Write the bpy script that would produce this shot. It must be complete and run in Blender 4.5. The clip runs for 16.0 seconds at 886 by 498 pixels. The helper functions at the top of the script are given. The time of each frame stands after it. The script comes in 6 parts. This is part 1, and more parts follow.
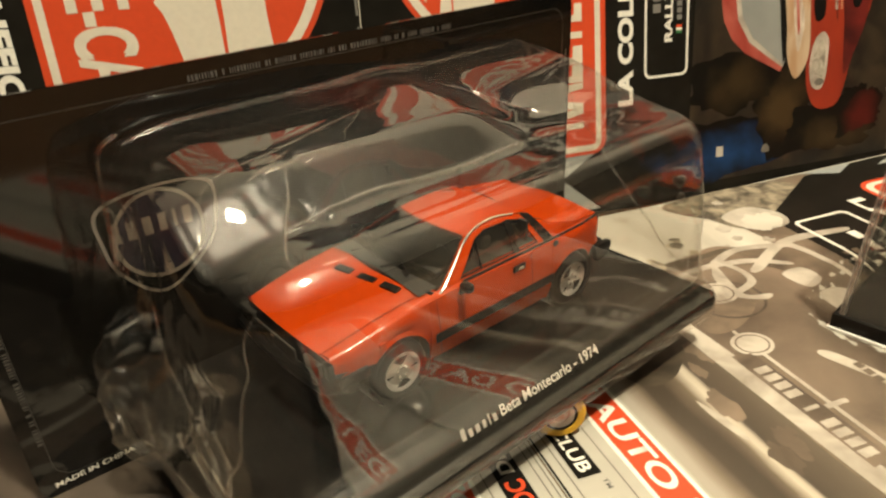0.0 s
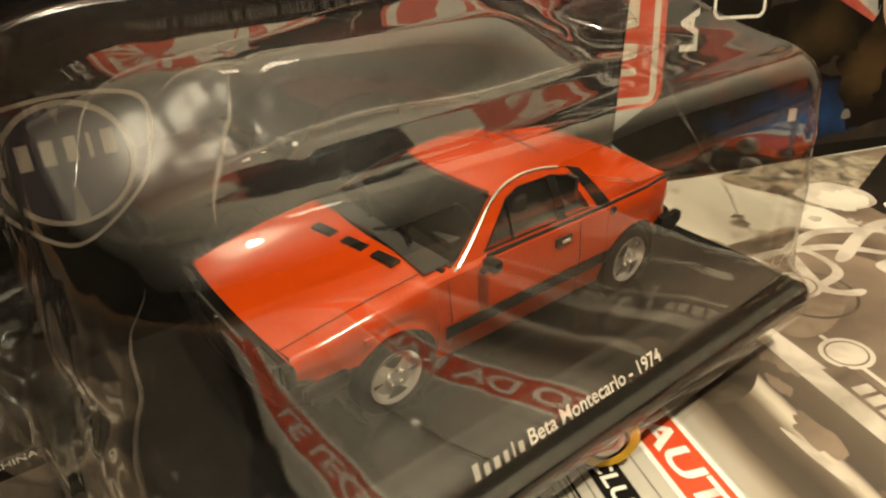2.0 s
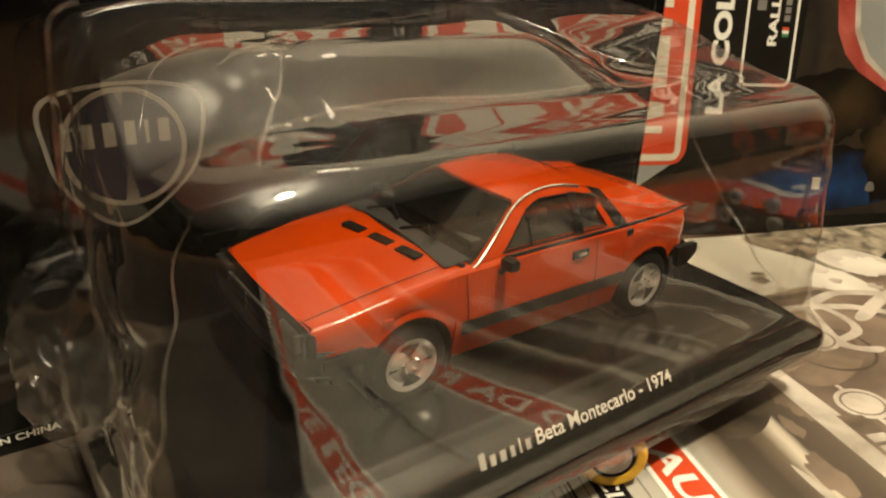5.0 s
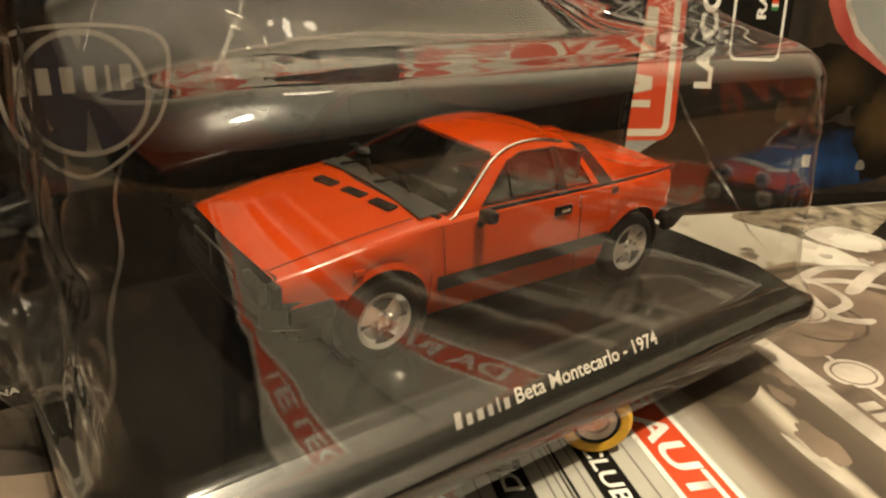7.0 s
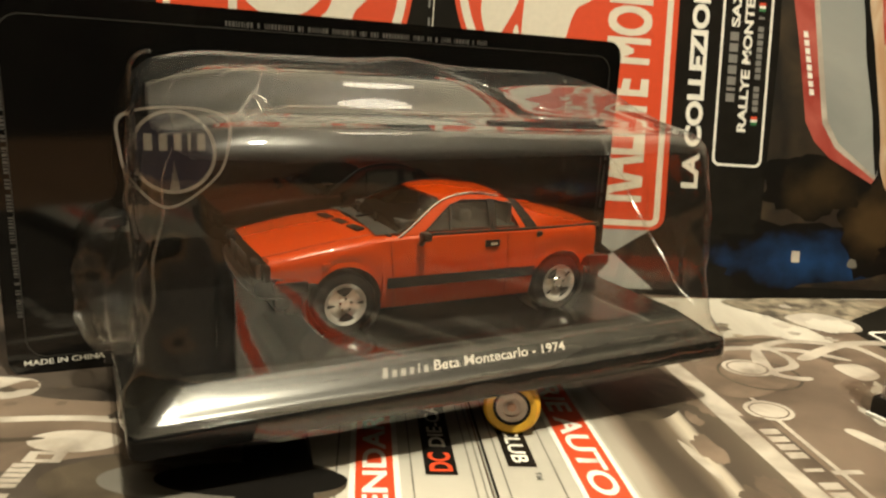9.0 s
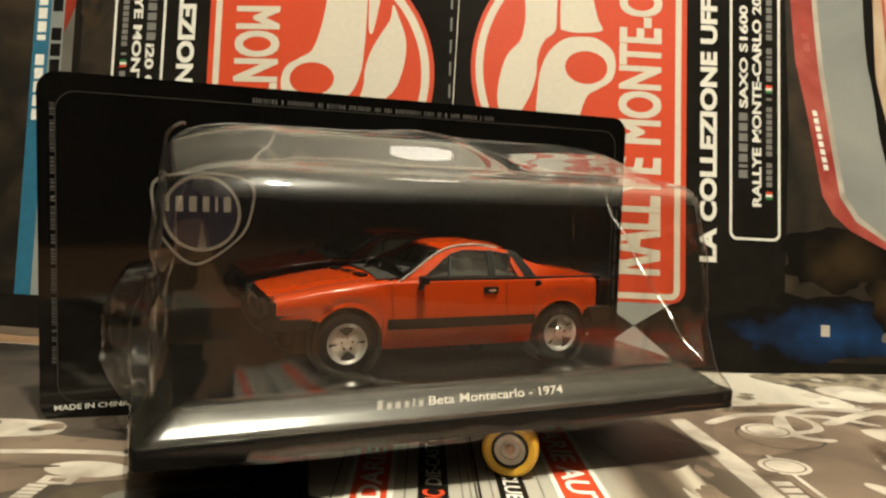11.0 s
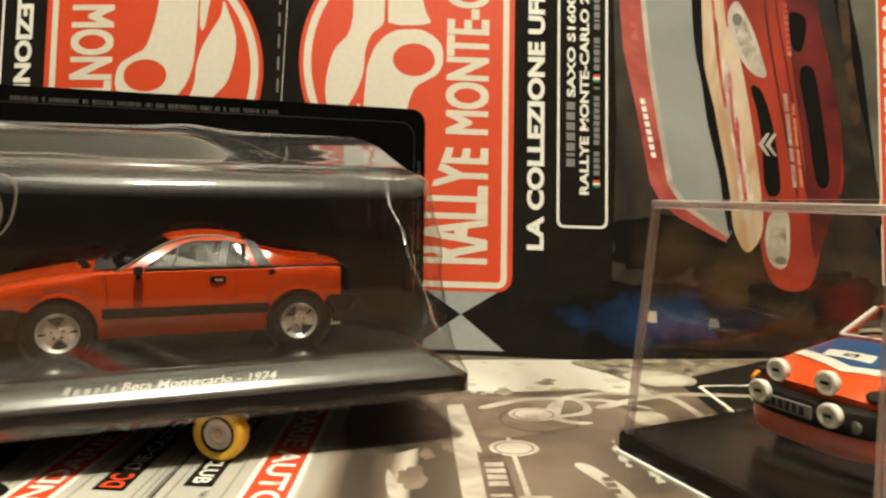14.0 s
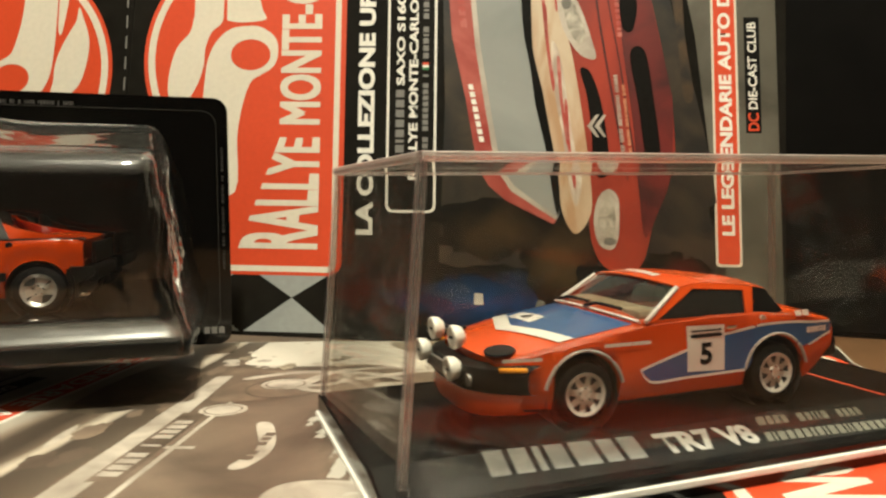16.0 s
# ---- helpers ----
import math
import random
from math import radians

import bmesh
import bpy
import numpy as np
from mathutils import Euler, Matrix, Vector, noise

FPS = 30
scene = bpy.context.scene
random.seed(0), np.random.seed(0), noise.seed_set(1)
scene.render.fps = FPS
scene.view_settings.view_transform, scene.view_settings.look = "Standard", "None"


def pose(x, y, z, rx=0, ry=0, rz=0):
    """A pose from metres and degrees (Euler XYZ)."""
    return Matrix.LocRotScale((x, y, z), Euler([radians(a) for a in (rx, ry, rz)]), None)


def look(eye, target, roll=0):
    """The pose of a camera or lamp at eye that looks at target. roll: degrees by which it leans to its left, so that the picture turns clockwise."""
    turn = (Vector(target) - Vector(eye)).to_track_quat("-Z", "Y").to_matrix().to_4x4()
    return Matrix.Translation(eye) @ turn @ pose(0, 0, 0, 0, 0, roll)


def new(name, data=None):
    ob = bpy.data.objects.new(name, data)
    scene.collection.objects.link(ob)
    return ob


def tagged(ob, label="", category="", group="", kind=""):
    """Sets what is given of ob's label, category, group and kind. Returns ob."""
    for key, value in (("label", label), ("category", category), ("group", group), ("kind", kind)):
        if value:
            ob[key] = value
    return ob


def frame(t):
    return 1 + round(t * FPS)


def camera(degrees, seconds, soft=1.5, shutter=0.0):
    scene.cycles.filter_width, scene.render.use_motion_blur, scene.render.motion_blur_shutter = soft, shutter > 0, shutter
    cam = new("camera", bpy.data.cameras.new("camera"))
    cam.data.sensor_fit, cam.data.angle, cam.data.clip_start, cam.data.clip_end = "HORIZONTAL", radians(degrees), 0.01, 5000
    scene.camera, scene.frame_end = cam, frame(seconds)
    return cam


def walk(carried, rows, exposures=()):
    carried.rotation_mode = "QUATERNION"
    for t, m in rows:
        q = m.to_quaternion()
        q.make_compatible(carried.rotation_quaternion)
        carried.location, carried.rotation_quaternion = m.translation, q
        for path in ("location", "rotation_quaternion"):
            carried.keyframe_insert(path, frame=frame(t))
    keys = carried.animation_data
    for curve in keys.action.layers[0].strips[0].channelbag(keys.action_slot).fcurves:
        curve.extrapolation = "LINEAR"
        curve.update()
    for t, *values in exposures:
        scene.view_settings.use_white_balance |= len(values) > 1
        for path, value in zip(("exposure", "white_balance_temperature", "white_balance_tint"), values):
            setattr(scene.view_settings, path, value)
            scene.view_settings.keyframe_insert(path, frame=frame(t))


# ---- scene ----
cam = camera(64.7, 16.0, 2.3, 0.4)
PATH = [
    (0, (0.00771, 0.01474, 0.11816), (0.00976, 0.19439, 0.03028), -0.96),
    (0.5, (0.0063, 0.03286, 0.10841), (0.00691, 0.21141, 0.0183), 0.17),
    (1, (0.00391, 0.04341, 0.10596), (0.00194, 0.2206, 0.01323), 0.93),
    (1.5, (0.00708, 0.04996, 0.0977), (0.00658, 0.22614, 0.00305), 1.65),
    (2, (0.00693, 0.05399, 0.09766), (0.00621, 0.2293, 0.00139), 1.72),
    (2.5, (0.00614, 0.05373, 0.09723), (0.00544, 0.22869, 0.00033), 1.68),
    (3, (0.00532, 0.053, 0.09724), (0.00427, 0.22776, 0.0), 1.72),
    (3.2, (0.00474, 0.0528, 0.09862), (0.00377, 0.22704, 0.00043), 1.86),
    (5.3, (0.01073, 0.04227, 0.08605), (0.00076, 0.22758, 0.01148), 4.64),
    (5.5, (0.01197, 0.04213, 0.08439), (0.00229, 0.22762, 0.01024), 4.43),
    (6, (0.01052, 0.04485, 0.08232), (0.00279, 0.23028, 0.00777), 4.60),
    (6.5, (0.01184, 0.04378, 0.08198), (0.00441, 0.22862, 0.00596), 4.50),
    (7, (0.0115, 0.04534, 0.08002), (0.00455, 0.22981, 0.00306), 4.86),
    (7.5, (0.01109, 0.04441, 0.08257), (0.00426, 0.22944, 0.00696), 4.70),
    (8, (0.01196, 0.03982, 0.08051), (0.00358, 0.2256, 0.00692), 4.90),
    (8.5, (0.02656, 0.02249, 0.07939), (0.00418, 0.2117, 0.01856), 5.28),
    (9, (0.04963, 0.00166, 0.07476), (0.00903, 0.19255, 0.03101), 4.87),
    (9.5, (0.06155, -0.00959, 0.06862), (0.01286, 0.1819, 0.03765), 4.85),
    (9.7, (0.06345, -0.01226, 0.06739), (0.01328, 0.17975, 0.04265), 4.90),
    (11.8, (0.07056, -0.00138, 0.05839), (0.00755, 0.18817, 0.04828), 2.99),
    (12, (0.07273, -0.00115, 0.0597), (0.00947, 0.18832, 0.04979), 2.91),
    (12.5, (0.07784, -0.00186, 0.06015), (0.01413, 0.18747, 0.05032), 2.63),
    (13, (0.09479, 0.00222, 0.06075), (0.03108, 0.19152, 0.05058), 2.46),
    (13.5, (0.11618, 0.00795, 0.06366), (0.0547, 0.1979, 0.05184), 2.84),
    (14, (0.13417, 0.01234, 0.06278), (0.07313, 0.20236, 0.04989), 2.79),
    (14.5, (0.15247, 0.0164, 0.05937), (0.08994, 0.20595, 0.04661), 2.69),
    (15, (0.1717, 0.02242, 0.05622), (0.10814, 0.21155, 0.04243), 2.78),
    (15.5, (0.19756, 0.03028, 0.05686), (0.12922, 0.21788, 0.04521), 2.29),
    (16, (0.22448, 0.03798, 0.05495), (0.14685, 0.22206, 0.04542), 1.77),
]
# the clip's camera starts a little darker and warmer and ends cooler
TINTS = [(0, -0.04, 6750, 13), (2, -0.12, 6950, 14), (7, -0.16, 6950, 15), (8, -0.1, 6800, 13), (9, 0.0, 6500, 11), (11.8, 0.05, 6200, 11), (16, 0.05, 6200, 10)]
walk(cam, [(t, look(eye, target, roll)) for t, eye, target, roll in PATH], TINTS)

# ---- light ----
world = bpy.data.worlds.new("room_air")
scene.world = world
world.use_nodes = True
world.node_tree.nodes["Background"].inputs[0].default_value = (0.05, 0.04, 0.03, 1)
world.node_tree.nodes["Background"].inputs[1].default_value = 0.1
LAMP = (0.22, -0.12, 1.08)
bulb = bpy.data.lights.new("lamp_bulb", "POINT")
bulb.energy, bulb.color, bulb.shadow_soft_size = 52.0, (1.0, 0.94, 0.71), 0.022
bulb_ob = new("lamp_bulb", bulb)
bulb_ob.location = LAMP
glow = bpy.data.lights.new("lamp_diffuser_light", "AREA")
glow.shape, glow.size, glow.energy, glow.color = "DISK", 0.12, 8.0, (1.0, 0.94, 0.71)
glow_ob = new("lamp_diffuser_light", glow)
glow_ob.location = (LAMP[0], LAMP[1], LAMP[2] + 0.055)
scene.cycles.transparent_max_bounces = 24

MM = 0.001


# ---- materials ----
def mat(name, colour, rough=0.5, metal=0.0, vary=0.12, scale=300.0, bump=0.0, bump_scale=None, coat=0.0, spec=0.5, stain=0.0, stain_scale=25.0):
    """A painted, printed or moulded surface with grain at one scale and stains at another."""
    m = bpy.data.materials.new(name)
    m.use_nodes = True
    nt = m.node_tree
    b = nt.nodes["Principled BSDF"]
    b.inputs["Roughness"].default_value = rough
    b.inputs["Metallic"].default_value = metal
    b.inputs["Coat Weight"].default_value = coat
    b.inputs["Coat Roughness"].default_value = 0.04
    b.inputs["Specular IOR Level"].default_value = spec
    tc = nt.nodes.new("ShaderNodeTexCoord")
    n1 = nt.nodes.new("ShaderNodeTexNoise")
    n1.inputs["Scale"].default_value = scale
    n1.inputs["Detail"].default_value = 4
    n2 = nt.nodes.new("ShaderNodeTexNoise")
    n2.inputs["Scale"].default_value = stain_scale
    n2.inputs["Detail"].default_value = 3
    nt.links.new(tc.outputs["Object"], n1.inputs["Vector"])
    nt.links.new(tc.outputs["Object"], n2.inputs["Vector"])
    add = nt.nodes.new("ShaderNodeMath")
    add.operation = "MULTIPLY_ADD"
    nt.links.new(n2.outputs["Fac"], add.inputs[0])
    add.inputs[1].default_value = stain
    nt.links.new(n1.outputs["Fac"], add.inputs[2])
    ramp = nt.nodes.new("ShaderNodeMapRange")
    ramp.inputs["From Min"].default_value = 0.25 + 0.5 * stain * 0.5
    ramp.inputs["From Max"].default_value = 0.75 + 0.5 * stain * 1.5
    ramp.inputs["To Min"].default_value = 1 - vary
    ramp.inputs["To Max"].default_value = 1 + vary
    nt.links.new(add.outputs[0], ramp.inputs["Value"])
    mix = nt.nodes.new("ShaderNodeVectorMath")
    mix.operation = "SCALE"
    mix.inputs[0].default_value = colour
    nt.links.new(ramp.outputs[0], mix.inputs["Scale"])
    nt.links.new(mix.outputs[0], b.inputs["Base Color"])
    if bump:
        bm_ = nt.nodes.new("ShaderNodeBump")
        bm_.inputs["Strength"].default_value = bump
        bm_.inputs["Distance"].default_value = 0.0004
        n3 = nt.nodes.new("ShaderNodeTexNoise")
        n3.inputs["Scale"].default_value = bump_scale or scale
        nt.links.new(tc.outputs["Object"], n3.inputs["Vector"])
        nt.links.new(n3.outputs["Fac"], bm_.inputs["Height"])
        nt.links.new(bm_.outputs[0], b.inputs["Normal"])
    return m


def clear(name, tint=(0.97, 0.96, 0.93), rough=0.03, ior=1.45, bump=0.0, bump_scale=60.0, gain=1.0, haze=0.0, halo=0.0, sheet=False):
    """Thin clear plastic: what is behind shows straight through, with the gloss of the film over it."""
    m = bpy.data.materials.new(name)
    m.use_nodes = True
    nt = m.node_tree
    nt.nodes.remove(nt.nodes["Principled BSDF"])
    out = nt.nodes["Material Output"]
    tr = nt.nodes.new("ShaderNodeBsdfTransparent")
    tr.inputs[0].default_value = (*tint, 1)
    gl = nt.nodes.new("ShaderNodeBsdfGlossy")
    gl.inputs["Roughness"].default_value = rough
    gl.inputs[0].default_value = (1, 1, 1, 1)
    shine = gl.outputs[0]
    if halo:
        soft = nt.nodes.new("ShaderNodeBsdfGlossy")
        soft.inputs["Roughness"].default_value = 0.36
        both = nt.nodes.new("ShaderNodeMixShader")
        both.inputs[0].default_value = halo
        nt.links.new(gl.outputs[0], both.inputs[1])
        nt.links.new(soft.outputs[0], both.inputs[2])
        shine = both.outputs[0]
    fr = nt.nodes.new("ShaderNodeLayerWeight")
    fr.inputs["Blend"].default_value = 0.5
    power = nt.nodes.new("ShaderNodeMath")
    power.operation = "POWER"
    power.inputs[1].default_value = 5.0
    nt.links.new(fr.outputs["Facing"], power.inputs[0])
    f0 = ((ior - 1) / (ior + 1)) ** 2 * gain
    mul = nt.nodes.new("ShaderNodeMath")
    mul.operation = "MULTIPLY_ADD"
    mul.use_clamp = True
    mul.inputs[1].default_value, mul.inputs[2].default_value = 1 - f0, f0
    nt.links.new(power.outputs[0], mul.inputs[0])
    twice = nt.nodes.new("ShaderNodeMath")
    twice.operation = "MULTIPLY"
    twice.inputs[1].default_value = 2.0 if sheet else 1.0
    plus = nt.nodes.new("ShaderNodeMath")
    plus.operation = "MULTIPLY_ADD"
    plus.inputs[1].default_value, plus.inputs[2].default_value = 1.0 if sheet else 0.0, 1.0
    both_faces = nt.nodes.new("ShaderNodeMath")
    both_faces.operation = "DIVIDE"
    nt.links.new(mul.outputs[0], twice.inputs[0])
    nt.links.new(mul.outputs[0], plus.inputs[0])
    nt.links.new(twice.outputs[0], both_faces.inputs[0])
    nt.links.new(plus.outputs[0], both_faces.inputs[1])
    mx = nt.nodes.new("ShaderNodeMixShader")
    nt.links.new(both_faces.outputs[0], mx.inputs[0])
    nt.links.new(tr.outputs[0], mx.inputs[1])
    nt.links.new(shine, mx.inputs[2])
    nt.links.new(mx.outputs[0], out.inputs[0])
    if haze:
        dust = nt.nodes.new("ShaderNodeBsdfDiffuse")
        dust.inputs[0].default_value = (0.8, 0.78, 0.72, 1)
        veil = nt.nodes.new("ShaderNodeMixShader")
        veil.inputs[0].default_value = haze
        nt.links.new(mx.outputs[0], veil.inputs[1])
        nt.links.new(dust.outputs[0], veil.inputs[2])
        nt.links.new(veil.outputs[0], out.inputs[0])
    if bump:
        tc = nt.nodes.new("ShaderNodeTexCoord")
        n3 = nt.nodes.new("ShaderNodeTexNoise")
        n3.inputs["Scale"].default_value = bump_scale
        n3.inputs["Detail"].default_value = 2
        b = nt.nodes.new("ShaderNodeBump")
        b.inputs["Strength"].default_value = bump
        b.inputs["Distance"].default_value = 0.002
        nt.links.new(tc.outputs["Object"], n3.inputs["Vector"])
        nt.links.new(n3.outputs["Fac"], b.inputs["Height"])
        nt.links.new(b.outputs[0], gl.inputs["Normal"])
        nt.links.new(b.outputs[0], fr.inputs["Normal"])
    return m


ORANGE = mat("orange_car_paint", (0.4, 0.0365, 0.001), 0.2, vary=0.05, scale=900, coat=0.3, stain=0.3, spec=0.3)
RALLY_RED = mat("red_orange_rally_paint", (0.55, 0.066, 0.008), 0.22, vary=0.05, scale=900, coat=0.3, stain=0.3, spec=0.3)
BLACK_TRIM = mat("black_plastic_trim", (0.006, 0.0055, 0.005), 0.34, vary=0.3, scale=800, spec=0.2)
DARK_GLASS = mat("smoked_window_plastic", (0.015, 0.014, 0.012), 0.08, vary=0.1, coat=0.3)
CABIN = mat("dark_cabin_plastic", (0.02, 0.018, 0.016), 0.6)
TYRE = mat("black_rubber", (0.006, 0.0055, 0.0055), 0.7, vary=0.3, scale=700, bump=0.4, spec=0.1)
PALE_ALLOY = mat("pale_painted_wheel", (0.55, 0.51, 0.45), 0.35, metal=0.1, vary=0.12, scale=900)
ALLOY = mat("silver_painted_alloy", (0.62, 0.6, 0.56), 0.3, metal=0.75, vary=0.1, scale=900)
CHROME = mat("bright_chrome", (0.85, 0.84, 0.8), 0.12, metal=1.0, vary=0.05)
WHITE_PLASTIC = mat("white_plastic", (0.75, 0.72, 0.66), 0.35, vary=0.08, scale=500)
AMBER = mat("amber_lens", (0.8, 0.32, 0.02), 0.2)
BLUE = mat("blue_decal", (0.01, 0.066, 0.19), 0.3, vary=0.12, scale=500, stain=0.4, coat=0.4)
WHITE_DECAL = mat("white_decal", (0.62, 0.59, 0.54), 0.32, vary=0.08, coat=0.4)
PLINTH = mat("glossy_black_plinth_plastic", (0.006, 0.0055, 0.005), 0.2, vary=0.3, scale=500, stain=0.4, bump=0.02, bump_scale=150, spec=0.35)
PLINTH_BEVEL = mat("satin_black_plinth_bevel", (0.009, 0.008, 0.0062), 0.26, vary=0.3, scale=500, stain=0.4, spec=1.0, bump=0.03, bump_scale=90)
PLINTH_GREY = mat("dark_grey_plinth_band", (0.016, 0.0155, 0.0145), 0.26, vary=0.15, scale=500)
CARD = mat("black_printed_card", (0.0028, 0.0026, 0.0023), 0.06, vary=0.4, scale=350, stain=0.6, spec=0.5)
INK_GREY = mat("grey_ink", (0.17, 0.16, 0.145), 0.5)
INK_WHITE = mat("white_ink", (0.72, 0.69, 0.62), 0.5, vary=0.1, scale=700)
INK_CREAM = mat("cream_ink", (0.62, 0.56, 0.46), 0.45, vary=0.06, scale=500, stain=0.4)
INK_RED = mat("red_ink", (0.56, 0.058, 0.016), 0.42, vary=0.08, scale=500, stain=0.5)
INK_BLACK = mat("black_ink", (0.008, 0.007, 0.006), 0.35, vary=0.3, scale=500, stain=0.6, spec=0.1)
PAGE_BLACK = mat("black_printed_page", (0.011, 0.0095, 0.0075), 0.32, vary=0.5, scale=160, stain=1.2, bump=0.04, bump_scale=120, spec=0.1)
EMBLEM = mat("grey_emblem_ink", (0.17, 0.15, 0.125), 0.4, vary=0.2, scale=300)
EMBLEM_BLUE = mat("dark_blue_emblem_ink", (0.006, 0.007, 0.016), 0.3, vary=0.3)
FILM = clear("clear_blister_film", (0.965, 0.955, 0.93), 0.04, 1.5, bump=0.02, bump_scale=14, gain=1.15, haze=0.0005, halo=0.14, sheet=True)
# reflection raised above the film's own, for tubes that draw highlight lines
FILM_HIGHLIGHT = clear("highlight_line_film", (0.97, 0.96, 0.935), 0.24, 1.5, gain=3.5)
ACRYLIC = clear("clear_acrylic", (0.985, 0.98, 0.965), 0.03, 1.45, bump=0.02, bump_scale=15, gain=0.6, haze=0.002)
ACRYLIC_EDGE = clear("acrylic_edge", (0.86, 0.8, 0.79), 0.3, 1.5, gain=4.5, haze=0.05)
YELLOW_RUBBER = mat("yellow_rubber", (0.72, 0.4, 0.03), 0.55, vary=0.12, scale=600, bump=0.2)
# kept this dark so the unseen walls reflect darkly in film and card
DARK_SURROUND = mat("dark_brown_surround", (0.04, 0.031, 0.023), 0.85, vary=0.1, scale=6, stain=0.4, stain_scale=1.0)
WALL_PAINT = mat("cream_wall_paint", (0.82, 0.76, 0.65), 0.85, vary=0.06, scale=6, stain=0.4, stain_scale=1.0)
BOX_BLACK = mat("matt_black_box_board", (0.004, 0.0035, 0.003), 0.6, vary=0.4, scale=60, stain=0.6, spec=0.05)
CEILING_PAINT = mat("white_ceiling_paint", (0.8, 0.77, 0.7), 0.9, vary=0.05, scale=5)
WOOD = mat("brown_table_wood", (0.16, 0.08, 0.035), 0.45, vary=0.3, scale=40, stain=0.6, stain_scale=8)
FLOOR_WOOD = mat("dark_floor_wood", (0.12, 0.07, 0.04), 0.6, vary=0.3, scale=12)
SHADE = mat("white_lamp_shade", (0.8, 0.76, 0.68), 0.6)


# ---- mesh helpers ----
def finish(bm, name, material, parent=None, label="", smooth=False, sharp=35):
    bmesh.ops.recalc_face_normals(bm, faces=bm.faces[:])
    me = bpy.data.meshes.new(name)
    bm.to_mesh(me)
    bm.free()
    me.materials.append(material)
    ob = new(name, me)
    if smooth:
        me.shade_smooth()
        me.set_sharp_from_angle(angle=radians(sharp))
    if parent is not None:
        ob.parent = parent
    if label:
        tagged(ob, label)
    return ob


def part(name, bm, material, parent, label="", smooth=False, sharp=35):
    if isinstance(bm, list):
        return [finish(b, name, material, parent, label, smooth, sharp) for b in bm][-1]
    return finish(bm, name, material, parent, label, smooth, sharp)


def thing(name, m, label, category, group="", kind=""):
    ob = new(name)
    ob.empty_display_size = 0.01
    ob.matrix_world = m
    return tagged(ob, label, category, group, kind)


def box(a, b, bevel=0.0, seg=2):
    """A box from corner a to corner b, in millimetres."""
    bm = bmesh.new()
    bmesh.ops.create_cube(bm, size=1)
    for v in bm.verts:
        v.co = Vector([(a[i] + b[i]) / 2 + v.co[i] * (b[i] - a[i]) for i in range(3)]) * MM
    if bevel:
        bmesh.ops.bevel(bm, geom=bm.edges[:], offset=bevel * MM, segments=seg, profile=0.6, affect="EDGES")
    return bm


def slab(loop, lift, thick=0.0, to=None, holes=(), cut=0.0):
    """A flat shape from a 2D outline in millimetres, at height lift, with thickness down from it; `to` maps (x, y, z) into place."""
    bm = bmesh.new()
    edges = []
    for lp in (loop, *holes):
        vs = [bm.verts.new((x, y, lift)) for x, y in lp]
        edges += [bm.edges.new((vs[i], vs[(i + 1) % len(vs)])) for i in range(len(vs))]
    if holes:
        bmesh.ops.triangle_fill(bm, use_beauty=True, use_dissolve=False, edges=edges)
    else:
        bm.faces.new(bm.verts[:])
    if cut:
        for axis in (0, 1):
            lo_, hi_ = min(p[axis] for p in loop), max(p[axis] for p in loop)
            for k in range(math.ceil(lo_ / cut), math.ceil(hi_ / cut)):
                at = Vector((0, 0, 0))
                at[axis] = k * cut
                way = Vector((0, 0, 0))
                way[axis] = 1
                bmesh.ops.bisect_plane(bm, geom=bm.verts[:] + bm.edges[:] + bm.faces[:], plane_co=at, plane_no=way)
    if thick:
        geo = bmesh.ops.extrude_face_region(bm, geom=bm.faces[:])
        for v in geo["geom"]:
            if isinstance(v, bmesh.types.BMVert):
                v.co.z -= thick
    for v in bm.verts:
        v.co = Vector(to(*v.co) if to else v.co) * MM
    return bm


def rounded(x0, y0, x1, y1, r, n=6):
    pts = []
    for cx, cy, a0 in ((x1 - r, y1 - r, 0), (x0 + r, y1 - r, 90), (x0 + r, y0 + r, 180), (x1 - r, y0 + r, 270)):
        for i in range(n + 1):
            a = radians(a0 + 90 * i / n)
            pts.append((cx + r * math.cos(a), cy + r * math.sin(a)))
    return pts


def oval(cx, cy, rx, ry, n=28, a0=0, a1=360):
    full = abs(a1 - a0) >= 360
    return [(cx + rx * math.cos(radians(a0 + (a1 - a0) * i / (n if full else n - 1))), cy + ry * math.sin(radians(a0 + (a1 - a0) * i / (n if full else n - 1)))) for i in range(n)]


def spline(pts, n=8, closed=True):
    """A smooth outline through the given points."""
    out, k = [], len(pts)
    for i in range(k if closed else k - 1):
        p0, p1, p2, p3 = (pts[(i + j) % k] if closed else pts[min(max(i + j, 0), k - 1)] for j in (-1, 0, 1, 2))
        for s in range(n):
            t = s / n
            out.append(tuple(0.5 * (2 * b + (c - a) * t + (2 * a - 5 * b + 4 * c - d) * t * t + (3 * b - a - 3 * c + d) * t ** 3) for a, b, c, d in zip(p0, p1, p2, p3)))
    return out


def grid(rows, closed_u=False, cap0=False, cap1=False):
    """A skin over rows of points (millimetres)."""
    bm = bmesh.new()
    vs = [[bm.verts.new(Vector(p) * MM) for p in row] for row in rows]
    for a, b in zip(vs, vs[1:]):
        k = len(a)
        for i in range(k if closed_u else k - 1):
            bm.faces.new((a[i], a[(i + 1) % k], b[(i + 1) % k], b[i]))
    if cap0:
        bm.faces.new(vs[0])
    if cap1:
        bm.faces.new(vs[-1][::-1])
    return bm


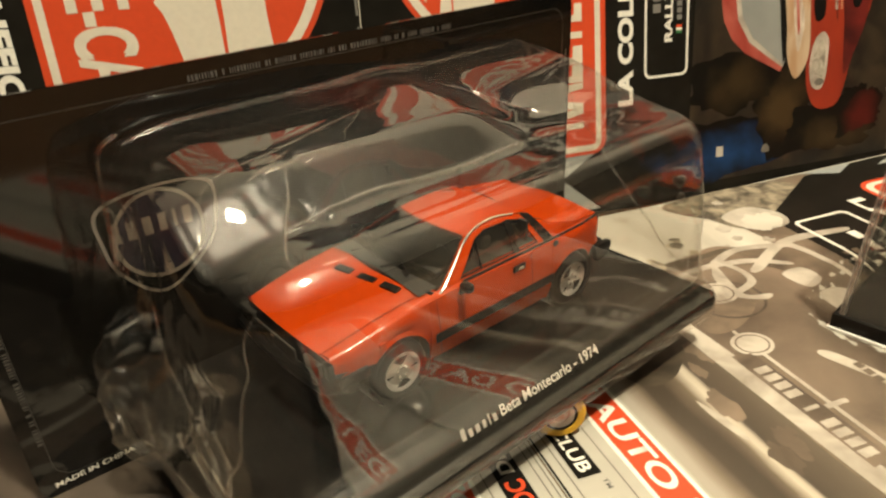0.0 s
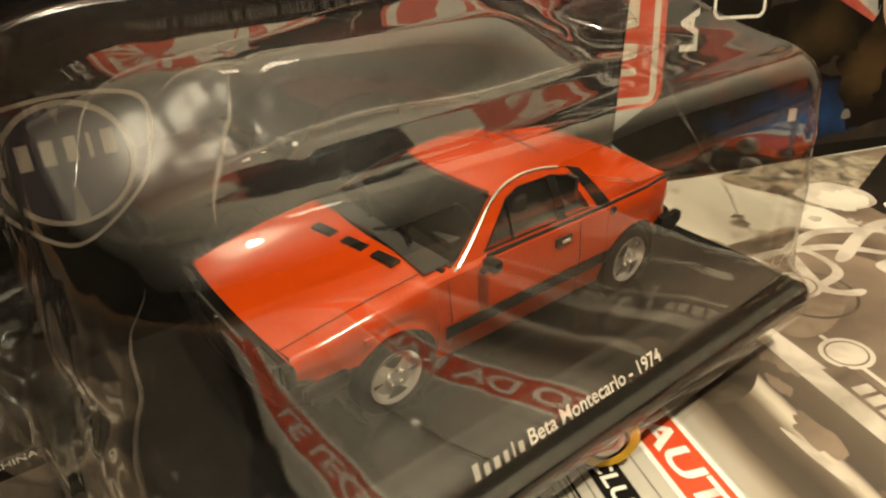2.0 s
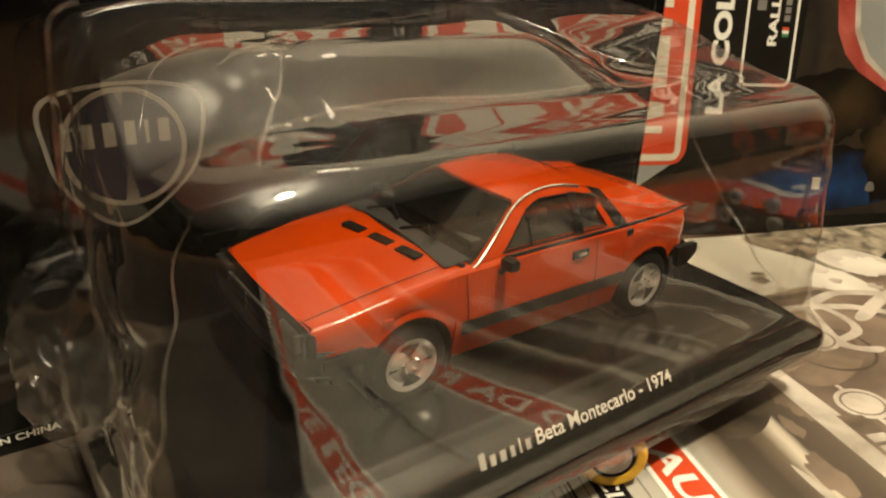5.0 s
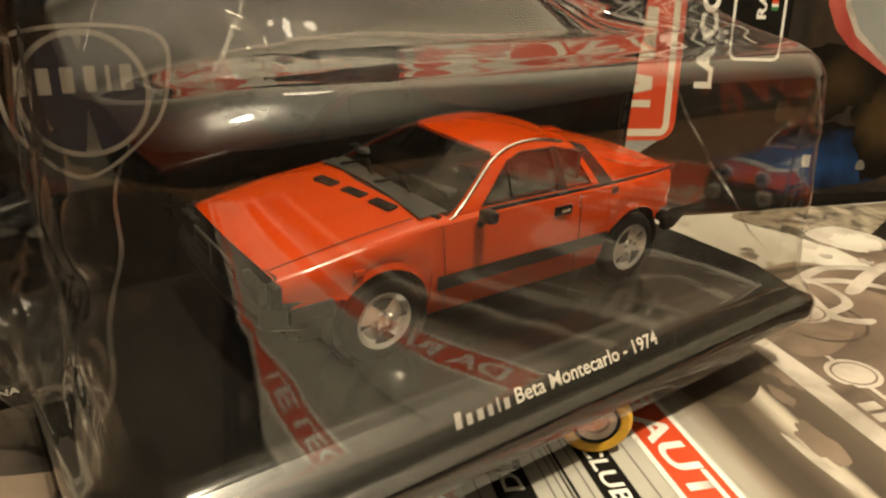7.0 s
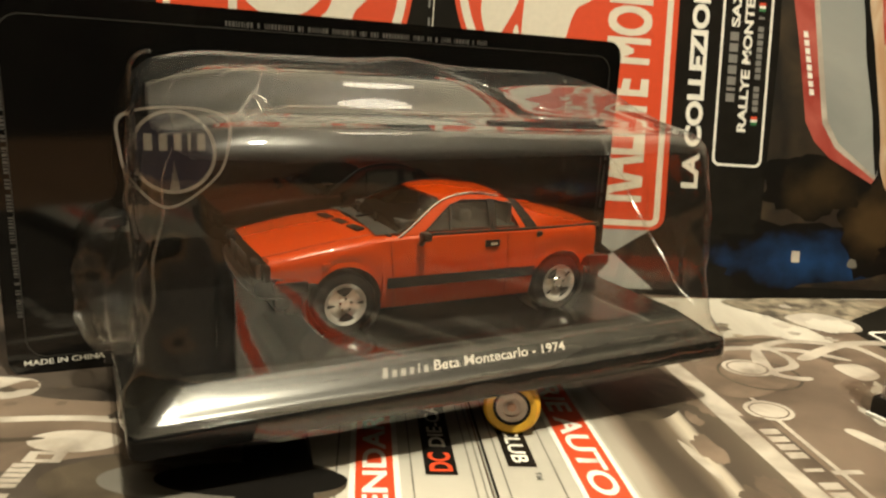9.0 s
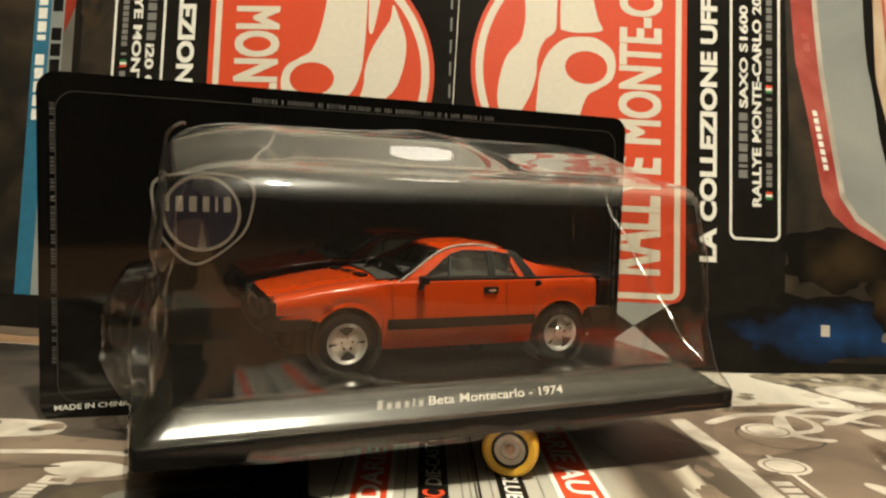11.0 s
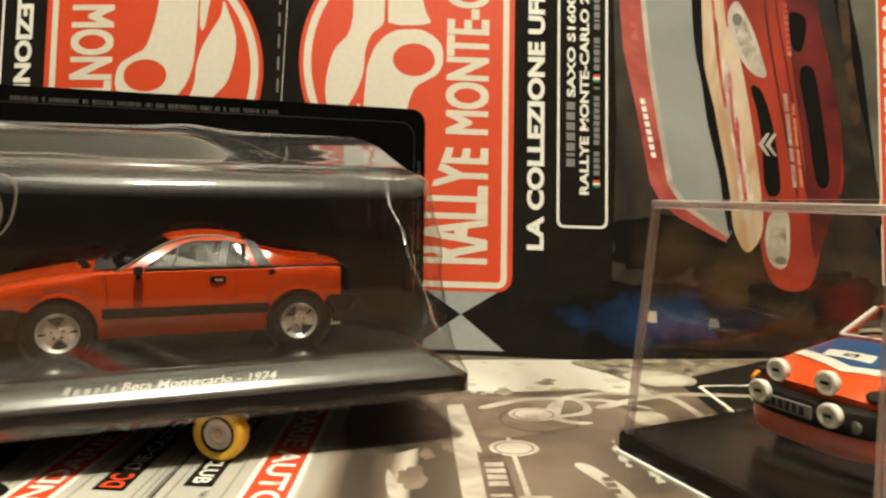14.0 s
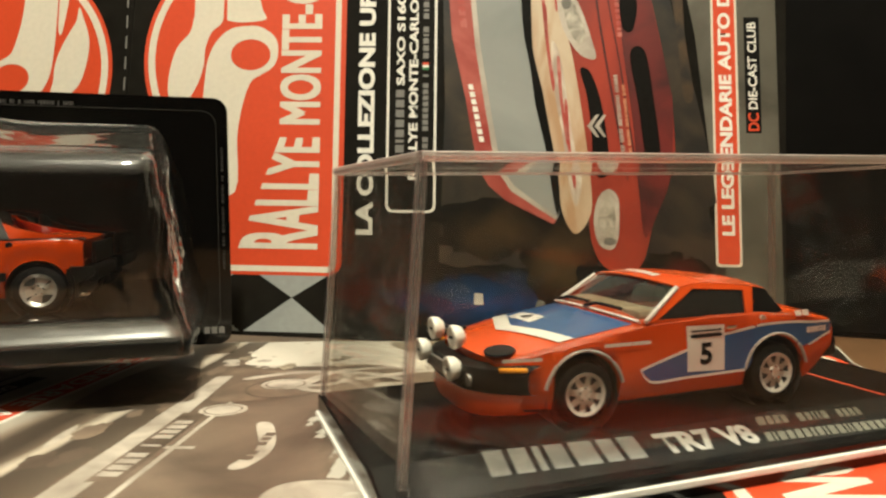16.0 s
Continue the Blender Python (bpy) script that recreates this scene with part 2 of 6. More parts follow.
def lathe(profile, centre, axis, n=32):
    """A turned shape: profile of (radius, distance along the axis), millimetres."""
    axis = Vector(axis).normalized()
    a = axis.orthogonal().normalized()
    b = axis.cross(a)
    return grid([[Vector(centre) + axis * h + (a * math.cos(2 * math.pi * i / n) + b * math.sin(2 * math.pi * i / n)) * r for i in range(n)] for r, h in profile], closed_u=True)


def lerp(table, x):
    xs, ys = zip(*table)
    return float(np.interp(x, xs, ys))


def tube(pts, r, n=8, taper=False):
    """A round bar along points, millimetres; tapered ones run out thin at both ends."""
    pts = [Vector(p) for p in pts]
    rows = []
    for i, p in enumerate(pts):
        d = (pts[min(i + 1, len(pts) - 1)] - pts[max(i - 1, 0)]).normalized()
        a = d.orthogonal().normalized()
        b = d.cross(a)
        thick = r * max(0.12, math.sin(math.pi * i / (len(pts) - 1)) ** 0.7) if taper else r
        rows.append([p + (a * math.cos(2 * math.pi * k / n) + b * math.sin(2 * math.pi * k / n)) * thick for k in range(n)])
    return grid(rows, closed_u=True, cap0=True, cap1=True)


def letters(body, x0, y0, x1, y1, lift, turn=0, bold=0.0, depth=0.03, to=None, shear=0.0):
    """Raised ink lettering that fills the box x0..x1, y0..y1 (millimetres); turn: 0, 90 (reads upwards) or -90 (reads downwards)."""
    cu = bpy.data.curves.new("lettering", "FONT")
    cu.body, cu.size, cu.offset, cu.resolution_u, cu.shear = body, 1.0, bold, 4, shear
    tmp = new("lettering_curve", cu)
    bpy.context.view_layer.update()
    me = bpy.data.meshes.new_from_object(tmp.evaluated_get(bpy.context.evaluated_depsgraph_get()))
    bpy.data.objects.remove(tmp)
    bpy.data.curves.remove(cu)
    bm = bmesh.new()
    bm.from_mesh(me)
    bpy.data.meshes.remove(me)
    for v in bm.verts:
        x, y = v.co.x, v.co.y
        v.co = Vector({0: (x, y, 0), 90: (-y, x, 0), -90: (y, -x, 0), 180: (-x, -y, 0)}[turn])
    lo = [min(v.co[i] for v in bm.verts) for i in (0, 1)]
    hi = [max(v.co[i] for v in bm.verts) for i in (0, 1)]
    for v in bm.verts:
        p = (x0 + (v.co.x - lo[0]) / (hi[0] - lo[0]) * (x1 - x0), y0 + (v.co.y - lo[1]) / (hi[1] - lo[1]) * (y1 - y0), lift)
        v.co = Vector(to(*p) if to else p) * MM
    return bm


def heavy_letters(body, x0, y0, x1, y1, lift, turn, stroke, to):
    """Lettering with a heavier stroke, built up in four thin layers of ink."""
    return [letters(body, x0 + dx * stroke + stroke, y0 + dy * stroke + stroke, x1 + dx * stroke - stroke, y1 + dy * stroke - stroke, lift + 0.02 * k, turn, 0.0, to=to) for k, (dx, dy) in enumerate(((-1, -1), (1, -1), (1, 1), (-1, 1)))]


def bars(widths, x0, y0, x1, y1, lift, turn=0, gap=0.35, to=None):
    """Plain bars in the place of a line of writing: one per entry of widths (0: a space), filling the box."""
    total = sum((w if w else 0.8) + gap for w in widths) - gap
    made = []
    s = 0.0
    for w in widths:
        step = w if w else 0.8
        if w:
            a, b = s / total, (s + step) / total
            if turn == 90:
                q = [(x0, y0 + a * (y1 - y0)), (x1, y0 + a * (y1 - y0)), (x1, y0 + b * (y1 - y0)), (x0, y0 + b * (y1 - y0))]
            elif turn == -90:
                q = [(x0, y1 - b * (y1 - y0)), (x1, y1 - b * (y1 - y0)), (x1, y1 - a * (y1 - y0)), (x0, y1 - a * (y1 - y0))]
            else:
                q = [(x0 + a * (x1 - x0), y0), (x0 + b * (x1 - x0), y0), (x0 + b * (x1 - x0), y1), (x0 + a * (x1 - x0), y1)]
            bm = bmesh.new()
            bm.faces.new([bm.verts.new(Vector(to(*p, lift) if to else (*p, lift)) * MM) for p in q])
            made.append(bm)
        s += step + gap
    return made


def microprint(words, x0, y0, x1, y1, lift, turn=0, to=None, seed=3):
    """A line of print too small to read: a row of fine strokes, in words."""
    rng = random.Random(seed)
    widths = []
    for n in words:
        widths += [rng.choice((0.5, 0.7, 0.9, 0.35)) for _ in range(n)] + [0]
    whole = bmesh.new()
    for b in bars(widths[:-1], x0, y0, x1, y1, lift, turn, 0.4, to):
        whole.faces.new([whole.verts.new(v.co) for v in list(b.faces)[0].verts])
        b.free()
    return whole


def word_bars(spec, x0, y0, x1, y1, lift, to=None, gap=0.45):
    """Bars for a word: (width, height share) each."""
    total = sum(w + gap for w, _ in spec) - gap
    out, s = [], 0.0
    for w, h in spec:
        b = bmesh.new()
        xa, xb = x0 + s / total * (x1 - x0), x0 + (s + w) / total * (x1 - x0)
        q = [(xa, y0), (xb, y0), (xb, y0 + h * (y1 - y0)), (xa, y0 + h * (y1 - y0))]
        b.faces.new([b.verts.new(Vector(to(*p, lift) if to else (*p, lift)) * MM) for p in q])
        out.append(b)
        s += w + gap
    return out


def axes(origin, x, y, z):
    m = Matrix.Identity(4)
    for i, v in enumerate((x, y, z, origin)):
        m.col[i][:3] = v
    return m


# ---- the room ----
def structure(name, bm, material, label, category):
    return tagged(finish(bm, name, material), label, category, kind="structure")


structure("floor", box((-2000, -1900, -780), (2200, 860, -750)), FLOOR_WOOD, "dark wooden floor of the dim room", "floor")
structure("ceiling", box((-2000, -1900, 1450), (2200, 860, 1500)), CEILING_PAINT, "plain white ceiling over the table", "ceiling")
structure("wall_north", box((-1900, 760, -750), (2100, 860, 1450)), WALL_PAINT, "plain cream wall behind the table", "wall")
# south and side walls are out of view; their dark colour holds reflections down
structure("wall_south", box((-2000, -1900, -750), (2200, -1800, 1450)), DARK_SURROUND, "unseen brown wall, coloured dark to keep reflections dark", "wall")
structure("wall_west", box((-2000, -1800, -750), (-1900, 860, 1450)), DARK_SURROUND, "unseen brown side wall, coloured dark to keep reflections dark", "wall")
structure("wall_east", box((2100, -1800, -750), (2200, 860, 1450)), DARK_SURROUND, "unseen brown side wall, coloured dark to keep reflections dark", "wall")

lamp = thing("pendant_lamp", pose(*LAMP), "pendant lamp with a pale ring diffuser over the table", "lamp")
part("cord", tube([(0, 0, 110), (0, 0, 368)], 3), BLACK_TRIM, lamp)
part("socket", lathe([(0, 60), (17, 60), (20, 66), (18, 110), (0, 112)], (0, 0, 0), (0, 0, 1)), WHITE_PLASTIC, lamp)
glass = part("bulb_glass", lathe([(15, 62), (22, 48), (42, 22), (48, 0), (42, -22), (24, -42), (0, -48)], (0, 0, 0), (0, 0, 1)), ACRYLIC, lamp, smooth=True)
glass.visible_shadow = False

part("shade_ring", lathe([(62, 48), (70, 48), (71, 62), (67, 70), (62, 62), (62, 48)], (0, 0, 0), (0, 0, 1), 48), SHADE, lamp, "pale ring of the lamp", smooth=True)
for k in range(3):
    a = radians(120 * k)
    part("spoke", tube([(15 * math.cos(a), 15 * math.sin(a), 80), (65 * math.cos(a), 65 * math.sin(a), 64)], 2.5), SHADE, lamp)

opal = bpy.data.materials.new("glowing_opal_glass")
opal.use_nodes = True
opal.node_tree.nodes["Principled BSDF"].inputs["Base Color"].default_value = (0.8, 0.76, 0.68, 1)
opal.node_tree.nodes["Principled BSDF"].inputs["Emission Color"].default_value = (1.0, 0.9, 0.72, 1)
opal.node_tree.nodes["Principled BSDF"].inputs["Emission Strength"].default_value = 7.0
sconce = thing("wall_lamp", pose(0.14, 0.755, 1.2), "small wall lamp with a lit opal glass globe", "lamp")
part("wall_plate", lathe([(0, -20), (45, -20), (48, -14), (48, 4.5)], (0, 0, 0), (0, 1, 0), 28), WHITE_PLASTIC, sconce, smooth=True)
part("arm", tube([(0, -18, 0), (0, -45, 0), (0, -70, 14)], 7, 10), WHITE_PLASTIC, sconce)
part("globe", lathe([(82 * math.sin(math.pi * k / 16), -82 * math.cos(math.pi * k / 16)) for k in range(17)], (0, -108, 64), (0, 0, 1), 32), opal, sconce, "lit opal glass globe", smooth=True)

table = thing("table", pose(0, 0, 0), "brown wooden table under the printed sheets", "table")
part("tabletop", box((-600, -350, -32), (800, 700, -2.5), 3), WOOD, table)
for lx, ly in ((-560, -310), (740, -310), (-560, 660), (740, 660)):
    part("leg", box((lx, ly, -750), (lx + 55, ly + 55, -32), 3), WOOD, table)


def ground(x, y):
    """Height of the printed sheet on the table: it rises a little towards the back and is pressed flat under the display case."""
    s = 0.0405 * (x - 80) + 0.0331 * (y - 172)
    rise = 0.35 * math.log(1 + math.exp(min(s / 0.35, 60))) if s < 20 else s
    cu = 0.7431 * (x - 215.7) + 0.6691 * (y - 202.2)
    cn = -0.6691 * (x - 215.7) + 0.7431 * (y - 202.2)
    pressed = max(0.0, 2.9 + 0.0489 * cu) + 0.3 * max(0.0, -66 - cu) + 0.3 * max(0.0, cn - 52)
    d = (rise - pressed) / 0.5
    return pressed - 0.5 * math.log(1 + math.exp(-d)) if -30 < d < 30 else min(rise, pressed)


store = thing("storage_box", pose(0.52, 0.60, 0, 0, 0, 12), "matt black storage box standing behind the printed covers", "box")
part("box_body", box((-360, -90, -2.4), (380, 90, 195), 3), BOX_BLACK, store)
part("box_lid", box((-364, -94, 195.2), (384, 94, 236), 3), BOX_BLACK, store)


# ---- printed sheets ----
def photo(name, dark, light, scale, low=0.35, high=0.65, rough=0.42, detail=6, stretch=(1, 1, 1)):
    """A printed photograph's mottled tone between two inks."""
    m = bpy.data.materials.new(name)
    m.use_nodes = True
    nt = m.node_tree
    b = nt.nodes["Principled BSDF"]
    b.inputs["Roughness"].default_value = rough
    tc = nt.nodes.new("ShaderNodeTexCoord")
    mp = nt.nodes.new("ShaderNodeMapping")
    mp.inputs["Scale"].default_value = stretch
    n = nt.nodes.new("ShaderNodeTexNoise")
    n.inputs["Scale"].default_value = scale
    n.inputs["Detail"].default_value = detail
    n.inputs["Distortion"].default_value = 0.6
    r = nt.nodes.new("ShaderNodeValToRGB")
    r.color_ramp.elements[0].position, r.color_ramp.elements[1].position = low, high
    r.color_ramp.elements[0].color, r.color_ramp.elements[1].color = (*dark, 1), (*light, 1)
    nt.links.new(tc.outputs["Object"], mp.inputs[0])
    nt.links.new(mp.outputs[0], n.inputs["Vector"])
    nt.links.new(n.outputs["Fac"], r.inputs[0])
    nt.links.new(r.outputs[0], b.inputs["Base Color"])
    g = nt.nodes.new("ShaderNodeTexNoise")
    g.inputs["Scale"].default_value = 90
    nt.links.new(tc.outputs["Object"], g.inputs["Vector"])
    bp = nt.nodes.new("ShaderNodeBump")
    bp.inputs["Strength"].default_value, bp.inputs["Distance"].default_value = 0.06, 0.001
    nt.links.new(g.outputs["Fac"], bp.inputs["Height"])
    nt.links.new(bp.outputs[0], b.inputs["Normal"])
    return m


def fade(name, stops, x0, x1, noise_scale=35.0, wobble=0.35, stretch=(1, 0.3, 1)):
    """A printed tone that changes across the sheet from x0 to x1 (millimetres) with a ragged, streaky edge."""
    m = bpy.data.materials.new(name)
    m.use_nodes = True
    nt = m.node_tree
    b = nt.nodes["Principled BSDF"]
    b.inputs["Roughness"].default_value = 0.42
    tc = nt.nodes.new("ShaderNodeTexCoord")
    mp = nt.nodes.new("ShaderNodeMapping")
    mp.inputs["Scale"].default_value = stretch
    n = nt.nodes.new("ShaderNodeTexNoise")
    n.inputs["Scale"].default_value, n.inputs["Detail"].default_value = noise_scale, 7
    sx = nt.nodes.new("ShaderNodeSeparateXYZ")
    rng = nt.nodes.new("ShaderNodeMapRange")
    rng.inputs["From Min"].default_value, rng.inputs["From Max"].default_value = x0 * MM, x1 * MM
    rng.clamp = False
    mad = nt.nodes.new("ShaderNodeMath")
    mad.operation = "MULTIPLY_ADD"
    mad.inputs[1].default_value = wobble * 2
    off = nt.nodes.new("ShaderNodeMath")
    off.operation = "SUBTRACT"
    off.inputs[1].default_value = wobble
    r = nt.nodes.new("ShaderNodeValToRGB")
    while len(r.color_ramp.elements) < len(stops):
        r.color_ramp.elements.new(0.5)
    for e, (pos, col) in zip(r.color_ramp.elements, stops):
        e.position, e.color = pos, (*col, 1)
    nt.links.new(tc.outputs["Object"], mp.inputs[0])
    nt.links.new(mp.outputs[0], n.inputs["Vector"])
    nt.links.new(tc.outputs["Object"], sx.inputs[0])
    nt.links.new(sx.outputs["X"], rng.inputs["Value"])
    nt.links.new(rng.outputs[0], off.inputs[0])
    nt.links.new(n.outputs["Fac"], mad.inputs[0])
    nt.links.new(off.outputs[0], mad.inputs[2])
    nt.links.new(mad.outputs[0], r.inputs[0])
    nt.links.new(r.outputs[0], b.inputs["Base Color"])
    return m


def soft_patch(name, centre, size, base, light, scale=70.0):
    """A printed blur: a light patch that fades into the dark print round it; centre and size in millimetres."""
    m = bpy.data.materials.new(name)
    m.use_nodes = True
    nt = m.node_tree
    b = nt.nodes["Principled BSDF"]
    b.inputs["Roughness"].default_value = 0.4
    b.inputs["Specular IOR Level"].default_value = 0.15
    tc = nt.nodes.new("ShaderNodeTexCoord")
    mp = nt.nodes.new("ShaderNodeMapping")
    mp.vector_type = "TEXTURE"
    mp.inputs["Location"].default_value = (centre[0] * MM, centre[1] * MM, 0)
    mp.inputs["Scale"].default_value = (size[0] * MM, size[1] * MM, 1)
    ln = nt.nodes.new("ShaderNodeVectorMath")
    ln.operation = "LENGTH"
    n = nt.nodes.new("ShaderNodeTexNoise")
    n.inputs["Scale"].default_value, n.inputs["Detail"].default_value = scale, 5
    mad = nt.nodes.new("ShaderNodeMath")
    mad.operation = "MULTIPLY_ADD"
    mad.inputs[1].default_value = 1.9
    r = nt.nodes.new("ShaderNodeValToRGB")
    r.color_ramp.elements[0].position, r.color_ramp.elements[1].position = 0.95, 1.0
    r.color_ramp.elements[0].color, r.color_ramp.elements[1].color = (*light, 1), (*base, 1)
    rng = nt.nodes.new("ShaderNodeMapRange")
    rng.inputs["From Min"].default_value, rng.inputs["From Max"].default_value = 1.2, 2.2
    rng.inputs["To Min"].default_value, rng.inputs["To Max"].default_value = 0.9, 1.0
    r.color_ramp.elements[0].position = 0.9
    nt.links.new(tc.outputs["Object"], mp.inputs[0])
    nt.links.new(mp.outputs[0], ln.inputs[0])
    nt.links.new(tc.outputs["Object"], n.inputs["Vector"])
    nt.links.new(n.outputs["Fac"], mad.inputs[0])
    nt.links.new(ln.outputs["Value"], mad.inputs[2])
    nt.links.new(mad.outputs[0], rng.inputs["Value"])
    nt.links.new(rng.outputs[0], r.inputs[0])
    nt.links.new(r.outputs[0], b.inputs["Base Color"])
    return m


PAPER = photo("white_coated_paper", (0.37, 0.345, 0.295), (0.46, 0.425, 0.365), 30, 0.3, 0.7)
SEPIA = photo("sepia_photo_print", (0.056, 0.039, 0.027), (0.205, 0.147, 0.104), 55, 0.3, 0.72, detail=10)
SEPIA_BODY = photo("sepia_bodywork_print", (0.068, 0.047, 0.033), (0.205, 0.148, 0.106), 30, 0.3, 0.72, detail=9)
SEPIA_DARK = photo("dark_sepia_print", (0.03, 0.022, 0.015), (0.1, 0.075, 0.05), 60)
SEPIA_LIGHT = photo("light_sepia_print", (0.2, 0.165, 0.13), (0.47, 0.415, 0.35), 75, 0.25, 0.62, detail=9)
SNOW_PRINT = photo("snow_photo_print", (0.36, 0.325, 0.27), (0.6, 0.55, 0.47), 24, 0.3, 0.6, detail=7, stretch=(1, 0.5, 1))
LAMP_PRINT = photo("lamp_glass_print", (0.2, 0.18, 0.14), (0.5, 0.45, 0.37), 220, detail=6)
SEPIA_ROUGH = photo("sepia_foliage_print", (0.07, 0.055, 0.04), (0.34, 0.28, 0.2), 170, detail=8)
GREY_PRINT = photo("grey_photo_print", (0.1, 0.09, 0.075), (0.17, 0.155, 0.13), 22)
SCREEN_PRINT = photo("pale_windscreen_print", (0.2, 0.21, 0.2), (0.28, 0.285, 0.265), 22)
FLAME_PRINT = photo("pale_orange_bonnet_print", (0.4, 0.24, 0.13), (0.52, 0.42, 0.3), 90, stretch=(1, 0.35, 1))
RED_PRINT = photo("dark_red_bodywork_print", (0.15, 0.014, 0.007), (0.31, 0.032, 0.012), 30, stretch=(1, 0.4, 1))
DEEP_RED_PRINT = photo("shaded_red_print", (0.03, 0.004, 0.004), (0.13, 0.012, 0.009), 40)
KEY_PRINT = photo("pale_red_lettering_print", (0.5, 0.2, 0.1), (0.62, 0.36, 0.22), 80)
PALE_PRINT = photo("pale_lettered_print", (0.36, 0.28, 0.22), (0.6, 0.53, 0.44), 160, 0.4, 0.6, stretch=(1, 0.5, 1))
STRIP_PRINT = photo("faded_red_strip_print", (0.26, 0.028, 0.02), (0.44, 0.11, 0.08), 70, 0.35, 0.75)
PINK_PRINT = photo("red_and_white_stripe_print", (0.36, 0.05, 0.035), (0.5, 0.2, 0.16), 120, 0.45, 0.75)
CROWD_PRINT = photo("blurred_crowd_print", (0.009, 0.0075, 0.0055), (0.052, 0.035, 0.019), 60, 0.4, 0.78, detail=5)
AMBER_PRINT = photo("blurred_brown_print", (0.012, 0.009, 0.006), (0.075, 0.042, 0.018), 80, 0.4, 0.7, detail=5)
ROAD_PRINT = photo("olive_grey_road_print", (0.06, 0.054, 0.04), (0.125, 0.114, 0.088), 30, detail=8)
CHECK_GREY = mat("grey_checker_ink", (0.27, 0.28, 0.27), 0.45, vary=0.08)
GREEN_INK = mat("green_ink", (0.03, 0.16, 0.05), 0.5)
CYAN_INK = mat("teal_ink", (0.02, 0.12, 0.2), 0.5)

COS, SIN = math.cos(radians(19.08)), math.sin(radians(19.08))


def ground_sheet(x, y):
    return ground(COS * x - SIN * y, SIN * x + COS * y)


def on_table(x, y, z):
    return (x, y, ground_sheet(x, y) + z)


SHEET = pose(0, 0, 0, 0, 0, 19.08)


def paper_page(name, x0, x1, y0, y1, label):
    page = thing(name, SHEET, label, "printed sheet", "printed sheets on the table")
    rows = [[on_table(x0 + (x1 - x0) * i / 110, y0 + (y1 - y0) * j / 110, 0) for i in range(111)] for j in range(111)]
    part("paper", grid(rows), PAPER, page, smooth=True)
    edge = [[on_table(x0 + (x1 - x0) * i / 60, y, dz) for i in range(61)] for y, dz in ((y0, 0), (y0, -0.6))]
    part("paper_edge", grid(edge), PAPER, page)
    return page


def flat(page, name, loop, lift, material, label="", holes=()):
    return part(name, slab(loop, lift, 0, on_table, holes, 4.6), material, page, label)


def rect(x0, y0, x1, y1):
    return [(x0, y0), (x1, y0), (x1, y1), (x0, y1)]


def ragged(cx, cy, rx, ry, seed, n=44):
    """An uneven patch outline."""
    out = []
    for i in range(n):
        a = 2 * math.pi * i / n
        k = 1 + 0.55 * noise.noise(Vector((math.cos(a) * 1.7 + seed * 7.3, math.sin(a) * 1.7, seed))) + 0.25 * noise.noise(Vector((math.cos(a) * 6 + seed, math.sin(a) * 6, 3.1)))
        out.append((cx + rx * k * math.cos(a), cy + ry * k * math.sin(a)))
    return out


def blotches(page, x0, x1, y0, y1, count, seed, inks, top, long=2.2):
    """Ragged tones of the photographed undergrowth, snow and road."""
    rng = random.Random(seed)
    for k in range(count):
        cx, cy, r = rng.uniform(x0, x1), rng.uniform(y0, y1), rng.uniform(0.8, 3.2)
        flat(page, "photo_tone", ragged(cx, cy, r, r * rng.uniform(0.8, long), seed * 50 + k, 26), top + 0.0006 * k, inks[k % len(inks)])


# right-hand cover: red band, sepia photograph of a car, framed title, red panel
page_r = paper_page("cover_sheet", 76.2, 352, -60, 236, "white cover sheet printed with a sepia car photograph, on table")
flat(page_r, "photo", rect(136, -58, 351, 235), 0.05, SEPIA, "brown sepia photograph of an old rally car")
PALE, MIDT, DARKT = (0.35, 0.315, 0.265), (0.15, 0.112, 0.08), (0.055, 0.04, 0.028)
SEPIA_FADE = fade("sepia_photo_edge", [(0.0, PALE), (0.15, (0.31, 0.27, 0.22)), (0.25, MIDT), (0.31, DARKT), (0.45, (0.045, 0.032, 0.022)), (0.53, (0.12, 0.088, 0.06)), (0.6, (0.45, 0.39, 0.31)), (0.64, (0.4, 0.34, 0.27)), (0.68, DARKT), (0.85, (0.075, 0.055, 0.038)), (1.0, (0.11, 0.083, 0.058))], 104, 142, 30, 0.2)
flat(page_r, "photo_edge", [(106, -58), (140.5, -58), (140.5, 140), (138, 235), (106, 235)], 0.08, SEPIA_FADE)
flat(page_r, "photo_streak", spline([(124, 128), (126, 122), (127, 112), (125.5, 112), (124, 120)]), 0.11, SEPIA_LIGHT)
flat(page_r, "bodywork", spline([(141, 185), (156, 187), (176, 184), (194, 172), (190, 140), (192, 100), (186, 60), (146, 60), (148, 110), (143, 150)]), 0.08, SEPIA_BODY)
flat(page_r, "bumper", [(139, 179), (144, 180), (147, 140), (148.5, 92), (150, 55), (143, 55), (141.5, 92), (140, 140)], 0.13, SEPIA_LIGHT)
flat(page_r, "plate", [(145.6, 140), (152.2, 139), (153, 94), (146.4, 93)], 0.16, SEPIA)
part("plate_bar", bars([1, 1, 1, 1, 0, 0.5, 0, 1, 1, 1, 1], 147, 96, 151.6, 133, 0.19, -90, 0.4, on_table), SEPIA_LIGHT, page_r)
flat(page_r, "plate_edge", [(154, 150), (155.2, 150), (156.5, 60), (155, 60)], 0.16, SEPIA_LIGHT)
flat(page_r, "plate_bolt", rect(153, 112.5, 160, 114.2), 0.19, SEPIA_LIGHT)
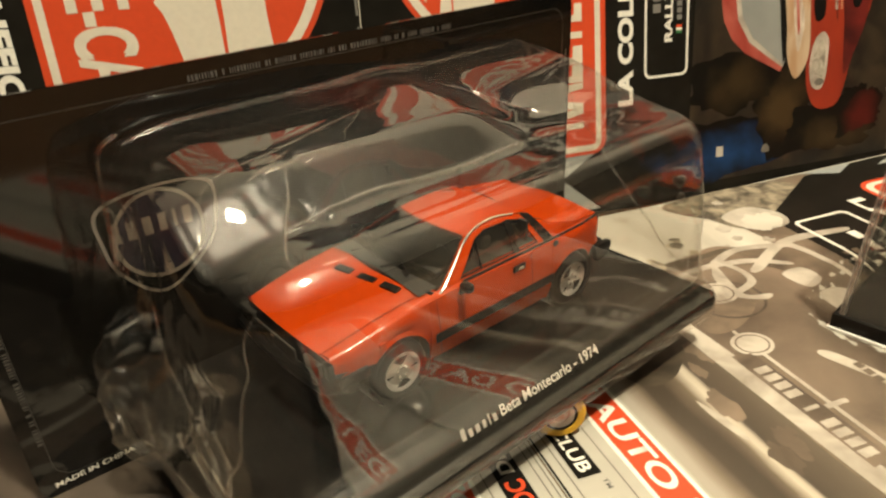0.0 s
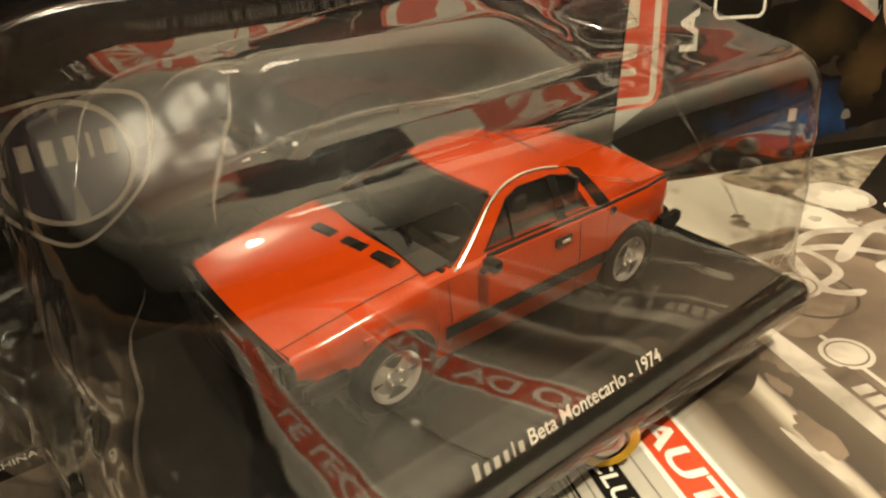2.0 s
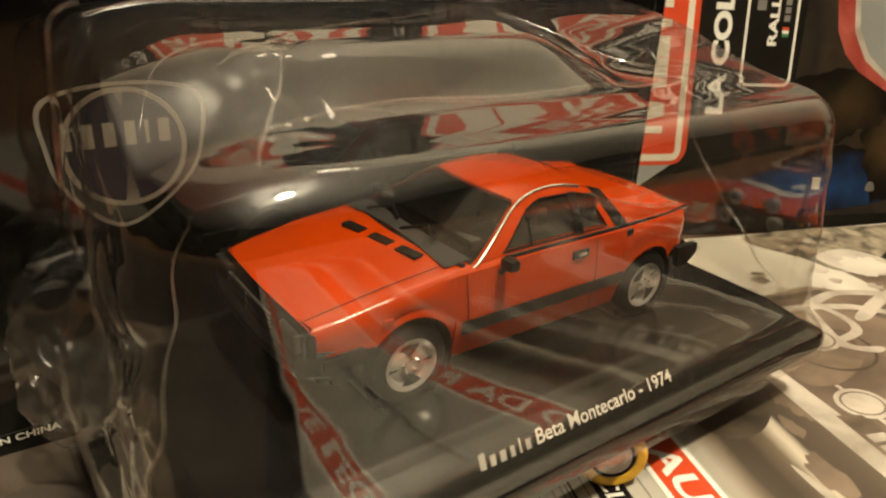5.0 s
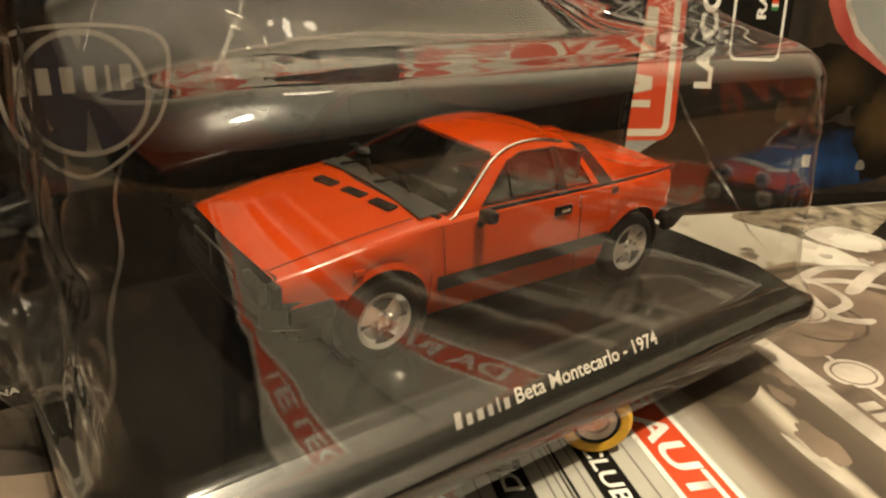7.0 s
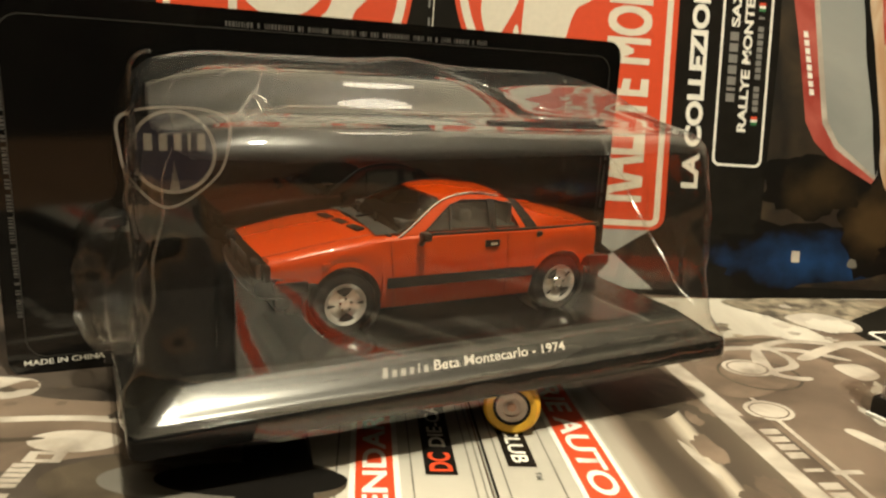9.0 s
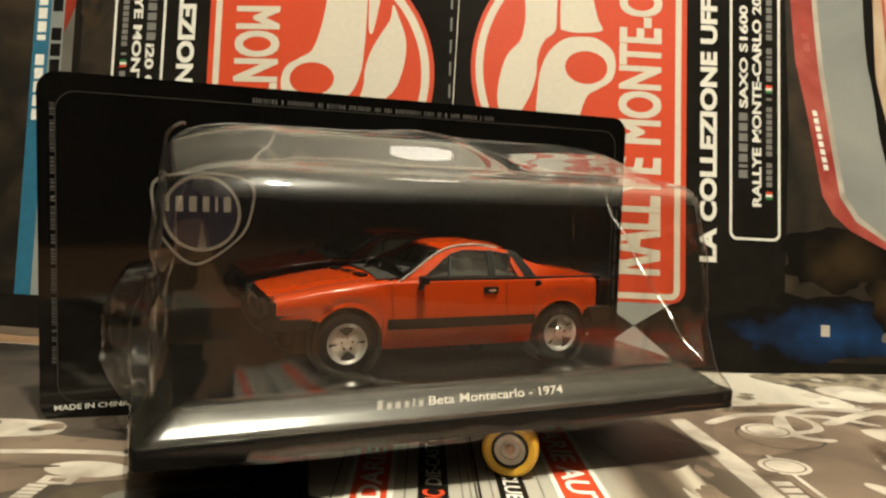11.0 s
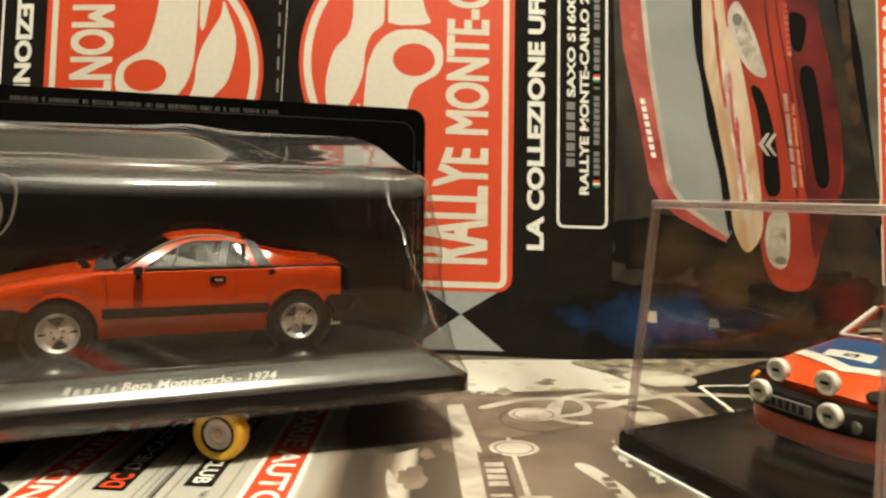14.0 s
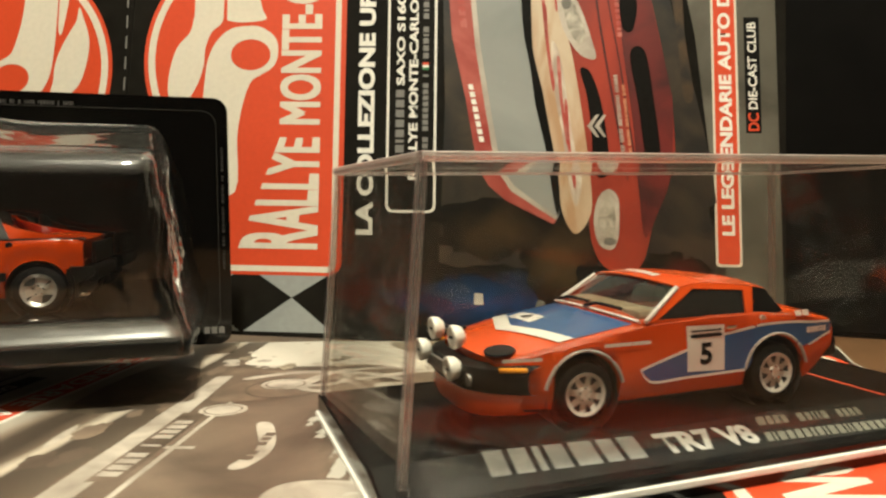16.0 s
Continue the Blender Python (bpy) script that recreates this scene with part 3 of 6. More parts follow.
flat(page_r, "headlamp", oval(155.3, 142.6, 6.4, 5.6), 0.16, SEPIA_LIGHT)
flat(page_r, "headlamp", oval(164.2, 169.5, 7.4, 6.2), 0.16, SEPIA_LIGHT)
flat(page_r, "lamp_ring", oval(155.3, 142.6, 5.2, 4.5), 0.18, SEPIA_BODY, "", [oval(155.3, 142.6, 4.7, 4.0)])
flat(page_r, "lamp_ring", oval(164.2, 169.5, 6.2, 5.1), 0.18, SEPIA_BODY, "", [oval(164.2, 169.5, 5.6, 4.6)])
flat(page_r, "lamp_shadow", spline([(148, 152), (158, 151), (172, 160), (174, 172), (164, 180), (152, 176), (147, 164)]), 0.11, SEPIA)
# the shadow under the plinth, deepened by a dark patch in the sheet's colour
flat(page_r, "shadow_or_dark_print", spline([(112, 190), (122, 193), (133, 186), (137, 168), (137, 152), (126, 139), (114, 140), (110, 165)]), 0.095, SEPIA_DARK)
flat(page_r, "dim_lamp", oval(131.4, 158.6, 6.2, 5), 0.1, SEPIA)
flat(page_r, "wing_line", spline([(150, 178), (166, 186), (188, 184), (200, 176), (199, 174), (187, 181), (166, 183), (151, 175)]), 0.14, SEPIA_LIGHT)
flat(page_r, "wing_line", spline([(170, 178), (176, 184), (172, 166), (180, 162), (176, 160), (168, 166)]), 0.15, SEPIA_LIGHT)
flat(page_r, "rally_plate", spline([(168.5, 130.5), (172.6, 130.4), (178, 114), (176, 102), (172, 102), (174.2, 114)]), 0.16, SEPIA_LIGHT)
part("plate_bar", bars([1, 1, 1, 0, 1, 1], 173.2, 106, 175.6, 124, 0.19, -90, 0.3, on_table), SEPIA, page_r)
flat(page_r, "snow", spline([(138, 234), (141, 205), (143, 196), (158, 193), (171, 194), (185, 196), (196, 189), (205, 188), (204, 205), (198, 222), (195, 234)]), 0.08, SNOW_PRINT, "white snow in the printed photograph")
flat(page_r, "snow_shade", spline([(142, 195), (158, 191.5), (172, 192.5), (186, 193.5), (186, 191), (172, 190), (156, 189), (141, 192)]), 0.1, SEPIA_DARK)
flat(page_r, "snow_ball", ragged(215, 205, 8.5, 7.5, 31), 0.125, SNOW_PRINT)
flat(page_r, "wing_edge", spline([(176, 187), (190, 192), (206, 188.5), (212, 184), (215, 158), (213, 158), (209.5, 181), (204, 185.6), (190, 189), (177.5, 184.5)]), 0.145, SEPIA_LIGHT)
flat(page_r, "wing_edge", spline([(176.5, 186.8), (180, 179), (178, 171), (163, 166.5), (163.5, 164.8), (180, 169), (182.4, 179), (178, 187)]), 0.146, SEPIA_LIGHT)
flat(page_r, "wing_arch", oval(165.5, 165, 12, 11, 40), 0.135, SEPIA_DARK, "", [oval(165.5, 165, 11.2, 10.2, 40)])
flat(page_r, "verge", spline([(190, 234), (246, 234), (250, 215), (228, 204), (206, 202), (198, 214)]), 0.09, SEPIA_ROUGH)
flat(page_r, "snow_patch", spline([(203, 214), (218, 218), (226, 208), (222, 199), (208, 200)]), 0.12, SEPIA_LIGHT)
flat(page_r, "snow_patch", spline([(192, 170), (201, 171), (202, 163), (194, 160)]), 0.12, SEPIA_LIGHT)
flat(page_r, "snow_patch", spline([(194, 156), (204, 157), (212, 149), (206, 145), (196, 148)]), 0.12, SEPIA_LIGHT)
flat(page_r, "snow_patch", spline([(184, 90), (200, 96), (226, 92), (224, 60), (190, 58)]), 0.12, SEPIA_LIGHT)
flat(page_r, "kerb_line", spline([(186, 178), (210, 190), (236, 188), (236, 185), (210, 186), (188, 175)]), 0.13, SEPIA_LIGHT)
blotches(page_r, 126, 140, 100, 200, 12, 3, (SEPIA, SEPIA_BODY), 0.1, 3.5)
blotches(page_r, 134, 216, 188, 232, 30, 4, (SEPIA_LIGHT, SEPIA_ROUGH, SEPIA_LIGHT), 0.13, 1.0)
blotches(page_r, 158, 192, 64, 178, 16, 5, (SEPIA_BODY, SEPIA_BODY), 0.12, 2.5)
flat(page_r, "title_ground", [(219, 203), (226, 210), (262, 232), (300, 235), (351, 235), (351, -58), (240, -58), (236, 40), (219, 165)], 0.1, PAGE_BLACK)
flat(page_r, "title_frame", rounded(223.5, -30, 249.5, 199, 3), 0.15, INK_WHITE, "", [rounded(224.9, -28.6, 248.1, 197.6, 2.2)])
part("title_bar", bars([1, 0.4, 1, 1, 1, 1, 1, 0, 1, 1, 1, 1], 228, 96, 231.8, 166, 0.17, -90, 0.3, on_table), INK_WHITE, page_r)
part("title_bar", bars([1, 1, 1, 1, 1, 1, 0, 1, 1, 1, 1, 1, 1], 235, 90, 239, 184, 0.17, -90, 0.3, on_table), INK_WHITE, page_r)
part("title_bar", bars([1, 1, 1, 1, 0, 1, 1, 1, 1, 1, 1, 1], 242, 96, 244.6, 176, 0.17, -90, 0.3, on_table), INK_GREY, page_r)
flat(page_r, "red_panel", rounded(271.6, -40, 350, 216, 9), 0.16, INK_RED)
flat(page_r, "panel_border", rounded(273.6, -37, 348, 214, 7), 0.19, INK_CREAM, "", [rounded(276.4, -34.5, 345.5, 211.5, 5.5)])
part("title", heavy_letters("RALLYE", 282.2, 140, 303, 196, 0.21, -90, 0.6, on_table), INK_CREAM, page_r, "cream capital lettering on red")
part("title", heavy_letters("MONTE-CARLO", 282.2, 20, 303, 134, 0.21, -90, 0.6, on_table), INK_CREAM, page_r, "cream capital lettering on red")
part("subtitle", letters("LA COLLEZIONE UFFICIALE", 257.5, -36, 265.0, 205, 0.17, -90, 0.03, to=on_table), INK_WHITE, page_r)
flat(page_r, "checker", [(262, 235), (292, 235), (278, 228)], 0.14, CHECK_GREY)
flat(page_r, "checker", [(300, 228), (318, 235), (336, 228)], 0.14, CHECK_GREY)
flat(page_r, "red_band", rect(95, -55, 104, 235), 0.15, INK_RED)
flat(page_r, "band_edge", rect(93.8, -56, 105.2, 235.5), 0.12, INK_WHITE)
part("band_title", letters("LE LEGGENDARIE AUTO DA RALLY", 96.5, 46, 102.6, 233, 0.18, -90, 0.025, to=on_table), INK_WHITE, page_r, "white capital lettering on a red band")
flat(page_r, "club_label", rect(81, 114.5, 87.2, 172), 0.15, INK_BLACK)
part("club_title", letters("DIE-CAST CLUB", 82.3, 116, 86, 160, 0.18, -90, 0.02, to=on_table), INK_WHITE, page_r, "white lettering on a black label")
part("trade_mark", letters("TM", 86, 109.5, 87.4, 112.6, 0.15, -90, 0.01, to=on_table), INK_GREY, page_r)
flat(page_r, "fold_line", rect(76.5, -60, 77.1, 236), 0.06, INK_BLACK)
for fx in (79.3, 90.5, 109.5):
    flat(page_r, "crease", rect(fx, -50, fx + 0.35, 150), 0.05, GREY_PRINT)

# left-hand cover
page_l = paper_page("cover_sheet", -210, 75.8, -60, 236, "white cover sheet printed with a dark wheel, on table")
SEPIA_NIGHT = photo("brown_black_photo_print", (0.014, 0.0105, 0.008), (0.085, 0.064, 0.049), 40, 0.32, 0.72, detail=10)
flat(page_l, "photo", [(-209, -58), (38, -58), (43, 95), (41, 114), (30, 180), (34, 235), (-209, 235)], 0.05, SEPIA_NIGHT)
flat(page_l, "wheel", oval(20, 107, 28, 10.5, 40), 0.1, SEPIA_DARK)
flat(page_l, "wheel_rim", oval(24, 107.5, 22, 7.5, 40), 0.13, GREY_PRINT)
flat(page_l, "wheel_hub", oval(30, 108, 18, 6, 40), 0.16, INK_BLACK)
flat(page_l, "shadow_or_dark_print", [(22, -50), (38, -50), (42.5, 95), (41, 114), (34, 140), (24, 140), (28, 105)], 0.18, INK_BLACK)
flat(page_l, "lamp", oval(-7, 121, 9, 4.5), 0.1, SEPIA_LIGHT)
flat(page_l, "bodywork", spline([(-60, 150), (-20, 140), (10, 138), (20, 124), (-10, 112), (-30, 100), (-60, 96)]), 0.08, SEPIA_BODY)
flat(page_l, "wing_line", spline([(-60, 118), (-36, 128), (-10, 132), (12, 130), (12, 127.5), (-10, 129.5), (-35, 125.5), (-60, 115)]), 0.11, SEPIA_LIGHT)
flat(page_l, "wing_line", spline([(-60, 108), (-40, 118), (-16, 122), (-16, 120.5), (-40, 116), (-60, 106)]), 0.12, SEPIA_DARK)
flat(page_l, "snow_patch", spline([(-50, 136), (-26, 140), (-28, 150), (-52, 148)]), 0.12, SEPIA_LIGHT)
flat(page_l, "tile", rect(-13.5, 112.5, -6.5, 116.5), 0.14, SEPIA_LIGHT)
flat(page_l, "tile_mark", rect(-11.5, 113.6, -8.5, 115.4), 0.16, SEPIA)
part("side_bar", bars([1, 1, 1, 1, 1, 1, 0, 1, 1, 1, 1, 1], -14.5, 92, -10.5, 112, 0.14, 90, 0.25, on_table), SEPIA_LIGHT, page_l)
part("side_bar", bars([2, 0, 1, 1, 0, 1.5], -4, 86, 12, 88.5, 0.14, 0, 0.4, on_table), SEPIA_BODY, page_l)
flat(page_l, "red_band", rect(49.4, -55, 57, 235), 0.15, INK_RED)
flat(page_l, "band_edge", rect(48.2, -56, 58.2, 235.5), 0.12, INK_WHITE)
part("band_title", letters("LE LEGGENDARIE AUTO DA RALLY", 50.7, 56, 55.7, 234, 0.18, 90, 0.025, to=on_table), INK_WHITE, page_l, "white capital lettering on a red band")
flat(page_l, "club_label", rect(63.4, 110.8, 70, 170), 0.15, INK_BLACK)
part("club_badge", letters("DC", 64.3, 112, 69.2, 119.5, 0.18, 90, 0.03, to=on_table), INK_RED, page_l)
part("club_title", letters("DIE-CAST CLUB", 65, 122, 68.6, 166, 0.18, 90, 0.02, to=on_table), INK_WHITE, page_l, "white lettering on a black label")
for fx in (45.5, 60.5, 72.8, 74.6):
    flat(page_l, "crease", rect(fx, -50, fx + 0.35, 150), 0.05, GREY_PRINT)


blotches(page_l, -60, 30, 92, 150, 36, 6, (SEPIA, SEPIA_DARK, SEPIA), 0.13, 0.7)


# ---- the upright covers behind ----
LEAN_BACK = 7.4
WALL = pose(0, 0.25211, 0, 0, 0, 19.08) @ pose(0, 0, 0, 90 - LEAN_BACK, 0, 0)


def tilt_print(x, y, z):
    return (x - 0.03 * y, y + 0.015 * x, z)


def up(page, name, loop, lift, material, label="", holes=(), to=tilt_print):
    return part(name, slab(loop, lift, 0, to, holes), material, page, label)


def WIDE(x):
    """Across the inverted cover, whose print is a little wider."""
    return -25 - (1.075 * x - 4.4)


def cover_page(m, mirror, label):
    """One upright cover: the page, its fold and the red panel with the pale figure; mirrored ones hang head down."""
    page = thing("upright_cover", m, label, "printed cover", "upright printed covers")
    half = 116.0

    def to(x, y, z):
        if mirror:
            x, y = WIDE(x), 2 * half - y
        return tilt_print(x, y, z)

    if mirror:
        part("board", box((-300, 4, -1.2), (-13.0, 206, 0), 0.4), PAGE_BLACK, page)
    else:
        part("board", box((-12.6, 4, -1.2), (258, 206, 0), 0.4), PAGE_BLACK, page)

    cx, cz, r = 52.0, 119.0, 55.0

    def bend(radius, a0, a1, n=36):
        return oval(cx, cz, radius, radius, n, a0, a1)

    def corner(radius, a0, a1, at_y):
        return [(77.5 + radius * math.cos(radians(a0 + (a1 - a0) * k / 5)), at_y + radius * math.sin(radians(a0 + (a1 - a0) * k / 5))) for k in range(6)]

    panel = [*corner(6, 0, -90, 34), (30, 28), *bend(r, 246.4, 113.6), (30, 200), *corner(6, 90, 0, 194)]
    up(page, "red_panel", panel, 0.1, INK_RED, "", to=to)
    up(page, "panel_ring", bend(53.2, 247, 113) + bend(50.2, 113, 247), 0.14, INK_CREAM, "", to=to)
    border = [(81.3, 190), *corner(3.8, 0, -90, 33.2), (33, 29.4), (33, 31.8), *corner(1.4, -90, 0, 33.2), (78.9, 190)]
    up(page, "panel_border", border, 0.14, INK_CREAM, "", to=to)
    up(page, "figure", spline([(17, 186), (18.2, 143), (17.8, 135.6), (16.3, 129.7), (11.3, 123.7), (8.7, 115.5), (7.8, 107.4), (8.5, 101.5), (11, 94.5), (13.2, 89.5), (14.2, 95.6), (17.2, 101), (21, 108.5), (23, 116), (23.4, 123), (25.9, 130.1), (30.2, 134.5), (30.8, 143), (30.8, 186)], 5), 0.14, INK_CREAM, "", to=to)
    up(page, "figure", [(32.2, 186), (32.2, 143), *spline([(32.4, 135.2), (38.6, 134.3), (49.0, 135.6), (47.6, 140), (45.6, 148), (44, 160), (44, 186)], 4, False)], 0.14, INK_CREAM, "", to=to)
    up(page, "figure", spline([(22.2, 99), (22.4, 84), (22.4, 70), (17.6, 72), (17.9, 84), (18.8, 91.4), (20.6, 101)], 4), 0.14, INK_CREAM, "", to=to)
    body_ = spline([(41.8, 132.8), (33.9, 131.4), (27.7, 125.5), (24.5, 117.3), (23.6, 108), (23.2, 100), (23.0, 84), (23, 62), (38.2, 62), (38.4, 84), (39.2, 93), (40.8, 101), (43.5, 108.7), (47.9, 111.8), (53, 115.4), (54.8, 121.3), (53.4, 127.7), (47.6, 132.1)], 4)
    up(page, "figure", body_, 0.15, INK_CREAM, "", [oval(43, 120.3, 8.5, 6.7, 30)], to=to)
    turn = -90 if mirror else 90

    def word(body, x0, y0, x1, y1, bold, material, name, lift=0.16, heavy=False):
        if mirror:
            x0, x1, y0, y1 = WIDE(x1), WIDE(x0), 2 * half - y1, 2 * half - y0
        if heavy:
            part(name, heavy_letters(body, x0, y0, x1, y1, lift, turn, bold, tilt_print), material, page)
        else:
            part(name, letters(body, x0, y0, x1, y1, lift, turn, bold, to=tilt_print), material, page)

    def wordbars(widths, x0, y0, x1, y1, material, name):
        if mirror:
            x0, x1, y0, y1 = WIDE(x1), WIDE(x0), 2 * half - y1, 2 * half - y0
        part(name, bars(widths, x0, y0, x1, y1, 0.16, turn, 0.3, to=tilt_print), material, page)

    def fan(x, y, z):
        """The first word widens towards its start."""
        yy = 2 * half - y if mirror else y
        k = max(0.0, 85 - yy) / 46 * 0.95 + 1
        foot = WIDE(73.4) if mirror else 73.4
        return tilt_print(foot + (x - foot) * k, y, z)

    a, b = ((WIDE(73.4), 2 * half - 85.3, WIDE(56.4), 2 * half - 38.8), -90) if mirror else ((56.4, 38.8, 73.4, 85.3), 90)
    part("title", heavy_letters("RALLYE", *a, 0.16, b, 0.5, fan), INK_CREAM, page)
    word("MONTE-CARLO", 56.0, 90.6, 73.4, 187, 0.5, INK_CREAM, "title", heavy=True)
    word("LA COLLEZIONE UFFICIALE", 89.0, 45.2, 95.9, 184, 0.045, INK_WHITE, "subtitle")
    up(page, "title_frame", rounded(101, 54.5, 121.5, 190, 3), 0.12, INK_WHITE, "", [rounded(102, 55.5, 120.5, 189, 2.3)], to=to)
    wordbars([1, 0.4, 1, 1, 1, 1, 1], 104.7, 79.2, 108.2, 105.5, INK_GREY, "maker_bar")
    if mirror:
        word("i20 COUPE", 104.8, 107, 108.3, 149, 0.035, INK_WHITE, "model_title")
    else:
        word("SAXO S1600", 104.8, 107.4, 108.3, 149.6, 0.035, INK_WHITE, "model_title")
    word("RALLYE MONTE-CARLO 2003" if not mirror else "RALLYE MONTE-CARLO", 110.1, 68.0, 113.8, 160, 0.035, INK_WHITE, "event_title")
    wordbars([1, 1, 1, 1, 0, 1, 1, 1, 1, 1, 1, 1, 1, 0, 0.5], 115.8, 76, 118.1, 112, INK_GREY, "driver_bar")
    wordbars([1, 1, 1, 0.4, 1, 0, 1, 0.4, 1, 1, 1, 1, 1, 1, 1, 1], 115.8, 118.8, 118.1, 165, INK_GREY, "driver_bar")
    for fy in (70.9, 113.9):
        for k, material in enumerate((GREEN_INK, INK_WHITE, INK_RED)):
            up(page, "flag", rect(115.6, fy + 1.1 * k, 118.2, fy + 1.1 * k + 1.05), 0.15, material, "", to=to)
    return page


wall_r = cover_page(WALL, False, "upright black cover with red panel and red car photograph")
up(wall_r, "crowd", [(122.5, 8), (257.5, 8), (257.5, 34), (236, 34), (224, 80), (215, 150), (212, 200), (122.5, 200), (125, 100)], 0.06, CROWD_PRINT)
up(wall_r, "windscreen", spline([(134, 190), (136.3, 147.4), (138.6, 123.7), (143.2, 95.6), (147, 74), (153, 65), (170.5, 53.2), (168, 73), (164.1, 90), (160.4, 112), (157.4, 129), (155.9, 148), (155, 190)], 6), 0.1, SCREEN_PRINT, "pale grey windscreen of the printed car")
up(wall_r, "sun_strip", [(123, 190), (126.2, 147), (127.7, 128), (133.2, 103), (138.5, 73.7), (143, 66), (150, 60), (169, 50.8), (170.5, 53.2), (153, 65), (147, 74), (143.2, 95.6), (138.6, 123.7), (136.3, 147.4), (134, 190)], 0.11, STRIP_PRINT, "red sun strip along the printed windscreen")
up(wall_r, "screen_edge", [(132.5, 190), (135, 147.4), (137.3, 123.7), (141.9, 95.4), (145.6, 73.5), (152, 64), (170, 52.4), (170.5, 53.6), (153.2, 66), (147.8, 74.6), (144, 95.8), (139.4, 123.9), (137.1, 147.6), (134.8, 190)], 0.13, SEPIA_LIGHT)
part("strip_bar", bars([1, 1, 1, 1, 1, 1, 1, 1], 134.8, 84, 136.8, 108, 0.15, 90, 0.35, lambda x, y, z: tilt_print(x - (y - 96) * 0.2 + 2, y, z)), INK_WHITE, wall_r)
part("strip_bar", bars([1, 1, 1], 130.2, 132, 133.0, 146, 0.15, 90, 0.3, lambda x, y, z: tilt_print(x - (y - 140) * 0.12, y, z)), PINK_PRINT, wall_r)
up(wall_r, "scuttle", spline([(155, 190), (155.9, 148), (157.2, 129), (158.9, 120), (160.2, 112), (161.8, 100), (164, 90), (166.6, 78), (168.2, 66), (170.5, 54), (171.5, 64), (170, 76), (168.2, 86), (166.4, 96), (164.4, 107), (161.8, 116), (160.7, 125), (160, 148), (159, 190)], 5), 0.13, INK_BLACK)
up(wall_r, "bonnet", spline([(159, 190), (160, 148), (160.6, 125), (164.3, 107), (168.2, 86), (171, 66), (173, 54), (178, 47), (184, 56), (183.3, 74), (180.5, 97), (176.8, 120.4), (173, 136), (170.1, 148.7), (167, 190)], 5), 0.11, FLAME_PRINT, "cream and pink bonnet of the printed car")
up(wall_r, "bodywork", spline([(166, 190), (170, 148.7), (173, 136), (176.8, 120), (180.5, 97), (183.3, 74), (183, 58), (184, 44), (188.2, 35), (194.5, 32), (202.3, 33.8), (206, 42), (209, 56), (215, 70), (217.5, 78), (216.5, 103), (212.2, 126.5), (207.9, 150), (204, 190)], 6), 0.1, RED_PRINT, "dark red bodywork of the printed car")
up(wall_r, "bodywork_shade", spline([(192.5, 192), (194.5, 150), (197.5, 120), (201, 90), (203, 62), (205, 46), (210, 56), (215.5, 72), (216.5, 103), (212, 126.5), (207.9, 150), (205, 192)], 6), 0.125, DEEP_RED_PRINT)
up(wall_r, "bodywork_dark", [(204, 190), (207.9, 150), (212.2, 126.5), (216.5, 103), (217.5, 78), (214, 62), (226, 56), (233, 60), (231.6, 75), (226, 103), (218.8, 131.5), (215, 150.5), (211, 190)], 0.14, CROWD_PRINT)
for x0, x1, x2, w_ in ((185.8, 190.1, 197.3, 0.9), (190.5, 195.5, 201.5, 0.7)):
    up(wall_r, "body_line", spline([(x0 - 1.8, 190), (x0, 149), (x1, 117), (x2, 74), (x2 + w_, 74), (x1 + w_, 117), (x0 + w_, 149), (x0 - 1.8 + w_, 190)], 5), 0.145, DEEP_RED_PRINT)
up(wall_r, "bonnet_patch", spline([(168.3, 125), (171.4, 122), (174.5, 104), (177.4, 83), (180.4, 70), (178, 58), (174.8, 70), (172.6, 88), (169.8, 104)], 5), 0.13, PALE_PRINT, "white lettered patch on the printed bonnet")
for x0, y0, y1 in ((162.2, 128, 188), (165.2, 106, 140), (170.6, 84, 118), (173.5, 66, 100), (166.5, 140, 186)):
    up(wall_r, "bonnet_streak", spline([(x0, y1), (x0 + 1.2, (y0 + y1) / 2), (x0 + 3.6, y0), (x0 + 4.5, y0 + 3), (x0 + 2.4, (y0 + y1) / 2), (x0 + 1.3, y1)], 5), 0.14, PINK_PRINT)
up(wall_r, "headlamp", spline([(171, 145.6), (174.4, 150), (178, 145), (181.2, 138), (184.2, 128.6), (186.3, 119), (180, 120.5), (173.8, 129.8), (171.2, 139)], 6), 0.15, SEPIA_LIGHT)
up(wall_r, "headlamp", spline([(184.9, 52.3), (186.8, 61.9), (191, 65.3), (194.6, 62), (195, 54), (194.6, 46.3), (192.2, 41.1), (187, 42.9)], 6), 0.15, SEPIA_LIGHT)
up(wall_r, "lamp_glass", spline([(173, 144), (176, 146), (179, 139), (182, 130), (180, 125), (175.5, 131)], 6), 0.17, LAMP_PRINT)
up(wall_r, "lamp_glass", oval(174.6, 142.2, 2.0, 2.6), 0.18, GREY_PRINT)
up(wall_r, "lamp_glass", spline([(186.6, 50), (188, 59), (191, 62), (193.4, 56), (192.6, 46)], 6), 0.17, LAMP_PRINT)
up(wall_r, "lamp_glass", oval(191.2, 44.2, 2.6, 1.6), 0.18, GREY_PRINT)
up(wall_r, "grille", spline([(179.9, 114.2), (183.4, 114), (186.6, 107), (189, 97), (191, 82), (191.2, 72), (187, 70), (184.8, 76), (184.2, 90), (182.4, 104)], 6), 0.15, INK_BLACK)
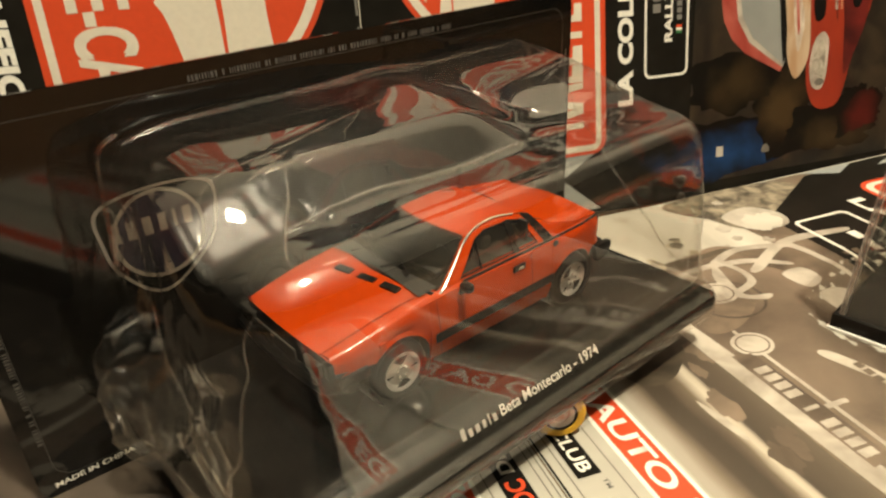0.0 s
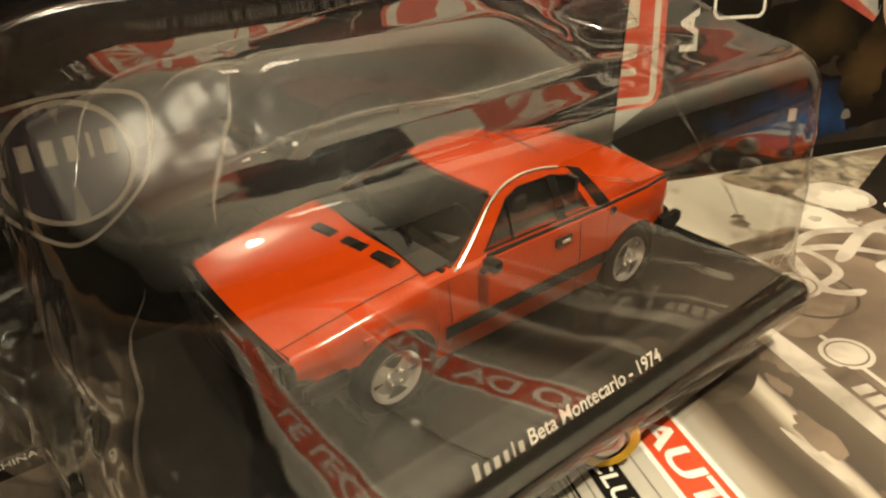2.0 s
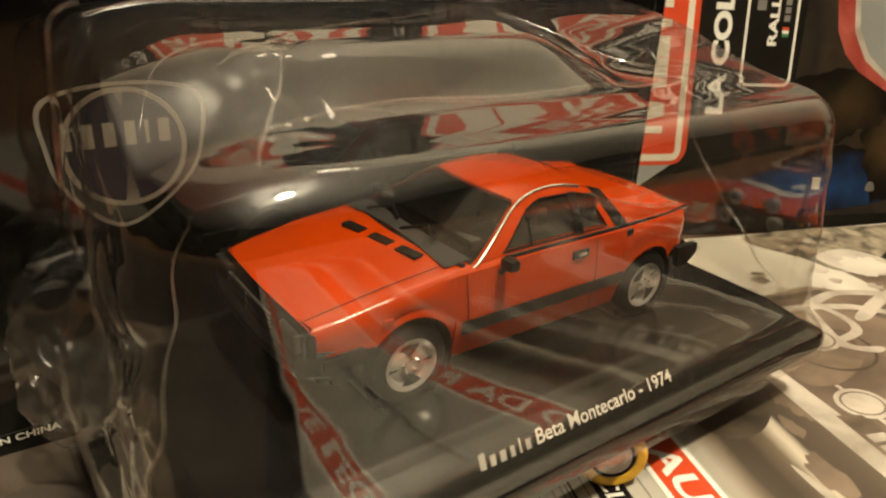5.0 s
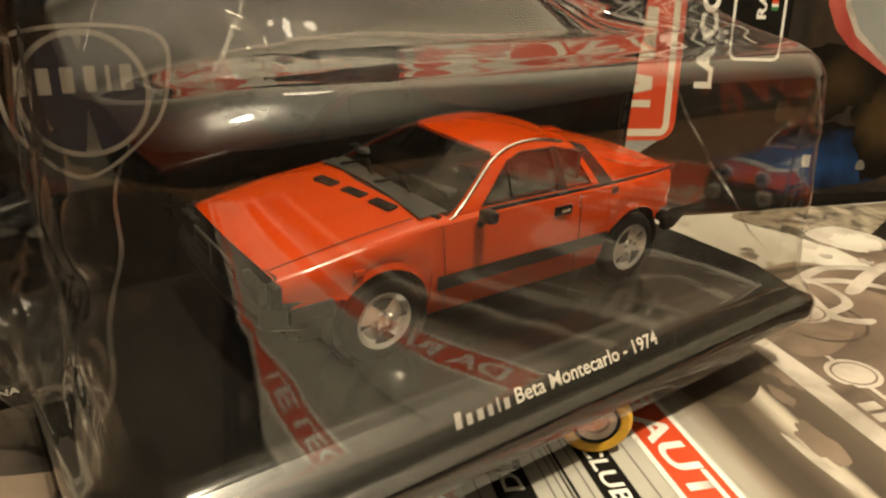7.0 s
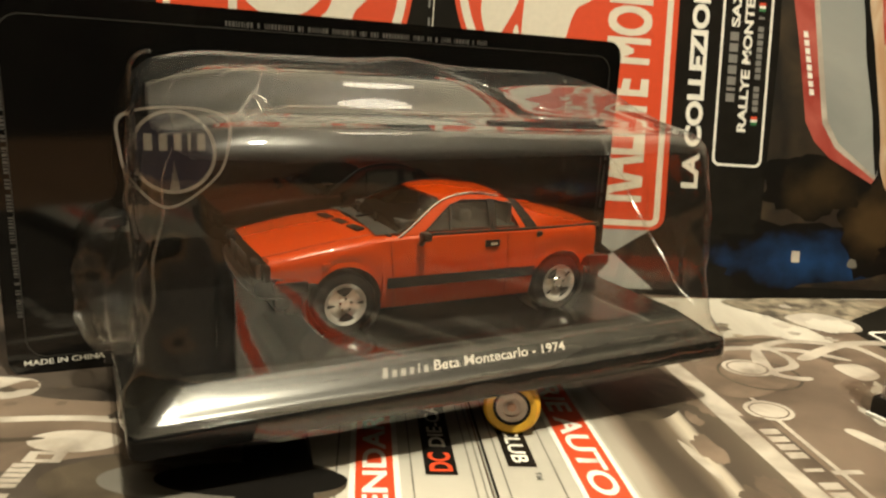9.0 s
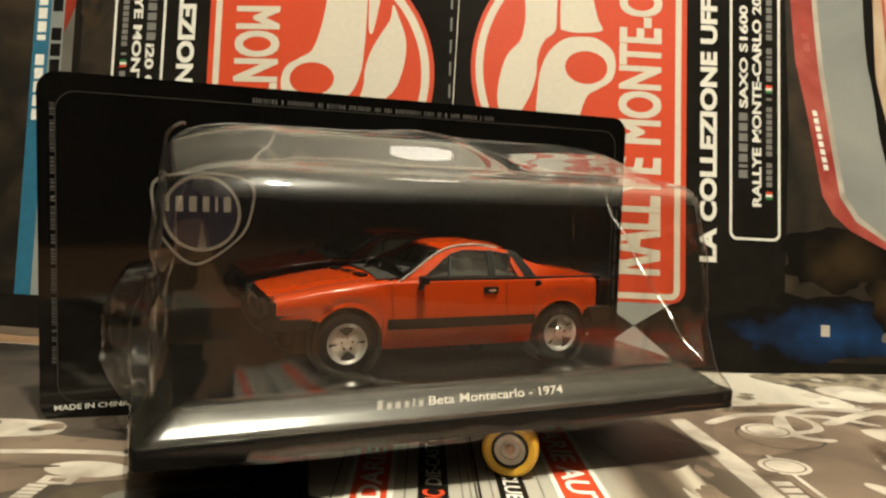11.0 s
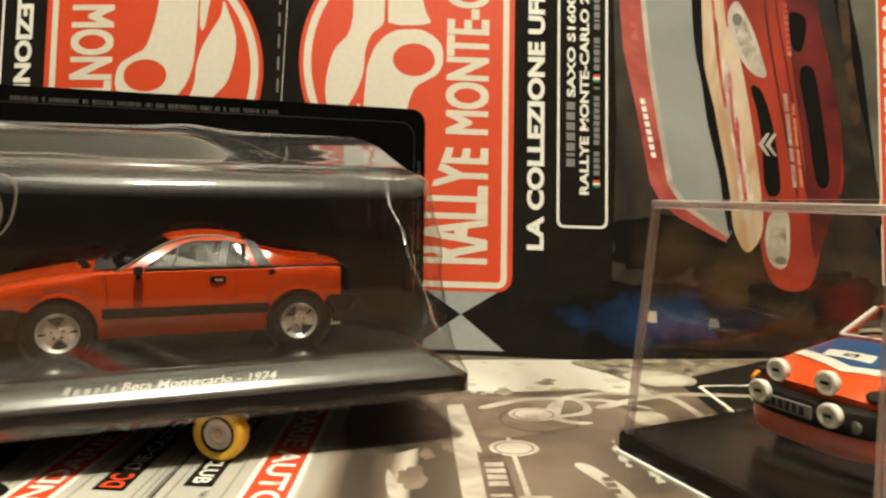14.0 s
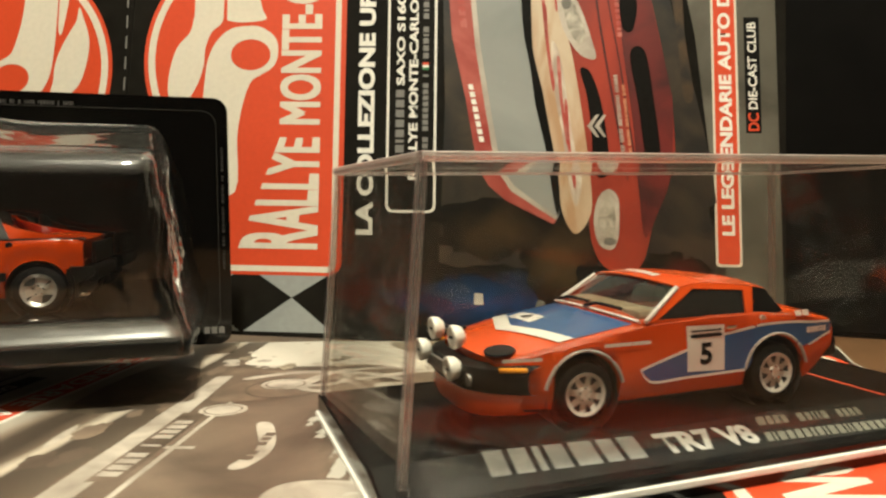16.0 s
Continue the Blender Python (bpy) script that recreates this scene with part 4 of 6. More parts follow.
for k in (0, 1):
    up(wall_r, "badge", [(182.6 + k * 2.9, 90.9), (186.2 + k * 2.9, 95.6), (187.4 + k * 2.9, 95.6), (184.6 + k * 2.9, 90.9), (187.4 + k * 2.9, 86.4), (186.2 + k * 2.9, 86.4)], 0.18, SEPIA_LIGHT)
tagged(part("bumper_print", microprint((12, 7, 16, 9), 195.0, 74, 196.6, 112, 0.15, 90, lambda x, y, z: tilt_print(x - (y - 92) * 0.09, y, z), 5), SEPIA_LIGHT, wall_r), kind="stuff")
tagged(part("bumper_print", microprint((10, 8, 14, 6), 198.0, 74, 199.2, 108, 0.15, 90, lambda x, y, z: tilt_print(x - (y - 92) * 0.09, y, z), 6), KEY_PRINT, wall_r), kind="stuff")
part("bumper_bar", bars([1, 0.6, 1, 1, 0.8, 1, 1, 0.7, 1], 194.2, 128, 196.0, 150, 0.15, 90, 0.35, lambda x, y, z: tilt_print(x - (y - 140) * 0.08, y, z)), PINK_PRINT, wall_r)
up(wall_r, "vent", spline([(196, 145), (200, 146), (203, 143), (202.5, 135), (200.5, 130), (197, 132)], 5), 0.15, INK_BLACK)
up(wall_r, "vent", spline([(200, 121), (206, 122), (209.5, 100), (211.6, 78), (208, 74), (205.4, 80), (203, 100)], 5), 0.15, INK_BLACK)
up(wall_r, "road", [(217, 190), (222, 150), (226, 128), (230.2, 85), (233, 60), (236, 34), (236, 8), (257.8, 8), (257.8, 192)], 0.08, ROAD_PRINT)
up(wall_r, "road_patch", spline([(216.5, 150), (220.5, 152), (222, 128), (225, 104), (221, 103), (219, 128)], 5), 0.15, AMBER_PRINT)
up(wall_r, "red_band", rounded(233.2, 36, 241.6, 200, 1.2), 0.13, INK_RED)
up(wall_r, "band_edge", rounded(232.3, 35, 242.5, 201, 1.6), 0.11, INK_CREAM)
part("band_title", letters("LE LEGGENDARIE AUTO DA RALLY", 234.9, 47.4, 239.9, 179, 0.16, 90, 0.04, to=tilt_print), INK_WHITE, wall_r, "white capital lettering on a red band")
up(wall_r, "club_label", rect(245.2, 88.5, 251.2, 136), 0.12, INK_BLACK)
part("club_badge", letters("DC", 246, 89.4, 250.4, 96.6, 0.15, 90, 0.03, to=tilt_print), INK_RED, wall_r)
part("club_title", letters("DIE-CAST CLUB", 246.4, 98.2, 249.9, 134, 0.15, 90, 0.02, to=tilt_print), INK_WHITE, wall_r, "white lettering on a black label")
DARK_BLUR = (0.006, 0.005, 0.004)
for k, (cx, cy, rx, ry, light) in enumerate(((143, 21, 30, 9, (0.012, 0.04, 0.115)), (171, 38, 12, 15, (0.05, 0.03, 0.013)), (146, 50, 16, 9, (0.035, 0.022, 0.01)), (200, 22, 22, 8, (0.04, 0.026, 0.012)), (216, 30, 11, 9, (0.07, 0.009, 0.007)))):
    blur = soft_patch("blurred_print", (cx, cy), (rx, ry), DARK_BLUR, light)
    up(wall_r, "blur_patch", ragged(cx, cy, rx * 1.3, ry * 1.35, k + 1), 0.07 + 0.004 * k, blur)
up(wall_r, "pale_spot", rect(137.5, 18, 141, 22.5), 0.13, SEPIA_LIGHT)
up(wall_r, "pale_spot", spline([(162, 17), (166, 17), (165, 20), (162.5, 20)], 4), 0.13, GREY_PRINT)
up(wall_r, "checker", [(63.3, 19), (49.3, 28.2), (78.4, 28.4)], 0.08, CHECK_GREY)
up(wall_r, "checker", [(63.3, 19), (43.5, 5), (80.6, 5)], 0.08, CHECK_GREY)
up(wall_r, "checker", [(25, 18.6), (11, 28), (39, 28)], 0.08, CHECK_GREY)
up(wall_r, "checker", [(25, 18.6), (8, 5), (42, 5)], 0.08, CHECK_GREY)
for k in range(16):
    up(wall_r, "stitch", rect(-11.6, 60 + 9 * k, -10.9, 65.5 + 9 * k), 0.08, INK_GREY)

HINGE = pose(-0.0128, 0, 0, 0, -6.5, 0)
wall_l = cover_page(WALL @ HINGE @ pose(0.0128, 0, 0), True, "upright black cover printed with an inverted red panel")
up(wall_l, "photo", rect(-165, 20, -150, 200), 0.06, CROWD_PRINT)
up(wall_l, "photo", rect(-240, 20, -186, 200), 0.06, CROWD_PRINT)
up(wall_l, "blue_panel", rect(-186, 20, -179, 200), 0.08, CYAN_INK)
part("panel_bar", bars([1.2, 1, 1, 1, 0.5, 0, 1, 1, 1, 1, 1], -184.4, 92, -180.6, 152, 0.12, -90, 0.25, tilt_print), INK_WHITE, wall_l)
up(wall_l, "white_panel", rect(-179, 20, -173, 200), 0.08, SCREEN_PRINT)
part("panel_bar", bars([2.2, 0, 1, 1, 1, 1, 1, 1], -178.2, 92, -173.8, 150, 0.12, -90, 0.25, tilt_print), INK_BLACK, wall_l)
up(wall_l, "red_panel_edge", [(-173, 128), (-173, 200), (-167.5, 200), (-168.5, 140)], 0.08, RED_PRINT)
up(wall_l, "blue_edge", [(-173, 20), (-173, 128), (-168.5, 140), (-168, 20)], 0.075, GREY_PRINT)
up(wall_l, "blur_patch", ragged(-161, 142, 5, 10, 21), 0.09, AMBER_PRINT)
up(wall_l, "blur_patch", ragged(-160, 112, 4, 7, 23), 0.09, CROWD_PRINT)


# ---- the blister pack ----
def tilted(origin, heading, rise):
    h, r = radians(heading), radians(rise)
    u = Vector((math.cos(h) * math.cos(r), math.sin(h) * math.cos(r), math.sin(r)))
    n = Vector((-math.sin(h), math.cos(h), 0))
    return axes(origin, u, n, u.cross(n))


PACK = tilted((0.0219, 0.1566, 0.0), 39.8, 2.2)
CARD_N = 47.0


def on_card(x, y, z):
    return (x, CARD_N - z, y)


CARD_LINE = mat("dark_grey_line_ink", (0.03, 0.028, 0.025), 0.4)
EMBLEM_GREY = mat("dim_emblem_ink", (0.19, 0.17, 0.14), 0.4)
SMALL_INK = mat("dim_grey_ink", (0.055, 0.051, 0.046), 0.5)
pack = thing("blister_pack", PACK, "black backing card with a clear plastic blister, propped up", "blister pack")
part("card", slab(rounded(-94.8, 2.4, 81.2, 91.8, 5), 0, 0.7, on_card), CARD, pack, "black printed card with rounded corners")
part("card_rim", slab(rounded(-90.8, 7.4, 77.3, 87.2, 5, 8), 0.02, 0, on_card, [rounded(-90.6, 7.6, 77.1, 87.0, 4.9, 8)]), CARD_LINE, pack)
# shield emblem
shield = spline([(-67.5, 66), (-55, 68.2), (-43, 66), (-42.4, 58), (-46, 50), (-57.5, 42.8), (-66, 50), (-68.3, 58)], 6)
part("emblem", slab(shield, 0.1, 0, on_card, [[(-55.4 + (x + 55.4) * 0.945, 56.3 + (y - 56.3) * 0.945) for x, y in shield]]), EMBLEM, pack, "grey shield outline")
part("emblem_ring", slab(oval(-55.8, 57, 10.2, 10.4, 36), 0.12, 0, on_card, [oval(-55.8, 57, 9.3, 9.5, 36)]), EMBLEM, pack)
part("emblem_field", slab(oval(-55.8, 57, 9.2, 9.4, 36), 0.13, 0, on_card), EMBLEM_BLUE, pack)
part("emblem_bar", word_bars([(0.35, 1), (0.5, 0.9), (0.5, 0.9), (0.45, 0.9), (0.18, 0.9), (0.5, 0.9)], -65.4, 57.4, -48.3, 62.0, 0.16, on_card, 0.4), EMBLEM_GREY, pack)
part("emblem_spoke", slab([(-55.8, 55), (-57, 47.5), (-54.6, 47.5)], 0.13, 0, on_card), EMBLEM, pack)
part("emblem_spoke", slab([(-55.8, 63.5), (-56.8, 67.3), (-54.8, 67.3)], 0.13, 0, on_card), EMBLEM, pack)
tagged(part("small_print", microprint((9, 1, 11, 2, 8, 9, 3, 3, 10, 5, 2, 1, 5, 6, 1, 5), -42.8, 87.6, 31, 88.9, 0.05, 0, on_card), SMALL_INK, pack), kind="stuff")
tagged(part("side_print", microprint((6, 2, 1, 10, 9, 5, 3, 8, 2, 4, 5, 11, 5), -91.9, 18, -90.9, 84, 0.05, 90, on_card, 5), SMALL_INK, pack), kind="stuff")
tagged(part("side_print", microprint((7, 3, 9, 6, 2, 8), 78.6, 30, 79.4, 74, 0.05, 90, on_card, 6), CARD_LINE, pack), kind="stuff")
part("made_in", letters("MADE IN CHINA", -91.5, 5.6, -74, 7.0, 0.05, 0, 0.02, to=on_card), INK_WHITE, pack)
part("corner_bar", bars([1, 1, 1], 71.5, 6.4, 78.5, 8.8, 0.05, 0, 0.3, on_card), INK_GREY, pack)

# clear blister
UR_T = [(20, 69), (30, 66.6), (45, 64.6), (57, 62.6), (66, 60.5), (90, 58)]
UL_T = [(20, -70), (30, -68), (60, -66.5), (90, -65)]


def plain_ring(a, w):
    """A point of the blister's wall: a from 0 (card, front end of the car) round to 1, at height w."""
    nf = lerp([(20, -17.2), (40, -16.6), (66, -15.6)], w)
    ul, ur, rl, rr = lerp(UL_T, w), lerp(UR_T, w), 11.0, 6.0
    left, right, front = (CARD_N - 0.3) - (nf + rl), (CARD_N - 0.3) - (nf + rr), ur - ul - rl - rr
    d = a * (left + right + front + math.pi * (rl + rr) / 2)
    if d < left:
        return ul, CARD_N - 0.3 - d
    d -= left
    if d < math.pi * rl / 2:
        return ul + rl - rl * math.cos(d / rl), nf + rl - rl * math.sin(d / rl)
    d -= math.pi * rl / 2
    if d < front:
        return ul + rl + d, nf
    d -= front
    if d < math.pi * rr / 2:
        return ur - rr + rr * math.sin(d / rr), nf + rr - rr * math.cos(d / rr)
    d -= math.pi * rr / 2
    return ur, nf + rr + d


def blister_ring(a, w):
    """The wall's point, with the front bowing back towards the nose of the car."""
    u, n = plain_ring(a, w)
    bow = 5.0 * max(0.0, min(1.0, (-26 - u) / 40)) ** 3
    return u, n + bow * (CARD_N - 0.3 - n) / (CARD_N + 16)


def blister_top(n, u=-20.0):
    """The top: a narrow shelf behind the front ridge, then a slope up to a crest; towards the rear of the car it rises evenly."""
    crest = lerp([(-17, 65.6), (-12, 67.4), (-8, 68.1), (-2, 69.0), (1, 69.6), (2.6, 70.3), (4.2, 71.5), (7, 73.9), (10, 76.4), (11.8, 77.5), (14, 78.2), (20, 79.0), (32, 80.2), (47, 81.4)], n)
    even = lerp([(-17, 65.6), (-12, 67.4), (-8, 68.0), (-2, 68.8), (4, 70.0), (9, 71.6), (14, 73.6), (20, 75.8), (26, 77.6), (34, 79.4), (40, 80.4), (47, 81.4)], n)
    k = max(0.0, min(1.0, (u - 2) / 22))
    k = k * k * (3 - 2 * k)
    left = max(0.0, (-46 - u) / 20)
    return crest + (even - crest) * k - 4.5 * left * left


def sag(u, n):
    """The film hangs in behind its front ridge, more towards the rear of the car."""
    if n < 3 or n > 46:
        return 0.0
    deep = 0.15 + 1.3 * math.exp(-((u - 24) / 15) ** 2)
    return -deep * math.sin(math.pi * ((n - 3) / 43) ** 0.65) ** 1.2


def ripple(u, n, w, k=1.0):
    v = noise.noise(Vector((u * 0.018, n * 0.05, w * 0.02))) * 2.2 + noise.noise(Vector((u * 0.05 + 9, n * 0.09, w * 0.05))) * 0.5
    crumple = math.exp(-((u + 45) / 11) ** 2 - ((n - 9) / 11) ** 2) + 0.5 * math.exp(-((u - 40) / 9) ** 2 - ((n - 26) / 9) ** 2)
    v += 0.75 * noise.noise(Vector((u * 0.028 + n * 0.05, n * 0.2 - u * 0.035, 7.7))) + 0.3 * noise.noise(Vector((u * 0.06 - 3, n * 0.36 - u * 0.09, 3.3)))
    v += crumple * (2.6 * abs(noise.noise(Vector((u * 0.13 + 4, n * 0.17, 1.3)))) - 0.5)
    return v * k


def crumple(u, n, w):
    """Sharp folds of crushed film at the two ends of the blister."""
    p = Vector((u, n, w))
    q = p + 5 * Vector((noise.noise(p * 0.05), noise.noise(p * 0.05 + Vector((7, 3, 1))), noise.noise(p * 0.05 + Vector((2, 9, 4)))))
    v = 2.6 * abs(noise.noise(Vector((q.x * 0.05, q.y * 0.085, q.z * 0.05)))) + 1.3 * abs(noise.noise(Vector((q.x * 0.1 + 5, q.y * 0.2, q.z * 0.09)))) + 0.5 * abs(noise.noise(Vector((q.x * 0.3, q.y * 0.36 + 3, q.z * 0.2))))
    front = max(0.0, min(1.0, (-55 - u) / 8)) * (0.45 + 0.55 * max(0.0, min(1.0, (n + 10) / 8)))
    rear = max(0.0, min(1.0, (u - 50) / 10))
    return (v - 1.0) * (1.15 * front + 0.9 * rear)


def top_wave(u, n):
    """The top's gentle unevenness: drawn streaks along it, a low peak near the middle, the crushed spot at the front end."""
    v = 0.45 * noise.noise(Vector((u * 0.02, n * 0.045, 0.8))) + 0.1 * noise.noise(Vector((u * 0.012, n * 0.3, 5.5)))
    v += 1.2 * math.exp(-((u - 3) / 9) ** 2) * max(0.0, min(1.0, (n - 14) / 26))
    crushed = math.exp(-((u + 44) / 8) ** 2 - ((n - 8) / 7) ** 2)
    return v + crushed * (1.5 * abs(noise.noise(Vector((u * 0.13 + 4, n * 0.17, 1.3)))) + 1.1 * abs(noise.noise(Vector((u * 0.3, n * 0.34, 8.3)))) - 0.6)


AA = [i / 220 for i in range(221)]
rows = []
for w, out in ((11.4, 3.7), (16.0, 3.6), (17.4, 2.9), (18.6, 2.0), (19.8, 1.05), (21, 0.2)):
    row = []
    for a in AA:
        u, n = blister_ring(a, 21)
        du = out if u > 55 else -out if u < -57 else 0
        dn = -out if n < -10 else 0
        wave = 0.5 * noise.noise(Vector((u * 0.035, w * 0.22, 2.7))) + 0.2 * noise.noise(Vector((u * 0.11, w * 0.3, 5.1)))
        row.append((u + du * (0.55 if u > 0 else 0.8), n + dn - abs(wave) * (1 if n < 0 else 0.3), w + 0.4 * wave))
    rows.append(row)
for j in range(1, 33):
    row = []
    for a in AA:
        t = j / 32
        n0 = blister_ring(a, 60)[1]
        top = blister_top(n0, blister_ring(a, 60)[0]) - 6.5
        w = 21 + (top - 21) * t
        u, n = blister_ring(a, w)
        fade = min(1, (CARD_N - n) / 12) * min(1, t * 3)
        k = ripple(u, n, w, (0.6 if u < -55 or u > 55 else 0.16) * fade)
        c = crumple(u, n, w) * fade * min(1.0, (1 - t) * 4 + 0.15)
        row.append((u + k * (1 if abs(u) > 58 else 0.2) - c * (1 if u < 0 else -1), n + k * 0.8 - 0.4 * c, w))
    rows.append(row)
last = rows[-1]
for j in range(1, 53):
    t = 1 - (j / 52) ** 1.45
    row = []
    for (u, n, w) in last:
        cu, cn = max(-40.0, min(40.0, u)), CARD_N - 0.3
        uu, nn = cu + (u - cu) * t, cn + (n - cn) * t
        d = math.hypot(u - uu, n - nn) if n < CARD_N - 1 else abs(u - uu)
        rise = 6.5 if d > 6.5 else math.sqrt(max(0.0, 42.25 - (6.5 - d) ** 2))
        fade = min(1, d / 8) * min(1, max(0.0, (CARD_N - nn) / 8))
        rise += 0.11 * math.sin(1.5 * d + 0.5 * noise.noise(Vector((u * 0.05, n * 0.05, 4)))) * min(1, d / 2) * max(0.0, 1 - d / 13)
        row.append((uu, nn, blister_top(nn, uu) - 6.5 + rise + sag(uu, nn) * min(1, d / 12) + top_wave(uu, nn) * fade))
    rows.append(row)
part("blister", grid(rows), FILM, pack, "crumpled clear plastic blister", smooth=True, sharp=75)
# folded ear of the blister at the front end
ear = []
for j in range(29):
    t = j / 28
    w = 10.5 + 33 * t
    bulge = math.sin(math.pi * min(1, max(0.03, t))) ** 0.28
    row = []
    for i in range(33):
        q = math.pi * i / 32
        fold = 1.1 * math.sin(5 * q + 0.8 * t) + 0.5 * math.sin(11 * q - 2 * t)
        row.append((-66.5 - (12 * bulge) * math.sin(q) ** 0.55 + fold * math.sin(q) + ripple(i * 3, w, 4, 0.5), CARD_N - 0.5 - (19 + 4 * bulge) * (i / 32), w + ripple(w, i * 2, 9, 0.8)))
        row[-1] = (row[-1][0] + 1.6 * crumple(-70, i * 1.6, w), row[-1][1], row[-1][2])
    ear.append(row)
part("blister_ear", grid(ear), FILM, pack, "bulging clear plastic side grip", smooth=True, sharp=80)
# extra-shiny tubes added along the end creases as their bright highlight lines
for pts in ([(-62, -11, 66), (-64.2, -8, 52), (-66.2, -3, 34), (-68.2, 3, 21), (-68.6, 8, 21), (-68, 16, 32), (-67.4, 24, 50), (-66.6, 29, 62)], [(61, 36, 72), (63.5, 18, 50), (66.4, 2, 31), (68.6, -9, 21)]):
    part("crease_highlight", tube([(u + 0.5 * math.sin(0.4 * w), n + 0.6 * math.sin(0.55 * w), w) for u, n, w in spline(pts, 8, False)], 0.4, 8, True), FILM_HIGHLIGHT, pack, smooth=True)

# highlight lines along the film's folds, creases and edges, added as thin tubes
def fold(path, r, rise=0.15, n_=8):
    """A crease's highlight as a tube on the blister's top; path of (u, n)."""
    pts = [(u, n, blister_top(n, u) + sag(u, n) + top_wave(u, n) + rise) for u, n in spline(path, 8, False)]
    part("fold_highlight", tube(pts, r, n_, True), FILM_HIGHLIGHT, pack, smooth=True)


fold([(-50, 1.5), (-30, 3.4), (-8, 2.0), (20, 3.2), (52, 1.6)], 0.4)
fold([(-60, 43.4), (-30, 44), (10, 43.2), (54, 43.8)], 0.5)
fold([(-51, 10.6), (-46, 12.2), (-42, 11.8), (-36, 13.4), (-27, 13.2)], 0.42, 0.0)
fold([(-44, 13.2), (-41, 14.6), (-37, 17.5)], 0.3, 0.0)
fold([(-41.5, 12), (-44, 7), (-48, 2), (-51, -3), (-53, -8)], 0.34, -0.05)
fold([(-62, 6), (-55, 15), (-40, 18), (-20, 24), (8, 32)], 0.2, -0.1)
fold([(10, 33), (20, 24), (30, 12), (46, 8)], 0.2, -0.1)
for s_, uu in ((-1, -60.0), (1, 54.0)):
    part("fold_highlight", tube([(uu + s_ * 5 * math.sin(q), 44.5, 80.8 - 5 + 5 * math.cos(q)) for q in [math.pi / 2 * i / 6 for i in range(7)]] + [(uu + s_ * (5 + 2 * k), 45, 75.8 - 25 * k) for k in (0.3, 0.6, 1.0)], 0.5, 8), FILM, pack, smooth=True)

# ---- display plinth of the orange car ----
plinth = thing("display_plinth", PACK, "glossy black display plinth with a white name line", "plinth")


def plinth_ring(d, w, wave=0.0):
    """One level of the plinth, drawn in by d from its foot, with rounded front corners."""
    r = 2.6
    u0, u1, n0 = -72 + d, 70 - d, -19.7 + d
    left = [(u0 + r - r * math.cos(q), n0 + r - r * math.sin(q)) for q in [math.pi / 2 * i / 5 for i in range(6)]]
    right = [(u1 - r + r * math.sin(q), n0 + r - r * math.cos(q)) for q in [math.pi / 2 * i / 5 for i in range(6)]]
    front = [(u0 + r + (u1 - u0 - 2 * r) * i / 30, n0) for i in range(1, 30)]
    ring = [(u0, 45.6), (u0, 20), *left, *front, *right, (u1, 20), (u1, 45.6)]
    return [(u, n, w + wave * noise.noise(Vector((u * 0.015, d * 1.3, 0.7)))) for u, n in ring]


BEVEL = [(0.3, 16.2), (1.0, 16.42), (2.3, 16.64), (2.7, 16.95), (3.2, 17.48), (3.7, 18.0), (4.2, 18.44), (5.0, 19.04), (6.0, 19.77), (7.0, 20.48), (7.9, 21.1)]
part("plinth_body", grid([plinth_ring(d, w) for d, w in ((0.1, 12.0), (0.0, 12.4), (0.0, 15.6), (0.1, 15.9), (0.3, 16.2))], closed_u=True, cap0=True), PLINTH, plinth, smooth=True, sharp=40)
part("plinth_bevel", grid([plinth_ring(d, w, 0.05) for d, w in BEVEL], closed_u=True), PLINTH_BEVEL, plinth, "satin sloping edge with fine streaks", smooth=True, sharp=60)
part("plinth_top", grid([plinth_ring(d, w) for d, w in ((7.9, 21.1), (8.8, 21.8), (10.2, 22.05), (11, 22.1))], closed_u=True, cap1=True), PLINTH, plinth, smooth=True, sharp=40)


NAME_GREY = mat("soft_white_ink", (0.62, 0.58, 0.52), 0.5)
NAME_DIM = mat("dim_white_ink", (0.36, 0.335, 0.3), 0.5)


def on_name(x, y, z):
    """The name lies on the sloping ledge along the plinth's front."""
    n = -15.8 + 0.78 * y
    return (x + 0.3 * y, n, lerp(BEVEL, n + 19.7) + 0.06 + z)


part("name_bar", word_bars([(0.5, 1), (0.45, 0.68), (0.5, 0.68), (0.4, 0.68), (0.18, 0.95), (0.45, 0.68)], -24.6, 0.1, -14.3, 2.5, 0.1, on_name, 0.4), NAME_DIM, plinth)
part("name", letters("Beta Montecarlo - 1974", -13.0, 0.1, 20.6, 2.6, 0.1, 0, 0.015, to=on_name), NAME_GREY, plinth, "white lettering")


